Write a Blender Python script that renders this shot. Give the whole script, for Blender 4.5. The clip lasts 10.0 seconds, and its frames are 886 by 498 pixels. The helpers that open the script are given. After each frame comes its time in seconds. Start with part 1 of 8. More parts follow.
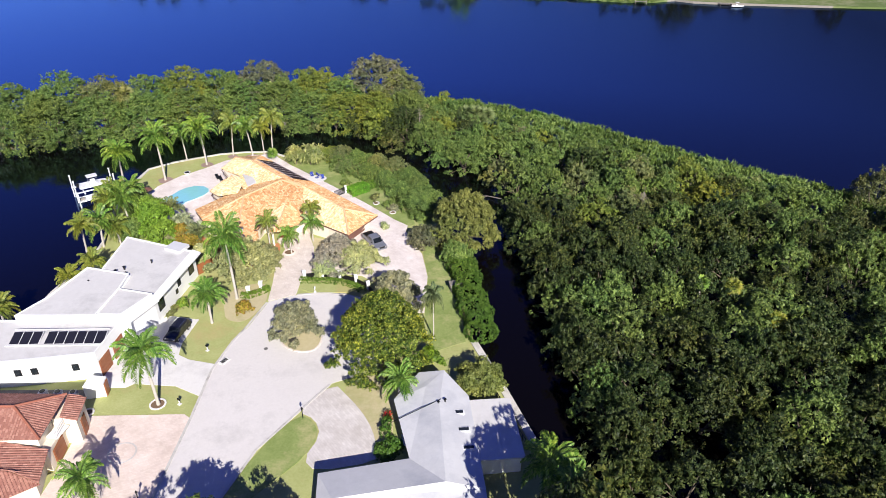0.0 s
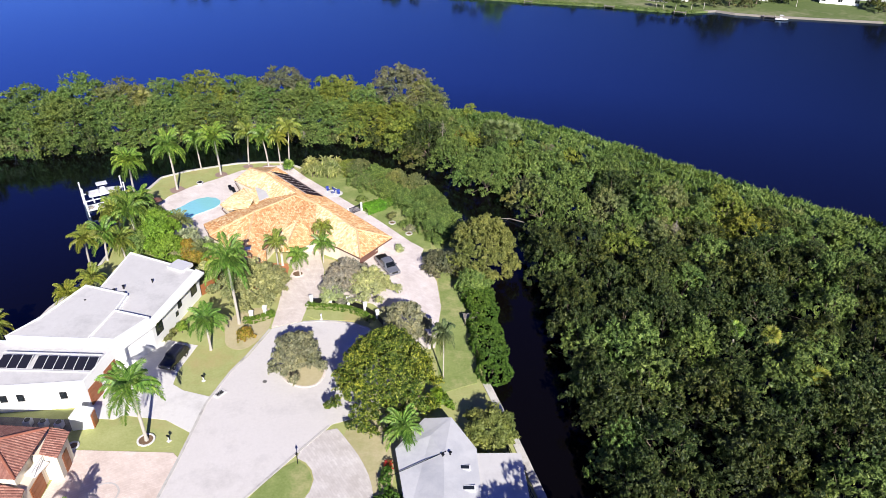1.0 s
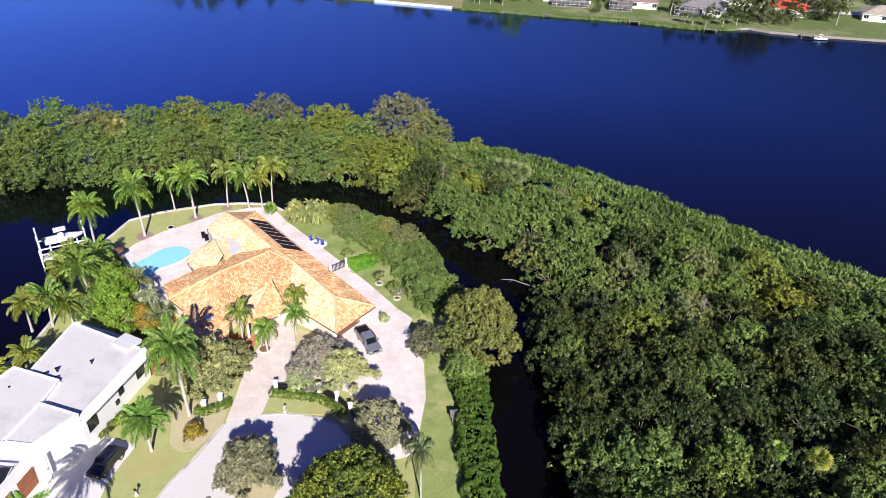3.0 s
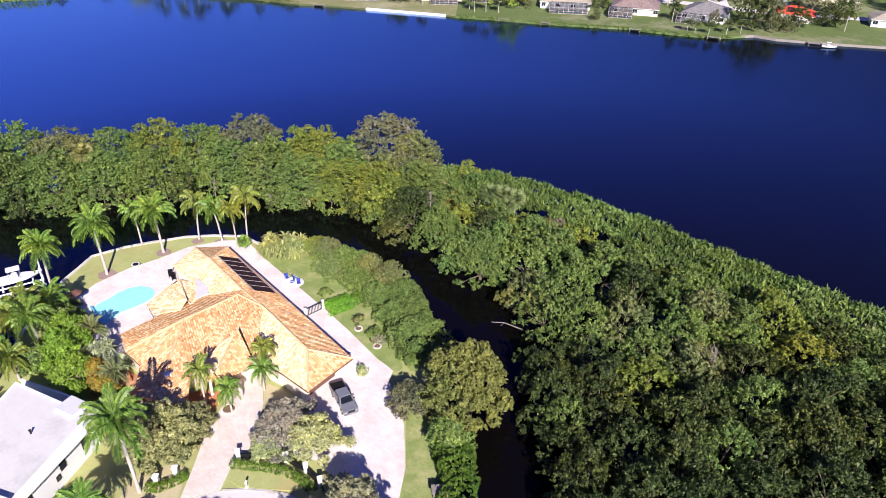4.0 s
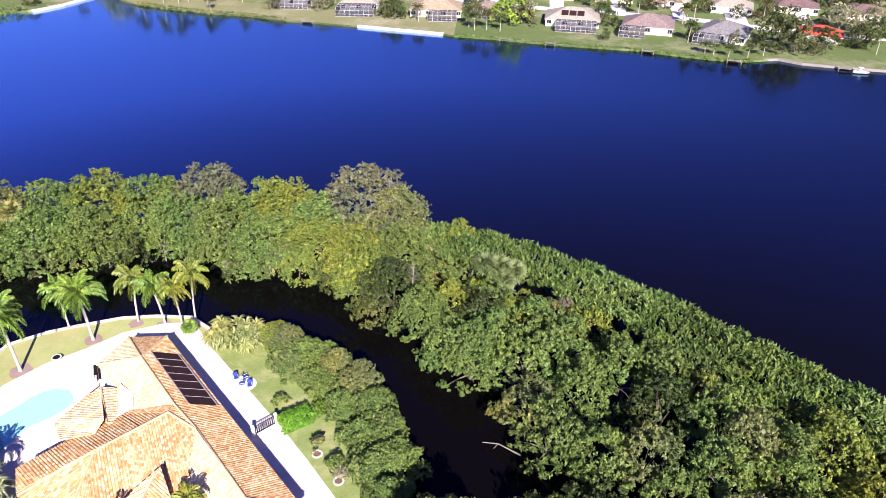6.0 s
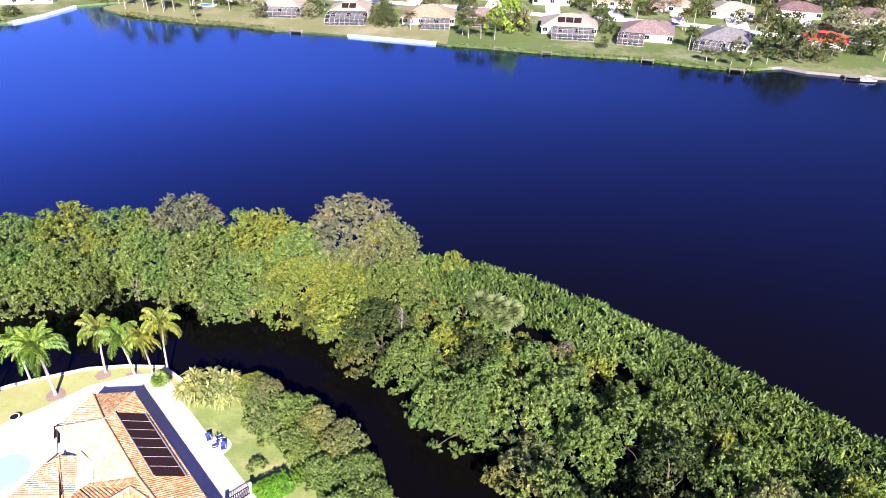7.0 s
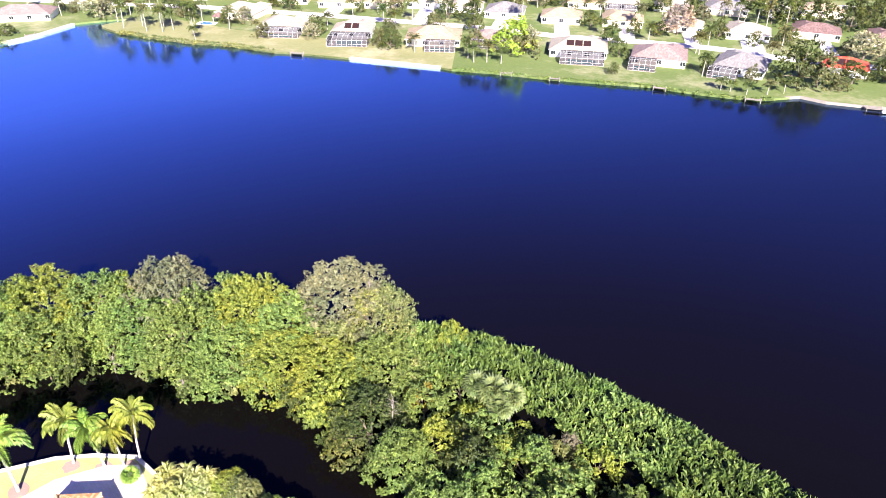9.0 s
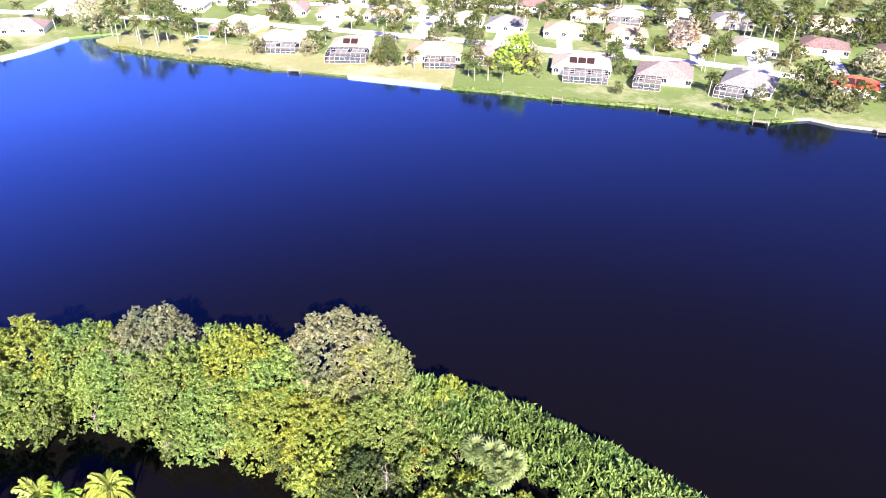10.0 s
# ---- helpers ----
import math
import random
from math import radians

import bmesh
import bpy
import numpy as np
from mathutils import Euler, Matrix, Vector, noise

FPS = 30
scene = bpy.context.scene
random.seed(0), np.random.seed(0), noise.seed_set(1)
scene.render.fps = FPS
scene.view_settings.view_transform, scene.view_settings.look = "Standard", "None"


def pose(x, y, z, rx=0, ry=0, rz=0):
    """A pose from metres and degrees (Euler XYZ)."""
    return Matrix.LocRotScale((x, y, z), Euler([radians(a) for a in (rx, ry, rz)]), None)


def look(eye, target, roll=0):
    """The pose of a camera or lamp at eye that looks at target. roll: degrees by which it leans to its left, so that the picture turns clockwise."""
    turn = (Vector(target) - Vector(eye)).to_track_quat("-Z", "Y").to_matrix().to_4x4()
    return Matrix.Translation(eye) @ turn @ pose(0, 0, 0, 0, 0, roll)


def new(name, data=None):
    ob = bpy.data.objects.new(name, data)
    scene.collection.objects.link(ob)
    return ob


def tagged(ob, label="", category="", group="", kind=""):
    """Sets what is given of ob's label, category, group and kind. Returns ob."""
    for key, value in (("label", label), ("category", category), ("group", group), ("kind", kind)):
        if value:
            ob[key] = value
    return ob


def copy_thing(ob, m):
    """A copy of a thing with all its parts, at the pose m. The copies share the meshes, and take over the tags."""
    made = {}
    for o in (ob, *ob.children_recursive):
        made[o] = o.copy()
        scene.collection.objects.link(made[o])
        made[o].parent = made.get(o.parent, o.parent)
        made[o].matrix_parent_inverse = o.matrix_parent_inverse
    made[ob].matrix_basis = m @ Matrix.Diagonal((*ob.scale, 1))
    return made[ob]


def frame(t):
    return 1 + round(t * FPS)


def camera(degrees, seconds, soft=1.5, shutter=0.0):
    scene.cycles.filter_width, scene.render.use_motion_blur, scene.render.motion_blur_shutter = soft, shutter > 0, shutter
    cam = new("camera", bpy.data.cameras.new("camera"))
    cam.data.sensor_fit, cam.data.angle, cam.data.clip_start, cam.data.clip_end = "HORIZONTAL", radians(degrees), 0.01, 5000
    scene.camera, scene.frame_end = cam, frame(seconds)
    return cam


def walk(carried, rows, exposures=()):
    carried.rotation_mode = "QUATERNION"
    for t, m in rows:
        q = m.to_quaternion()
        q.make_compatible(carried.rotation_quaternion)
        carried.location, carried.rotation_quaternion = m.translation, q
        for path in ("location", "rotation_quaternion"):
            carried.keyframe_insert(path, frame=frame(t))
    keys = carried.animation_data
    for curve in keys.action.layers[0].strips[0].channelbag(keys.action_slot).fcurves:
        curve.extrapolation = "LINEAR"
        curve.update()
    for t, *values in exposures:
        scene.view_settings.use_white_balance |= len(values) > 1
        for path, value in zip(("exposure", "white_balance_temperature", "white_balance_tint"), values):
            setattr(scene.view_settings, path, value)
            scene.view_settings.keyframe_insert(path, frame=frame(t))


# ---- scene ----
cam = camera(63.8, 10.0, soft=0.6)
PATH = [
    (0, (1.6, -1.184, 64.287), (1.548, 0.528, 63.253), -0.0),
    (0.5, (2.125, 2.737, 64.29), (2.046, 4.448, 63.257), 0.4),
    (1, (2.986, 7.019, 64.676), (2.858, 8.726, 63.641), 0.8),
    (1.5, (3.801, 11.597, 65.019), (3.643, 13.3, 63.983), 0.9),
    (2, (4.583, 16.361, 65.423), (4.411, 18.062, 64.386), 0.9),
    (2.5, (5.196, 21.48, 65.75), (5.017, 23.18, 64.713), 0.9),
    (2.7, (5.326, 23.398, 65.845), (5.142, 25.098, 64.807), 1.1),
    (3.8, (6.43, 36.124, 66.096), (6.245, 37.823, 65.057), 0.8),
    (4, (6.66, 38.42, 66.162), (6.473, 40.12, 65.125), 0.7),
    (4.5, (6.838, 44.473, 66.058), (6.648, 46.173, 65.022), 0.7),
    (5, (6.927, 50.564, 66.166), (6.732, 52.264, 65.13), 0.7),
    (5.5, (6.699, 56.917, 66.245), (6.504, 58.616, 65.209), 0.8),
    (5.7, (6.78, 59.379, 66.243), (6.579, 61.081, 65.211), 0.9),
    (6.8, (6.614, 71.112, 67.558), (6.425, 72.813, 66.522), 0.5),
    (7, (6.547, 72.925, 67.685), (6.355, 74.625, 66.649), 0.4),
    (7.5, (6.492, 76.567, 68.344), (6.295, 78.266, 67.307), 0.4),
    (8, (6.626, 79.636, 69.547), (6.415, 81.333, 68.511), 0.4),
    (8.5, (6.591, 82.498, 71.294), (6.377, 84.194, 70.257), 0.5),
    (9, (6.799, 85.554, 73.414), (6.584, 87.248, 72.373), 0.4),
    (9.5, (6.376, 89.386, 75.879), (6.161, 91.076, 74.832), 0.3),
    (10, (6.211, 94.179, 77.577), (5.992, 95.87, 76.533), 0.4),
]
EXPOSURES = [(0.0, 0.62, 6300, 12), (2.5, 0.65, 6250, 14), (4.5, 0.86, 6250, 22), (5.5, 1.05, 6250, 24), (7.5, 1.48, 6350, 22), (8.5, 1.72, 6500, 20), (10.0, 2.07, 6500, 20)]
walk(cam, [(t, look(eye, target, roll)) for t, eye, target, roll in PATH], EXPOSURES)

# ---- world, sun, exposure ----
SUN_AZ, SUN_EL = radians(18.5), radians(32.0)      # the sun stands behind the flight, a little to its right
TO_SUN = Vector((math.sin(SUN_AZ) * math.cos(SUN_EL), -math.cos(SUN_AZ) * math.cos(SUN_EL), math.sin(SUN_EL)))
world = bpy.data.worlds.new("sky")
scene.world = world
world.use_nodes = True
wn = world.node_tree
sky = wn.nodes.new("ShaderNodeTexSky")
sky.sky_type, sky.sun_disc = "NISHITA", False
sky.sun_elevation, sky.sun_rotation = SUN_EL, math.pi - SUN_AZ
sky.air_density, sky.dust_density, sky.ozone_density = 1.0, 0.3, 4.0
deep = wn.nodes.new("ShaderNodeHueSaturation")       # a clear, very blue winter sky
deep.inputs["Saturation"].default_value, deep.inputs["Hue"].default_value = 1.24, 0.537
wn.links.new(sky.outputs[0], deep.inputs["Color"])
wn.links.new(deep.outputs[0], wn.nodes["Background"].inputs[0])
wn.nodes["Background"].inputs[1].default_value = 0.060
sun = new("sun", bpy.data.lights.new("sun", "SUN"))
sun.data.energy, sun.data.angle, sun.data.color = 5.3, radians(0.5), (1.0, 0.945, 0.845)
sun.matrix_world = look(TO_SUN * 200, (0, 0, 0))


# ---- materials ----
def node(nt, kind, **values):
    n = nt.nodes.new(kind)
    for key, v in values.items():
        n.inputs[key.replace("_", " ")].default_value = v
    return n


def ramp(nt, fac, stops):
    r = nt.nodes.new("ShaderNodeValToRGB")
    el = r.color_ramp.elements
    while len(el) < len(stops):
        el.new(0.5)
    for e, (p, c) in zip(el, stops):
        e.position, e.color = p, (*c, 1)
    nt.links.new(fac, r.inputs[0])
    return r.outputs[0]


def mix(nt, kind, fac, a, b):
    m = nt.nodes.new("ShaderNodeMix")
    m.data_type, m.blend_type = "RGBA", kind
    for sock, v in ((m.inputs[0], fac), (m.inputs[6], a), (m.inputs[7], b)):
        if hasattr(v, "is_output"):
            nt.links.new(v, sock)
        else:
            sock.default_value = v if isinstance(v, (int, float)) else (*v, 1)
    return m.outputs[2]


def blank(name):
    m = bpy.data.materials.new(name)
    m.use_nodes = True
    nt = m.node_tree
    return m, nt, nt.nodes["Principled BSDF"]


def surface(name, dark, light, rough=0.8, big=0.15, fine=4.0, bump=0.1, stain=None, stain_scale=0.05, metal=0.0, spec=0.4):
    """A plain weathered surface: two colours mixed at a coarse and a fine scale, with an optional stain colour."""
    m, nt, p = blank(name)
    tc = nt.nodes.new("ShaderNodeTexCoord")
    geo = nt.nodes.new("ShaderNodeNewGeometry")
    n1 = node(nt, "ShaderNodeTexNoise", Scale=big, Detail=5.0, Roughness=0.65)
    n2 = node(nt, "ShaderNodeTexNoise", Scale=fine, Detail=4.0, Roughness=0.7)
    for n in (n1, n2):
        nt.links.new(geo.outputs["Position"], n.inputs["Vector"])
    a = ramp(nt, n1.outputs[0], [(0.3, dark), (0.7, light)])
    b = ramp(nt, n2.outputs[0], [(0.25, dark), (0.75, light)])
    c = mix(nt, "MIX", 0.5, a, b)
    if stain:
        n3 = node(nt, "ShaderNodeTexNoise", Scale=stain_scale, Detail=7.0, Roughness=0.75)
        nt.links.new(geo.outputs["Position"], n3.inputs["Vector"])
        f = ramp(nt, n3.outputs[0], [(0.5, (0, 0, 0)), (0.72, (1, 1, 1))])
        c = mix(nt, "MIX", f, c, stain)
    nt.links.new(c, p.inputs["Base Color"])
    p.inputs["Roughness"].default_value, p.inputs["Metallic"].default_value = rough, metal
    p.inputs["Specular IOR Level"].default_value = spec
    bm_ = node(nt, "ShaderNodeBump", Strength=bump, Distance=0.05)
    nt.links.new(n2.outputs[0], bm_.inputs["Height"])
    nt.links.new(bm_.outputs[0], p.inputs["Normal"])
    return m


def foliage(name, tones, rough=0.55, through_light=0.3, drift=(1.3, 1.12, 0.75)):
    """Leaves: tone by leaf, by plant and in soft patches that run across neighbouring crowns; some light passes through the blade."""
    m, nt, p = blank(name)
    geo, info = nt.nodes.new("ShaderNodeNewGeometry"), nt.nodes.new("ShaderNodeObjectInfo")
    c = ramp(nt, geo.outputs["Random Per Island"], [(i / (len(tones) - 1), t) for i, t in enumerate(tones)])
    hs = nt.nodes.new("ShaderNodeHueSaturation")
    for key, lo, hi in (("Hue", 0.491, 0.507), ("Value", 0.92, 1.1)):
        r = nt.nodes.new("ShaderNodeMapRange")
        r.inputs["To Min"].default_value, r.inputs["To Max"].default_value = lo, hi
        nt.links.new(info.outputs["Random"], r.inputs["Value"])
        nt.links.new(r.outputs[0], hs.inputs[key])
    n1 = node(nt, "ShaderNodeTexNoise", Scale=1.1, Detail=3.0, Roughness=0.65)
    n2 = node(nt, "ShaderNodeTexNoise", Scale=0.13, Detail=3.0, Roughness=0.55)
    for n in (n1, n2):
        nt.links.new(geo.outputs["Position"], n.inputs["Vector"])
    c = mix(nt, "MULTIPLY", 0.7, c, ramp(nt, n1.outputs[0], [(0.3, (0.45, 0.5, 0.48)), (0.5, (0.95, 0.95, 0.9)), (0.7, (1.65, 1.55, 1.2))]))
    c = mix(nt, "MULTIPLY", 0.85, c, ramp(nt, n2.outputs[0], [(0.32, (0.72, 0.86, 0.85)), (0.5, (1.0, 1.0, 1.0)), (0.68, drift)]))
    nt.links.new(c, hs.inputs["Color"])
    nt.links.new(hs.outputs[0], p.inputs["Base Color"])
    p.inputs["Roughness"].default_value, p.inputs["Specular IOR Level"].default_value = rough, 0.3
    tr = nt.nodes.new("ShaderNodeBsdfTranslucent")
    nt.links.new(hs.outputs[0], tr.inputs[0])
    ms = nt.nodes.new("ShaderNodeMixShader")
    ms.inputs[0].default_value = through_light
    out = nt.nodes["Material Output"]
    nt.links.new(p.outputs[0], ms.inputs[1])
    nt.links.new(tr.outputs[0], ms.inputs[2])
    nt.links.new(ms.outputs[0], out.inputs[0])
    return m


def roof_tile(name, tones, rib=0.32, course=0.42):
    """Clay roof tiles: tone by tile, laid out in the roof plane's own metres."""
    m, nt, p = blank(name)
    uv = nt.nodes.new("ShaderNodeUVMap")
    br = node(nt, "ShaderNodeTexBrick", Scale=1.0)
    br.inputs["Brick Width"].default_value, br.inputs["Row Height"].default_value = course, rib
    br.inputs["Mortar Size"].default_value, br.inputs["Mortar Smooth"].default_value = 0.03, 0.6
    br.inputs["Color1"].default_value, br.inputs["Color2"].default_value = (0, 0, 0, 1), (1, 1, 1, 1)
    br.inputs["Mortar"].default_value = (0.2, 0.2, 0.2, 1)
    nt.links.new(uv.outputs[0], br.inputs["Vector"])
    n1 = node(nt, "ShaderNodeTexNoise", Scale=0.5, Detail=4.0)
    nt.links.new(uv.outputs[0], n1.inputs["Vector"])
    f = mix(nt, "MIX", 0.45, br.outputs["Color"], n1.outputs["Color"])
    c = ramp(nt, f, [(0.2, tones[0]), (0.45, tones[1]), (0.6, tones[2]), (0.85, tones[3])])
    nt.links.new(c, p.inputs["Base Color"])
    p.inputs["Roughness"].default_value = 0.8
    bm_ = node(nt, "ShaderNodeBump", Strength=0.6, Distance=0.05)
    nt.links.new(br.outputs["Fac"], bm_.inputs["Height"])
    bm_.invert = True
    nt.links.new(bm_.outputs[0], p.inputs["Normal"])
    return m


def water_material(name, body, rough=0.09, east_dulling=0.0, gloss=1.0):
    m, nt, p = blank(name)
    geo = nt.nodes.new("ShaderNodeNewGeometry")
    p.inputs["Base Color"].default_value = (*body, 1)
    p.inputs["Specular IOR Level"].default_value, p.inputs["Roughness"].default_value = 0.0, 1.0
    gl = node(nt, "ShaderNodeBsdfGlossy", Color=(0.43, 0.635, 1.0, 1.0))
    mp = nt.nodes.new("ShaderNodeMapping")
    mp.inputs["Scale"].default_value = (1.0, 1.9, 1.0)
    nt.links.new(geo.outputs["Position"], mp.inputs["Vector"])
    n1 = node(nt, "ShaderNodeTexNoise", Scale=0.9, Detail=6.0, Roughness=0.6)
    n2 = node(nt, "ShaderNodeTexNoise", Scale=0.018, Detail=3.0)
    nt.links.new(mp.outputs[0], n1.inputs["Vector"])
    nt.links.new(mp.outputs[0], n2.inputs["Vector"])
    r = nt.nodes.new("ShaderNodeMapRange")
    r.inputs["To Min"].default_value, r.inputs["To Max"].default_value = rough * 0.6, rough * 1.5
    nt.links.new(n2.outputs[0], r.inputs["Value"])
    if east_dulling:      # rougher towards the east; h dims the sky's reflection the same way
        sx = nt.nodes.new("ShaderNodeSeparateXYZ")
        nt.links.new(geo.outputs["Position"], sx.inputs[0])
        g = nt.nodes.new("ShaderNodeMapRange")
        g.inputs["From Min"].default_value, g.inputs["From Max"].default_value = -170, 60
        g.inputs["To Min"].default_value, g.inputs["To Max"].default_value = 0.0, east_dulling
        nt.links.new(sx.outputs[0], g.inputs["Value"])
        ad = nt.nodes.new("ShaderNodeMath")
        nt.links.new(r.outputs[0], ad.inputs[0])
        nt.links.new(g.outputs[0], ad.inputs[1])
        nt.links.new(ad.outputs[0], gl.inputs["Roughness"])
        h = nt.nodes.new("ShaderNodeMapRange")
        h.inputs["From Min"].default_value, h.inputs["From Max"].default_value = -190, 150
        h.inputs["To Min"].default_value, h.inputs["To Max"].default_value = 1.06, 0.15
        nt.links.new(sx.outputs[0], h.inputs["Value"])
    else:
        nt.links.new(r.outputs[0], gl.inputs["Roughness"])
    b = node(nt, "ShaderNodeBump", Strength=0.22, Distance=0.06)
    nt.links.new(n1.outputs[0], b.inputs["Height"])
    nt.links.new(b.outputs[0], gl.inputs["Normal"])
    # gloss is weak looking down and climbs steeply towards grazing, as through a polarising filter
    fr = node(nt, "ShaderNodeFresnel", IOR=1.33)
    nt.links.new(b.outputs[0], fr.inputs["Normal"])
    gain = ramp(nt, fr.outputs[0], [(q, (v * gloss, v * gloss, v * gloss)) for q, v in ((0.02, 0.013), (0.045, 0.098), (0.08, 0.35), (0.16, 0.84), (0.4, 0.88), (1.0, 1.0))])
    if east_dulling:      # the lake's west-to-east fall in reflected light, put into the gloss by position
        gain = mix(nt, "MULTIPLY", 1.0, gain, h.outputs[0])
    ms = nt.nodes.new("ShaderNodeMixShader")
    nt.links.new(gain, ms.inputs[0])
    nt.links.new(p.outputs[0], ms.inputs[1])
    nt.links.new(gl.outputs[0], ms.inputs[2])
    nt.links.new(ms.outputs[0], nt.nodes["Material Output"].inputs[0])
    return m


def plain(name, colour, rough=0.5, metal=0.0, spec=0.5):
    m, nt, p = blank(name)
    n = node(nt, "ShaderNodeTexNoise", Scale=3.0, Detail=3.0)
    geo = nt.nodes.new("ShaderNodeNewGeometry")
    nt.links.new(geo.outputs["Position"], n.inputs["Vector"])
    c = ramp(nt, n.outputs[0], [(0.3, tuple(v * 0.85 for v in colour)), (0.7, colour)])
    nt.links.new(c, p.inputs["Base Color"])
    p.inputs["Roughness"].default_value, p.inputs["Metallic"].default_value = rough, metal
    p.inputs["Specular IOR Level"].default_value = spec
    return m


def pavers(name, dark, light, joint, size=0.4, angle=0.5):
    m, nt, p = blank(name)
    geo = nt.nodes.new("ShaderNodeNewGeometry")
    mp = nt.nodes.new("ShaderNodeMapping")
    mp.inputs["Rotation"].default_value = (0, 0, angle)
    nt.links.new(geo.outputs["Position"], mp.inputs["Vector"])
    br = node(nt, "ShaderNodeTexBrick", Scale=1.0)
    br.inputs["Brick Width"].default_value, br.inputs["Row Height"].default_value = size, size * 0.5
    br.inputs["Mortar Size"].default_value = 0.015
    br.inputs["Color1"].default_value, br.inputs["Color2"].default_value = (*dark, 1), (*light, 1)
    br.inputs["Mortar"].default_value = (*joint, 1)
    nt.links.new(mp.outputs[0], br.inputs["Vector"])
    n = node(nt, "ShaderNodeTexNoise", Scale=0.35, Detail=6.0, Roughness=0.7)
    nt.links.new(geo.outputs["Position"], n.inputs["Vector"])
    f = ramp(nt, n.outputs[0], [(0.35, (0.8, 0.78, 0.76)), (0.65, (1, 1, 1))])
    nt.links.new(mix(nt, "MULTIPLY", 1.0, br.outputs["Color"], f), p.inputs["Base Color"])
    p.inputs["Roughness"].default_value = 0.85
    return m


M_WATER = water_material("lake_water", (0.0029, 0.0024, 0.0022), 0.11, 0.03)
# gloss cut to 0.4 darkens the canal, standing in for its dimmer reflections
M_CANAL = water_material("canal_water", (0.0026, 0.0021, 0.0021), 0.05, gloss=0.4)
M_POOLWATER = water_material("pool_water", (0.33, 0.76, 0.80), 0.05)
M_GRASS = surface("lawn", (0.27, 0.305, 0.10), (0.44, 0.45, 0.20), 0.9, 0.3, 3.0, 0.5, stain=(0.42, 0.34, 0.16), stain_scale=0.09, spec=0.1)
M_GREENLAWN = surface("green_lawn", (0.14, 0.20, 0.05), (0.31, 0.36, 0.13), 0.9, 0.35, 3.0, 0.5, stain=(0.42, 0.39, 0.19), stain_scale=0.22, spec=0.1)
M_FARLAWN = surface("far_lawn", (0.08, 0.13, 0.036), (0.165, 0.20, 0.075), 0.9, 0.03, 0.8, 0.3, stain=(0.34, 0.32, 0.2), stain_scale=0.035, spec=0.1)
M_DRYLAWN = surface("dry_pale_lawn", (0.165, 0.18, 0.072), (0.28, 0.275, 0.14), 0.9, 0.05, 0.9, 0.3, stain=(0.42, 0.38, 0.25), stain_scale=0.03, spec=0.1)
M_SAND = surface("dry_sandy_grass", (0.40, 0.34, 0.19), (0.54, 0.48, 0.31), 0.95, 0.1, 2.0, 0.3, stain=(0.25, 0.28, 0.08), stain_scale=0.06, spec=0.1)
M_MULCH = surface("mulch", (0.12, 0.075, 0.045), (0.25, 0.17, 0.11), 0.95, 0.4, 6.0, 0.8, spec=0.1)
M_POINTMULCH = surface("dry_brown_mulch", (0.24, 0.165, 0.14), (0.38, 0.28, 0.245), 0.95, 0.4, 6.0, 0.8, spec=0.1)
M_REDMULCH = surface("red_bark_mulch", (0.36, 0.13, 0.06), (0.55, 0.26, 0.13), 0.95, 0.4, 6.0, 0.8, stain=(0.6, 0.4, 0.25), stain_scale=0.2, spec=0.1)
M_MUD = surface("mangrove_mud", (0.015, 0.012, 0.009), (0.04, 0.032, 0.022), 0.9, 0.2, 3.0, 0.6, spec=0.1)
M_ROAD = surface("old_concrete_road", (0.56, 0.53, 0.51), (0.68, 0.645, 0.625), 0.9, 0.06, 2.5, 0.15, stain=(0.48, 0.455, 0.44), stain_scale=0.12)
M_CONCRETE = surface("white_concrete", (0.62, 0.60, 0.57), (0.72, 0.70, 0.68), 0.85, 0.1, 3.0, 0.1, stain=(0.52, 0.50, 0.48), stain_scale=0.2)
M_KERB = surface("kerb_concrete", (0.45, 0.43, 0.40), (0.6, 0.57, 0.54), 0.9, 0.3, 4.0, 0.1, stain=(0.2, 0.19, 0.17), stain_scale=0.5)
M_SEAWALL = surface("seawall_concrete", (0.5, 0.48, 0.44), (0.66, 0.63, 0.58), 0.9, 0.3, 3.0, 0.2, stain=(0.28, 0.26, 0.22), stain_scale=0.3)
M_PINKPAVE = pavers("pink_pavers", (0.69, 0.60, 0.54), (0.77, 0.70, 0.64), (0.60, 0.52, 0.47), 0.5, 0.7)
M_SALMON = pavers("salmon_pavers", (0.74, 0.615, 0.545), (0.80, 0.685, 0.62), (0.70, 0.58, 0.51), 0.4, 0.2)
M_GREYPAVE = pavers("grey_pavers", (0.58, 0.54, 0.515), (0.67, 0.63, 0.605), (0.53, 0.49, 0.47), 0.6, 0.9)
M_DECK = pavers("pool_deck", (0.74, 0.665, 0.635), (0.80, 0.73, 0.70), (0.68, 0.60, 0.57), 0.8, 0.75)
M_WHITE = surface("white_stucco", (0.72, 0.72, 0.71), (0.82, 0.82, 0.81), 0.85, 0.3, 5.0, 0.15)
M_CREAM = surface("cream_stucco", (0.68, 0.60, 0.48), (0.76, 0.69, 0.57), 0.85, 0.3, 5.0, 0.15)
M_FLATROOF = surface("white_roof_membrane", (0.54, 0.525, 0.51), (0.66, 0.645, 0.63), 0.7, 0.12, 1.0, 0.1, stain=(0.43, 0.42, 0.41), stain_scale=0.12)
M_METALROOF = surface("painted_metal_roof", (0.52, 0.52, 0.53), (0.62, 0.62, 0.63), 0.45, 0.15, 1.2, 0.05, stain=(0.42, 0.43, 0.46), stain_scale=0.1, metal=0.0)
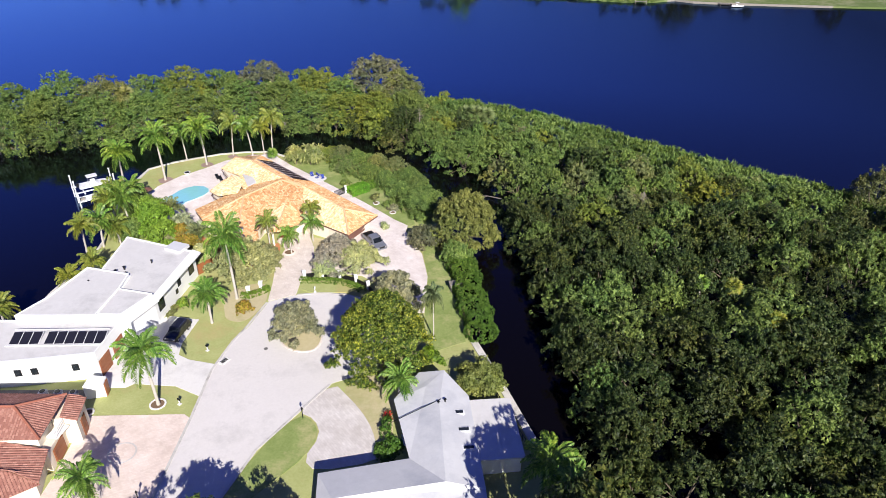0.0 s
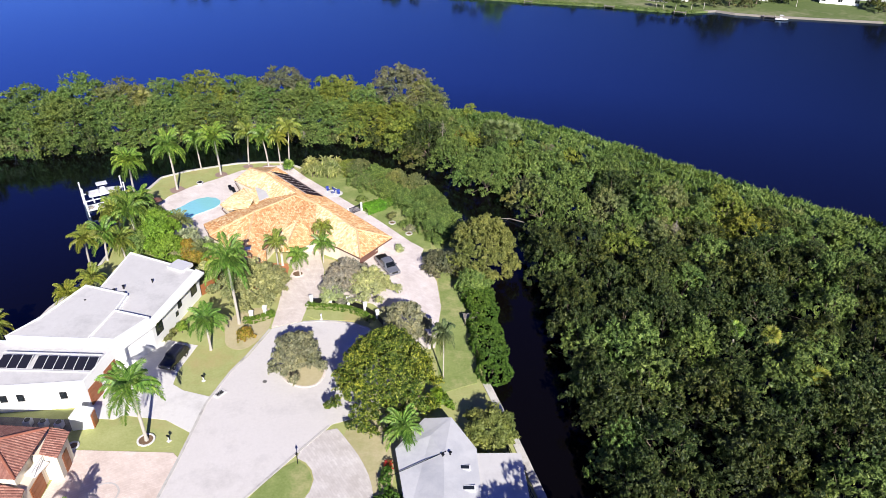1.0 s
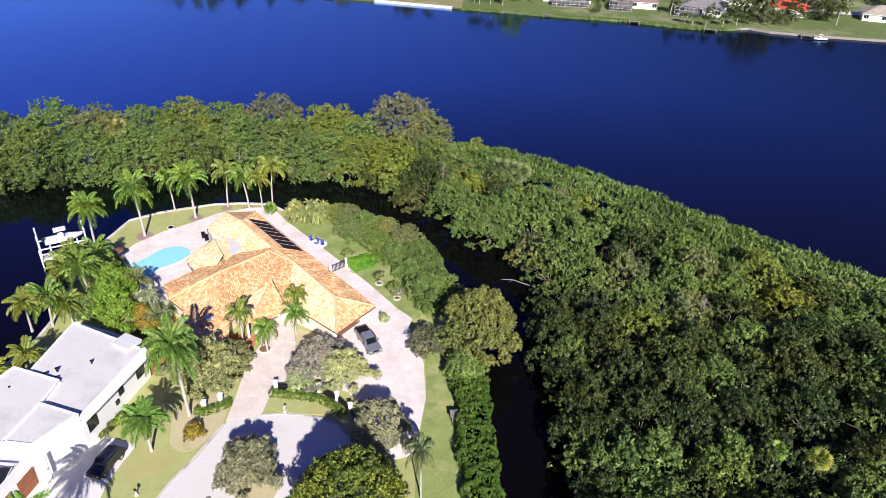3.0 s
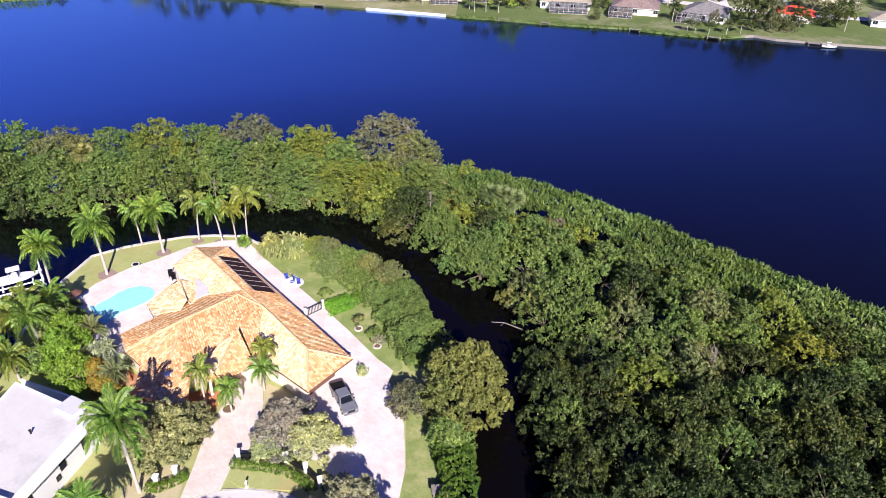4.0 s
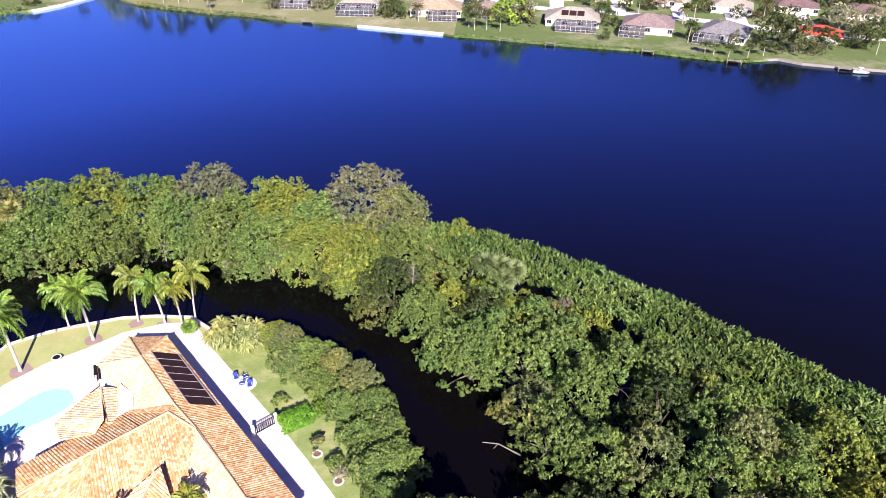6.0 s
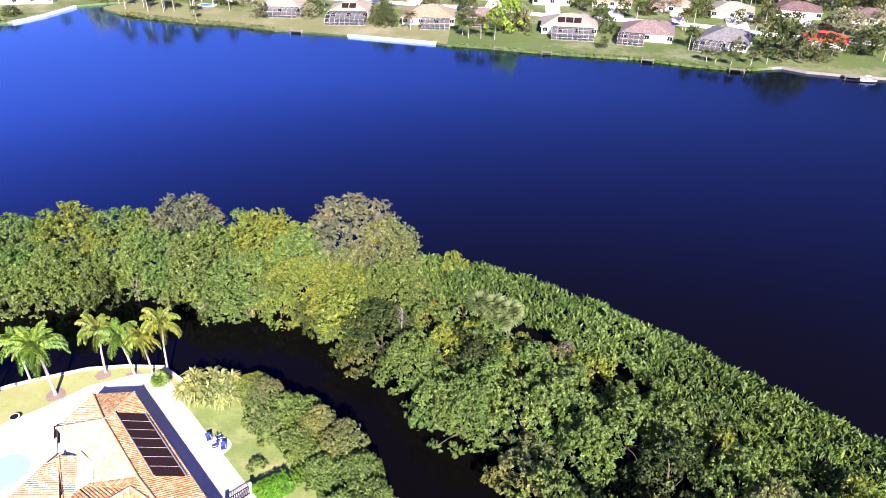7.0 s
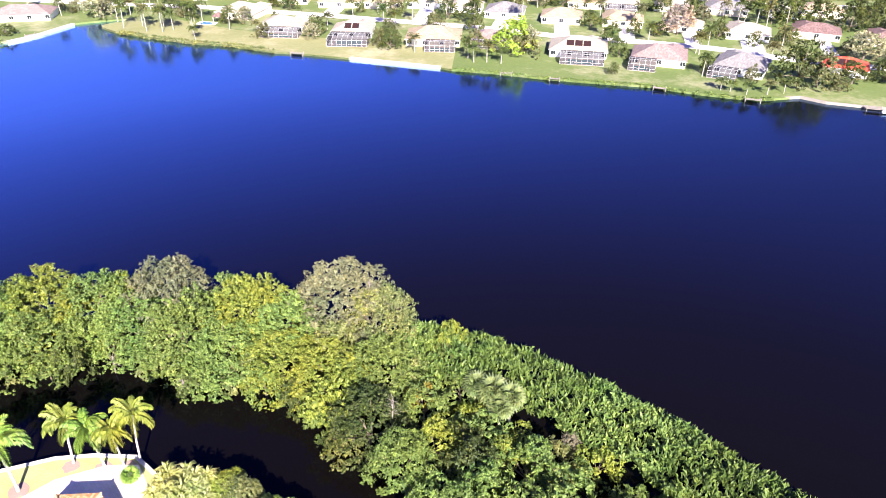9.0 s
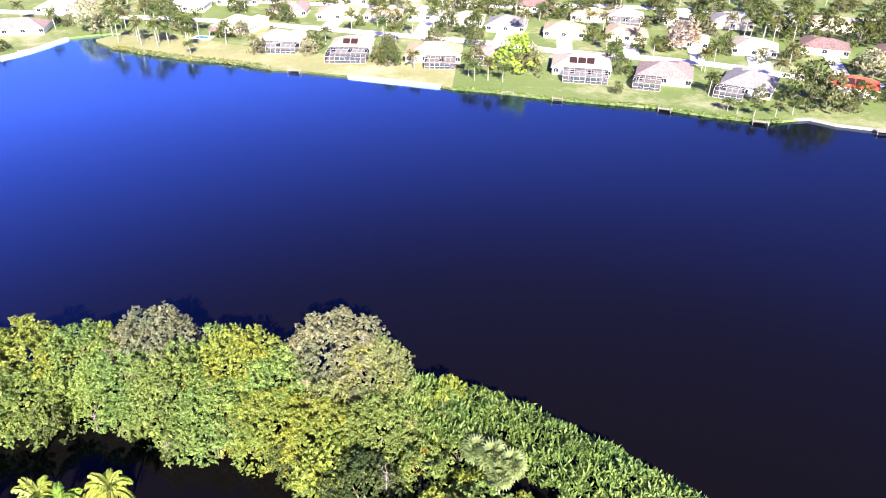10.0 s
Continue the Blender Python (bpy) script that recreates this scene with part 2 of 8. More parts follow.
M_TILE = roof_tile("terracotta_tiles", [(0.50, 0.21, 0.08), (0.63, 0.37, 0.16), (0.71, 0.51, 0.27), (0.77, 0.63, 0.41)])
# the terracotta tones made paler, for chosen roof planes
M_TILE_PALE = roof_tile("pale_orange_tiles", [(0.594, 0.352, 0.165), (0.748, 0.528, 0.286), (0.825, 0.66, 0.407), (0.891, 0.77, 0.55)])
M_TILE_RED = roof_tile("red_clay_tiles", [(0.25, 0.105, 0.078), (0.31, 0.14, 0.105), (0.36, 0.175, 0.13), (0.43, 0.225, 0.175)])
M_RIDGE = surface("ridge_tiles", (0.52, 0.29, 0.14), (0.74, 0.54, 0.33), 0.85, 1.0, 6.0, 0.3)
M_WOODDOOR = surface("stained_wood", (0.20, 0.065, 0.025), (0.32, 0.12, 0.05), 0.5, 0.5, 8.0, 0.1)
M_BROWNDOOR = surface("brown_garage_paint", (0.13, 0.06, 0.045), (0.18, 0.09, 0.07), 0.5, 0.5, 8.0, 0.05)
M_GLASS = plain("dark_window_glass", (0.02, 0.025, 0.03), 0.06, 0.0, 0.8)
M_SOLAR = plain("solar_collector", (0.034, 0.016, 0.016), 0.6, 0.0, 0.2)
M_PV = plain("photovoltaic_glass", (0.018, 0.018, 0.028), 0.35, 0.0, 0.3)
M_REDRIDGE = surface("red_ridge_tiles", (0.22, 0.07, 0.045), (0.36, 0.14, 0.09), 0.85, 1.0, 6.0, 0.3)
M_GRAVEL = surface("dark_gravel", (0.07, 0.065, 0.065), (0.2, 0.19, 0.185), 0.95, 0.8, 7.0, 0.6, spec=0.1)
M_SOLARPIPE = plain("collector_header", (0.35, 0.3, 0.3), 0.5)
M_STEELWHITE = plain("white_painted_metal", (0.78, 0.78, 0.78), 0.35)
M_DARKMETAL = plain("dark_metal", (0.03, 0.03, 0.032), 0.4, 0.6)
M_SCREEN, nt_, p_ = blank("lanai_screen")
p_.inputs["Base Color"].default_value, p_.inputs["Roughness"].default_value = (0.035, 0.032, 0.04, 1), 0.8
ms_, tr_ = nt_.nodes.new("ShaderNodeMixShader"), nt_.nodes.new("ShaderNodeBsdfTransparent")
ms_.inputs[0].default_value = 0.3
nt_.links.new(p_.outputs[0], ms_.inputs[1])
nt_.links.new(tr_.outputs[0], ms_.inputs[2])
nt_.links.new(ms_.outputs[0], nt_.nodes["Material Output"].inputs[0])
M_BARK = surface("bark", (0.10, 0.08, 0.06), (0.22, 0.18, 0.14), 0.95, 1.0, 8.0, 0.6, spec=0.1)
M_GREYBRANCH = surface("bare_branch", (0.19, 0.165, 0.145), (0.32, 0.285, 0.255), 0.9, 1.0, 8.0, 0.3, spec=0.1)
M_PALMTRUNK = surface("palm_trunk", (0.34, 0.31, 0.27), (0.52, 0.48, 0.43), 0.9, 1.0, 6.0, 0.5, spec=0.1)
M_CROWNSHAFT = plain("crownshaft", (0.16, 0.24, 0.06), 0.5)
M_TYRE = plain("tyre_rubber", (0.015, 0.015, 0.015), 0.8)
M_SILVER = plain("silver_car_paint", (0.32, 0.33, 0.36), 0.25, 0.5)
M_BLACKPAINT = plain("black_car_paint", (0.012, 0.013, 0.018), 0.15, 0.0, 0.8)
M_CHROME = plain("bright_trim", (0.6, 0.6, 0.62), 0.2, 0.9)
M_BLUECLOTH = plain("blue_cushion", (0.025, 0.05, 0.28), 0.8)
M_POOLTILE = plain("pool_tile", (0.15, 0.5, 0.6), 0.4)
M_WOODDOCK = surface("weathered_dock", (0.19, 0.17, 0.145), (0.32, 0.29, 0.25), 0.9, 0.6, 5.0, 0.2)

L_MANGROVE = foliage("mangrove_leaves", [(0.0203, 0.03825, 0.01212), (0.03941, 0.06534, 0.01759), (0.07097, 0.09911, 0.02844), (0.1465, 0.1712, 0.05941)])
L_OAK = foliage("canopy_leaves", [(0.07315, 0.1272, 0.0331), (0.1176, 0.1845, 0.04554), (0.1781, 0.2544, 0.0641), (0.2702, 0.3497, 0.1075)], drift=(1.14, 1.07, 0.88))
L_OLIVE = foliage("olive_leaves", [(0.08663, 0.1097, 0.03812), (0.1415, 0.1704, 0.05725), (0.2093, 0.2339, 0.08663), (0.2959, 0.3103, 0.1421)])
L_YELLOW = foliage("yellowing_leaves", [(0.1037, 0.1452, 0.02462), (0.162, 0.21, 0.03499), (0.2359, 0.2851, 0.04925), (0.3305, 0.3629, 0.07776)])
L_GREY = foliage("grey_green_leaves", [(0.165, 0.165, 0.099), (0.242, 0.242, 0.143), (0.319, 0.3135, 0.1925), (0.418, 0.396, 0.275)], drift=(1.08, 1.03, 0.92))
L_LIME = foliage("lime_leaves", [(0.264, 0.308, 0.1169), (0.374, 0.418, 0.1788), (0.484, 0.517, 0.2613), (0.594, 0.605, 0.3713)], drift=(1.08, 1.03, 0.92))
L_CLUSIA = foliage("broad_glossy_leaves", [(0.0216, 0.0456, 0.0108), (0.066, 0.1056, 0.018), (0.162, 0.204, 0.0312), (0.408, 0.432, 0.078)], 0.4)
L_HEDGE = foliage("clipped_hedge_leaves", [(0.06, 0.12, 0.015), (0.1, 0.19, 0.02), (0.15, 0.26, 0.03), (0.2, 0.3, 0.05)])
L_DARKHEDGE = foliage("dark_hedge_leaves", [(0.044, 0.105, 0.0169), (0.07, 0.155, 0.0221), (0.106, 0.21, 0.0299), (0.155, 0.265, 0.0468)])
L_FROND = foliage("palm_leaflets", [(0.066, 0.144, 0.024), (0.126, 0.24, 0.036), (0.204, 0.336, 0.06), (0.324, 0.42, 0.108)], 0.45)
L_FRONDGOLD = foliage("yellow_palm_leaflets", [(0.1268, 0.1755, 0.02925), (0.195, 0.2535, 0.039), (0.273, 0.312, 0.0585), (0.351, 0.351, 0.0975)], 0.45)
L_CROTON = foliage("croton_leaves", [(0.10, 0.12, 0.02), (0.24, 0.21, 0.03), (0.36, 0.29, 0.05), (0.28, 0.13, 0.04)])
L_SILVER = foliage("silver_palm_leaflets", [(0.0918, 0.1331, 0.05508), (0.1377, 0.179, 0.07803), (0.1836, 0.2249, 0.1056), (0.2387, 0.2754, 0.1469)])
L_RED = foliage("red_flowers", [(0.5, 0.02, 0.02), (0.6, 0.04, 0.03), (0.1, 0.15, 0.03), (0.08, 0.12, 0.03)])
L_LIMETREE = foliage("bright_lime_leaves", [(0.17, 0.27, 0.03), (0.24, 0.35, 0.04), (0.32, 0.43, 0.06), (0.40, 0.48, 0.09)], drift=(1.0, 1.0, 1.0))
L_PINKTREE = foliage("pinkish_twigs", [(0.2, 0.15, 0.13), (0.28, 0.22, 0.19), (0.34, 0.27, 0.24), (0.4, 0.33, 0.3)])
L_BOX = foliage("bright_box_leaves", [(0.07, 0.2, 0.015), (0.1, 0.28, 0.02), (0.14, 0.36, 0.03), (0.2, 0.42, 0.05)])
L_DUST = foliage("dusty_olive_leaves", [(0.10, 0.108, 0.06), (0.145, 0.152, 0.085), (0.19, 0.196, 0.112), (0.25, 0.246, 0.15)], drift=(1.1, 1.02, 0.95))
L_BROWN = foliage("brown_green_leaves", [(0.155, 0.138, 0.1), (0.205, 0.185, 0.13), (0.255, 0.235, 0.165), (0.32, 0.29, 0.215)], drift=(1.08, 1.03, 0.92))
L_DUSTY = foliage("pale_olive_leaves", [(0.1726, 0.19, 0.08), (0.2476, 0.262, 0.11), (0.33, 0.342, 0.155), (0.435, 0.432, 0.23)], drift=(1.05, 1.03, 0.92))
L_STRAW = foliage("dusty_yellow_leaves", [(0.13, 0.157, 0.04), (0.19, 0.218, 0.057), (0.262, 0.29, 0.08), (0.35, 0.37, 0.125)], drift=(1.06, 1.03, 0.9))
L_FERN = foliage("fern_fronds", [(0.0605, 0.11, 0.02574), (0.099, 0.165, 0.03718), (0.143, 0.22, 0.05148), (0.209, 0.275, 0.07865)], 0.5, 0.35, drift=(1.16, 1.08, 0.85))
L_TAUPE = foliage("grey_brown_leaves", [(0.2175, 0.1958, 0.1522), (0.2972, 0.2755, 0.2175), (0.377, 0.3553, 0.2828), (0.4785, 0.4495, 0.3625)], drift=(1.05, 1.0, 1.0))
L_FARTREE = foliage("far_tree_leaves", [(0.03, 0.048, 0.015), (0.055, 0.08, 0.022), (0.09, 0.115, 0.034), (0.14, 0.16, 0.055)])
L_FAROLIVE = foliage("far_olive_leaves", [(0.06, 0.07, 0.028), (0.095, 0.105, 0.042), (0.14, 0.145, 0.062), (0.19, 0.185, 0.09)])
L_FARPALM = foliage("far_palm_leaflets", [(0.04, 0.07, 0.018), (0.07, 0.105, 0.027), (0.11, 0.145, 0.042), (0.16, 0.18, 0.07)], 0.45)
L_PALESTRAP = foliage("pale_strap_leaves", [(0.20, 0.24, 0.13), (0.29, 0.33, 0.19), (0.38, 0.41, 0.25), (0.46, 0.48, 0.32)], drift=(1.0, 1.0, 1.0))
L_BRIGHT = foliage("bright_broad_leaves", [(0.10, 0.19, 0.022), (0.16, 0.29, 0.034), (0.22, 0.38, 0.046), (0.30, 0.46, 0.075)], drift=(1.1, 1.05, 0.9))
L_FAN = foliage("fan_palm_leaflets", [(0.075, 0.115, 0.038), (0.115, 0.165, 0.055), (0.165, 0.215, 0.08), (0.23, 0.275, 0.12)], 0.5, drift=(1.0, 1.0, 1.0))
L_STRAP = foliage("strap_leaves", [(0.22, 0.25, 0.07), (0.32, 0.34, 0.11), (0.41, 0.41, 0.16), (0.5, 0.48, 0.24)])


# ---- shape helpers ----
from mathutils.geometry import tessellate_polygon


def link(name, mesh, material, parent=None, label=""):
    ob = new(name, mesh)
    if material and not mesh.materials:
        mesh.materials.append(material)
    if parent:
        ob.parent = parent
    return tagged(ob, label)


def part(name, bm, material, parent, label=""):
    """One mesh object under a thing or a part, from a bmesh."""
    me = bpy.data.meshes.new(name)
    bm.to_mesh(me)
    bm.free()
    return link(name, me, material, parent, label)


def thing(name, label, category, m=None, group="", kind=""):
    ob = new(name)
    ob.empty_display_size = 0.5
    if m:
        ob.matrix_world = m
    return tagged(ob, label, category, group, kind)


def mesh_of(name, verts, faces, uvs=None):
    me = bpy.data.meshes.new(name)
    me.from_pydata(verts, [], faces)
    if uvs:
        layer = me.uv_layers.new(name="UVMap")
        flat = [c for f in uvs for uv in f for c in uv]
        layer.data.foreach_set("uv", flat)
    me.update()
    return me


def area2(poly):
    return sum(a[0] * b[1] - b[0] * a[1] for a, b in zip(poly, poly[1:] + poly[:1]))


def ccw(poly):
    return list(poly) if area2(list(poly)) > 0 else list(reversed(poly))


def inset(poly, d):
    """The outline moved inwards by d."""
    poly = ccw(poly)
    out = []
    for i, p in enumerate(poly):
        a, b = Vector(poly[i - 1][:2]), Vector(poly[(i + 1) % len(poly)][:2])
        p = Vector(p[:2])
        e, f = (p - a).normalized(), (b - p).normalized()
        n1, n2 = Vector((-e.y, e.x)), Vector((-f.y, f.x))
        k = (n1 + n2)
        k = k / max(0.35, k.length_squared) * 2 * 0.5
        out.append(tuple(p + k * d * 2 / max(0.7, 1 + n1.dot(n2)) * (1 + n1.dot(n2)) / 2))
    return out


def smooth(poly, rounds=2, closed=True):
    """Corners cut twice, for outlines that curve."""
    for _ in range(rounds):
        out = []
        n = len(poly)
        for i in range(n if closed else n - 1):
            a, b = poly[i], poly[(i + 1) % n]
            out += [tuple(0.75 * u + 0.25 * v for u, v in zip(a, b)), tuple(0.25 * u + 0.75 * v for u, v in zip(a, b))]
        poly = out if closed else [poly[0], *out, poly[-1]]
    return poly


def slab(poly, z0, z1):
    """A bmesh prism on an outline."""
    bm = bmesh.new()
    poly = ccw(poly)
    lo = [bm.verts.new((p[0], p[1], z0)) for p in poly]
    hi = [bm.verts.new((p[0], p[1], z1)) for p in poly]
    bm.faces.new(hi)
    bm.faces.new(lo[::-1])
    for i in range(len(poly)):
        j = (i + 1) % len(poly)
        bm.faces.new((lo[i], lo[j], hi[j], hi[i]))
    bm.normal_update()
    bmesh.ops.triangulate(bm, faces=[f for f in bm.faces if len(f.verts) > 4])
    return bm


def box(sx, sy, sz, at=(0, 0, 0), turn=0.0, bevel=0.0, bm=None):
    """A box standing on its place; turn in degrees."""
    own = bmesh.new()
    bmesh.ops.create_cube(own, size=1, matrix=pose(at[0], at[1], at[2] + sz / 2, 0, 0, turn) @ Matrix.Diagonal((sx, sy, sz, 1)))
    if bevel:
        bmesh.ops.bevel(own, geom=own.edges[:], offset=bevel, segments=2, affect="EDGES")
    if bm is None:
        return own
    me = bpy.data.meshes.new("tmp")
    own.to_mesh(me)
    own.free()
    bm.from_mesh(me)
    bpy.data.meshes.remove(me)
    return bm


def tube(points, radii, sides=7, bm=None):
    """A tapered round limb along points."""
    bm = bm or bmesh.new()
    rings = []
    for i, p in enumerate(points):
        p = Vector(p)
        d = (Vector(points[min(i + 1, len(points) - 1)]) - Vector(points[max(i - 1, 0)])).normalized()
        x = d.orthogonal().normalized()
        y = d.cross(x)
        rings.append([bm.verts.new(p + (x * math.cos(a) + y * math.sin(a)) * radii[i]) for a in (2 * math.pi * k / sides for k in range(sides))])
    for r, s in zip(rings, rings[1:]):
        best = min(range(sides), key=lambda o: sum((r[k].co - s[(k + o) % sides].co).length for k in range(sides)))
        for k in range(sides):
            j = (k + 1) % sides
            bm.faces.new((r[k], r[j], s[(j + best) % sides], s[(k + best) % sides]))
    bm.faces.new(rings[0][::-1])
    bm.faces.new(rings[-1])
    return bm


def tris_mesh(name, v):
    """A mesh of loose triangles from an array (n, 3, 3)."""
    n = len(v)
    me = bpy.data.meshes.new(name)
    me.vertices.add(n * 3)
    me.vertices.foreach_set("co", v.reshape(-1).astype(np.float32))
    me.loops.add(n * 3)
    me.loops.foreach_set("vertex_index", np.arange(n * 3, dtype=np.int32))
    me.polygons.add(n)
    me.polygons.foreach_set("loop_start", np.arange(0, n * 3, 3, dtype=np.int32))
    me.update(calc_edges=True)
    return me


def shoots_mesh(name, rng, p, n, leaf, per=8):
    """Leaf rosettes at p facing about along n: each a loose cluster of small pointed blades."""
    m = len(p) * per
    n0 = np.repeat(n, per, 0)
    size = np.repeat(leaf * rng.uniform(0.7, 1.3, (len(p), 1)), per, 0)
    off = unit(rng.normal(size=(m, 3)) + 0.5 * n0) * rng.uniform(0.15, 1.0, (m, 1))
    c = np.repeat(p, per, 0) + off * size * 0.42 * per ** 0.4
    nn = unit(0.4 * n0 + 0.95 * off + 0.4 * rng.normal(size=(m, 3)))
    t = unit(np.cross(nn, rng.normal(size=(m, 3))) + 0.5 * off)
    b = np.cross(nn, t)
    L = size * rng.uniform(0.7, 1.25, (m, 1))
    w = L * rng.uniform(0.55, 0.8, (m, 1))
    return tris_mesh(name, np.stack([c - t * L * 0.4 - b * w * 0.5, c - t * L * 0.3 + b * w * 0.5, c + t * L * 0.65], axis=1))


def blades_mesh(name, rng, p, n, high, per=6, wide=0.13):
    """Upright sprays at p: narrow fronds that rise and arch outwards."""
    m = len(p) * per
    base = np.repeat(p, per, 0)
    out = unit(rng.normal(size=(m, 3)) * np.array([1, 1, 0.15]) + 0.4 * np.repeat(n, per, 0))
    L = high * rng.uniform(0.55, 1.3, (m, 1))
    side = unit(np.cross(out, rng.normal(size=(m, 3)))) * L * wide
    rise = np.array([0, 0, 1.0])
    mid = base + (rise * rng.uniform(0.5, 0.8, (m, 1)) + out * 0.25) * L
    tip = base + (rise * rng.uniform(0.65, 1.0, (m, 1)) + out * 0.65) * L
    low = base + out * 0.05
    v = np.concatenate([np.stack([low, mid - side, mid + side], 1), np.stack([mid - side, tip, mid + side], 1)])
    return tris_mesh(name, v)


def unit(a):
    return a / np.maximum(np.linalg.norm(a, axis=-1, keepdims=True), 1e-9)


def lobed(rng, lobes, count, low=-0.6, core=1.0):
    """Points and outward directions over a heap of lobes (centre xyz, radii xyz), buried ones left out."""
    c, r = lobes[:, :3], lobes[:, 3:]
    share = r[:, 0] ** 2
    share[-1] *= core
    k = rng.choice(len(lobes), size=count * 2, p=share / share.sum())
    d = unit(rng.normal(size=(count * 2, 3)))
    d[:, 2] = np.where(d[:, 2] < low, -d[:, 2], d[:, 2])
    p = c[k] + d * r[k] * rng.uniform(0.78, 1.08, (count * 2, 1))
    inside = ((((p[:, None, :] - c[None]) / r[None]) ** 2).sum(-1) < 0.5).sum(1) > 0
    keep = np.flatnonzero(~inside)[:count]
    return p[keep], unit(d[keep] / r[k][keep])


def crown_lobes(rng, radius, height, lift, n, size, flat=1.0, tight=False):
    """Lobes over a dome of that radius and height that starts at lift."""
    a = rng.uniform(0, 2 * math.pi, n)
    u = rng.uniform(0.0, 1.0, n) ** 0.8
    el = np.arcsin(u)
    rad = radius * rng.uniform(0.84 if tight else 0.6, 1.03 if tight else 1.08, n) * (1 + (0.07 if tight else 0.2) * np.sin(2 * a + rng.uniform(0, 6)) + (0.05 if tight else 0.12) * np.sin(5 * a + rng.uniform(0, 6)))
    x, y = np.cos(a) * np.cos(el) * rad, np.sin(a) * np.cos(el) * rad
    z = lift + np.sin(el) * (height - lift) * rng.uniform(0.86 if tight else 0.62, 1.03 if tight else 1.08, n)
    s = size * rng.uniform(0.55, 1.4, n)
    out = np.stack([x, y, z - s * 0.6, s, s, s * 0.8 * flat], 1)
    core = np.array([[0, 0, lift + (height - lift) * 0.32, radius * 0.74, radius * 0.74, (height - lift) * 0.5]])
    return np.concatenate([out, core])


def tree_kind(seed, radius, height, lift, n_lobes, lobe, leaves, leaf, material, bark=None, trunk=0.22, wide=0.55, jitter=0.8, name="tree", label="", category="tree", low=-0.2, tight=False, per=8, fill=0.12, deep=1.7):
    """One tree at the origin: a tapered trunk with limbs, and a crown of leaf sprays. Returns the thing."""
    rng = np.random.default_rng(seed)
    lobes = crown_lobes(rng, radius, height, lift, n_lobes, lobe, 1.0, tight)
    p, n = lobed(rng, lobes, leaves // per, low, 2.2 if tight else 1.0)
    t = thing(name, label, category)
    bm = bmesh.new()
    fork = Vector((rng.normal() * 0.2, rng.normal() * 0.2, lift * 0.7 + 0.3))
    tube([(0, 0, -0.4), (0.05, 0, fork.z * 0.5), fork], [trunk * 1.4, trunk, trunk * 0.8], 8, bm)
    for k in rng.choice(n_lobes, size=min(7, n_lobes), replace=False):
        e = Vector(lobes[k, :3])
        mid = fork.lerp(e, 0.5) + Vector((0, 0, 0.25))
        tube([fork, mid, e], [trunk * 0.55, trunk * 0.35, trunk * 0.1], 5, bm)
    part("trunk", bm, bark or M_BARK, t)
    me = shoots_mesh("crown", rng, p, n, leaf, per)
    if fill:        # larger shaded leaves just below the outer ones close the crown
        k = rng.integers(0, len(p), int(len(p) * per * fill / 4))
        inner = shoots_mesh("inner", rng, p[k] - n[k] * leaf * deep, n[k], leaf * 1.75, 4)
        bm = bmesh.new()
        bm.from_mesh(me)
        bm.from_mesh(inner)
        bm.to_mesh(me)
        bm.free()
        bpy.data.meshes.remove(inner)
    link("crown", me, material, t)
    return t


def placed(x, y, z=0.0, turn=0.0, scale=(1, 1, 1)):
    return pose(x, y, z, 0, 0, turn) @ Matrix.Diagonal((*scale, 1))


def put_copy(src, x, y, z=0.0, turn=0.0, scale=(1, 1, 1), label="", category="", group="", material=None):
    """A copy of a thing, turned and scaled, with its own label or leaf material where given."""
    o = copy_thing(src, pose(x, y, z, 0, 0, turn))
    o.scale = scale
    tagged(o, label, category, group)
    if material:
        for c in o.children:
            if c.name.startswith("crown"):
                c.material_slots[0].link = "OBJECT"
                c.material_slots[0].material = material
    return o


def frond_mesh(rng, length, leaflets=22, leaflet=0.75, droop=0.9, rise=0.7, width=0.1, hang=0.35):
    """One feather palm leaf along +x: an arched midrib with leaflets on both sides."""
    s = np.linspace(0, 1, 9)
    x = length * (s - 0.22 * droop * s ** 3)
    z = length * (rise * s - (rise * 0.55 + droop * 0.62) * s ** 2)
    v, f = [], []
    for i in range(9):
        w = 0.035 * (1.1 - s[i])
        v += [(x[i], -w, z[i]), (x[i], w, z[i])]
    f += [(2 * i, 2 * i + 2, 2 * i + 3, 2 * i + 1) for i in range(8)]
    for q in np.linspace(0.14, 1.0, leaflets):
        px, pz = np.interp(q, s, x), np.interp(q, s, z)
        L = leaflet * math.sin(math.pi * min(0.98, 0.18 + 0.75 * q)) ** 0.6 * rng.uniform(0.85, 1.1)
        for side in (-1, 1):
            lean = 0.35 + 0.5 * q + rng.normal() * 0.1
            dx, dy = L * math.sin(lean), side * L * math.cos(lean)
            h = -L * hang * rng.uniform(0.5, 1.4)
            k = len(v)
            v += [(px - width, 0, pz), (px + dx * 0.5, dy * 0.5, pz + 0.08 * L), (px + dx, dy, pz + h), (px + dx * 0.5 + width * 2.2, dy * 0.5, pz + 0.05 * L)]
            f.append((k, k + 1, k + 2, k + 3))
    return mesh_of("frond", v, f)


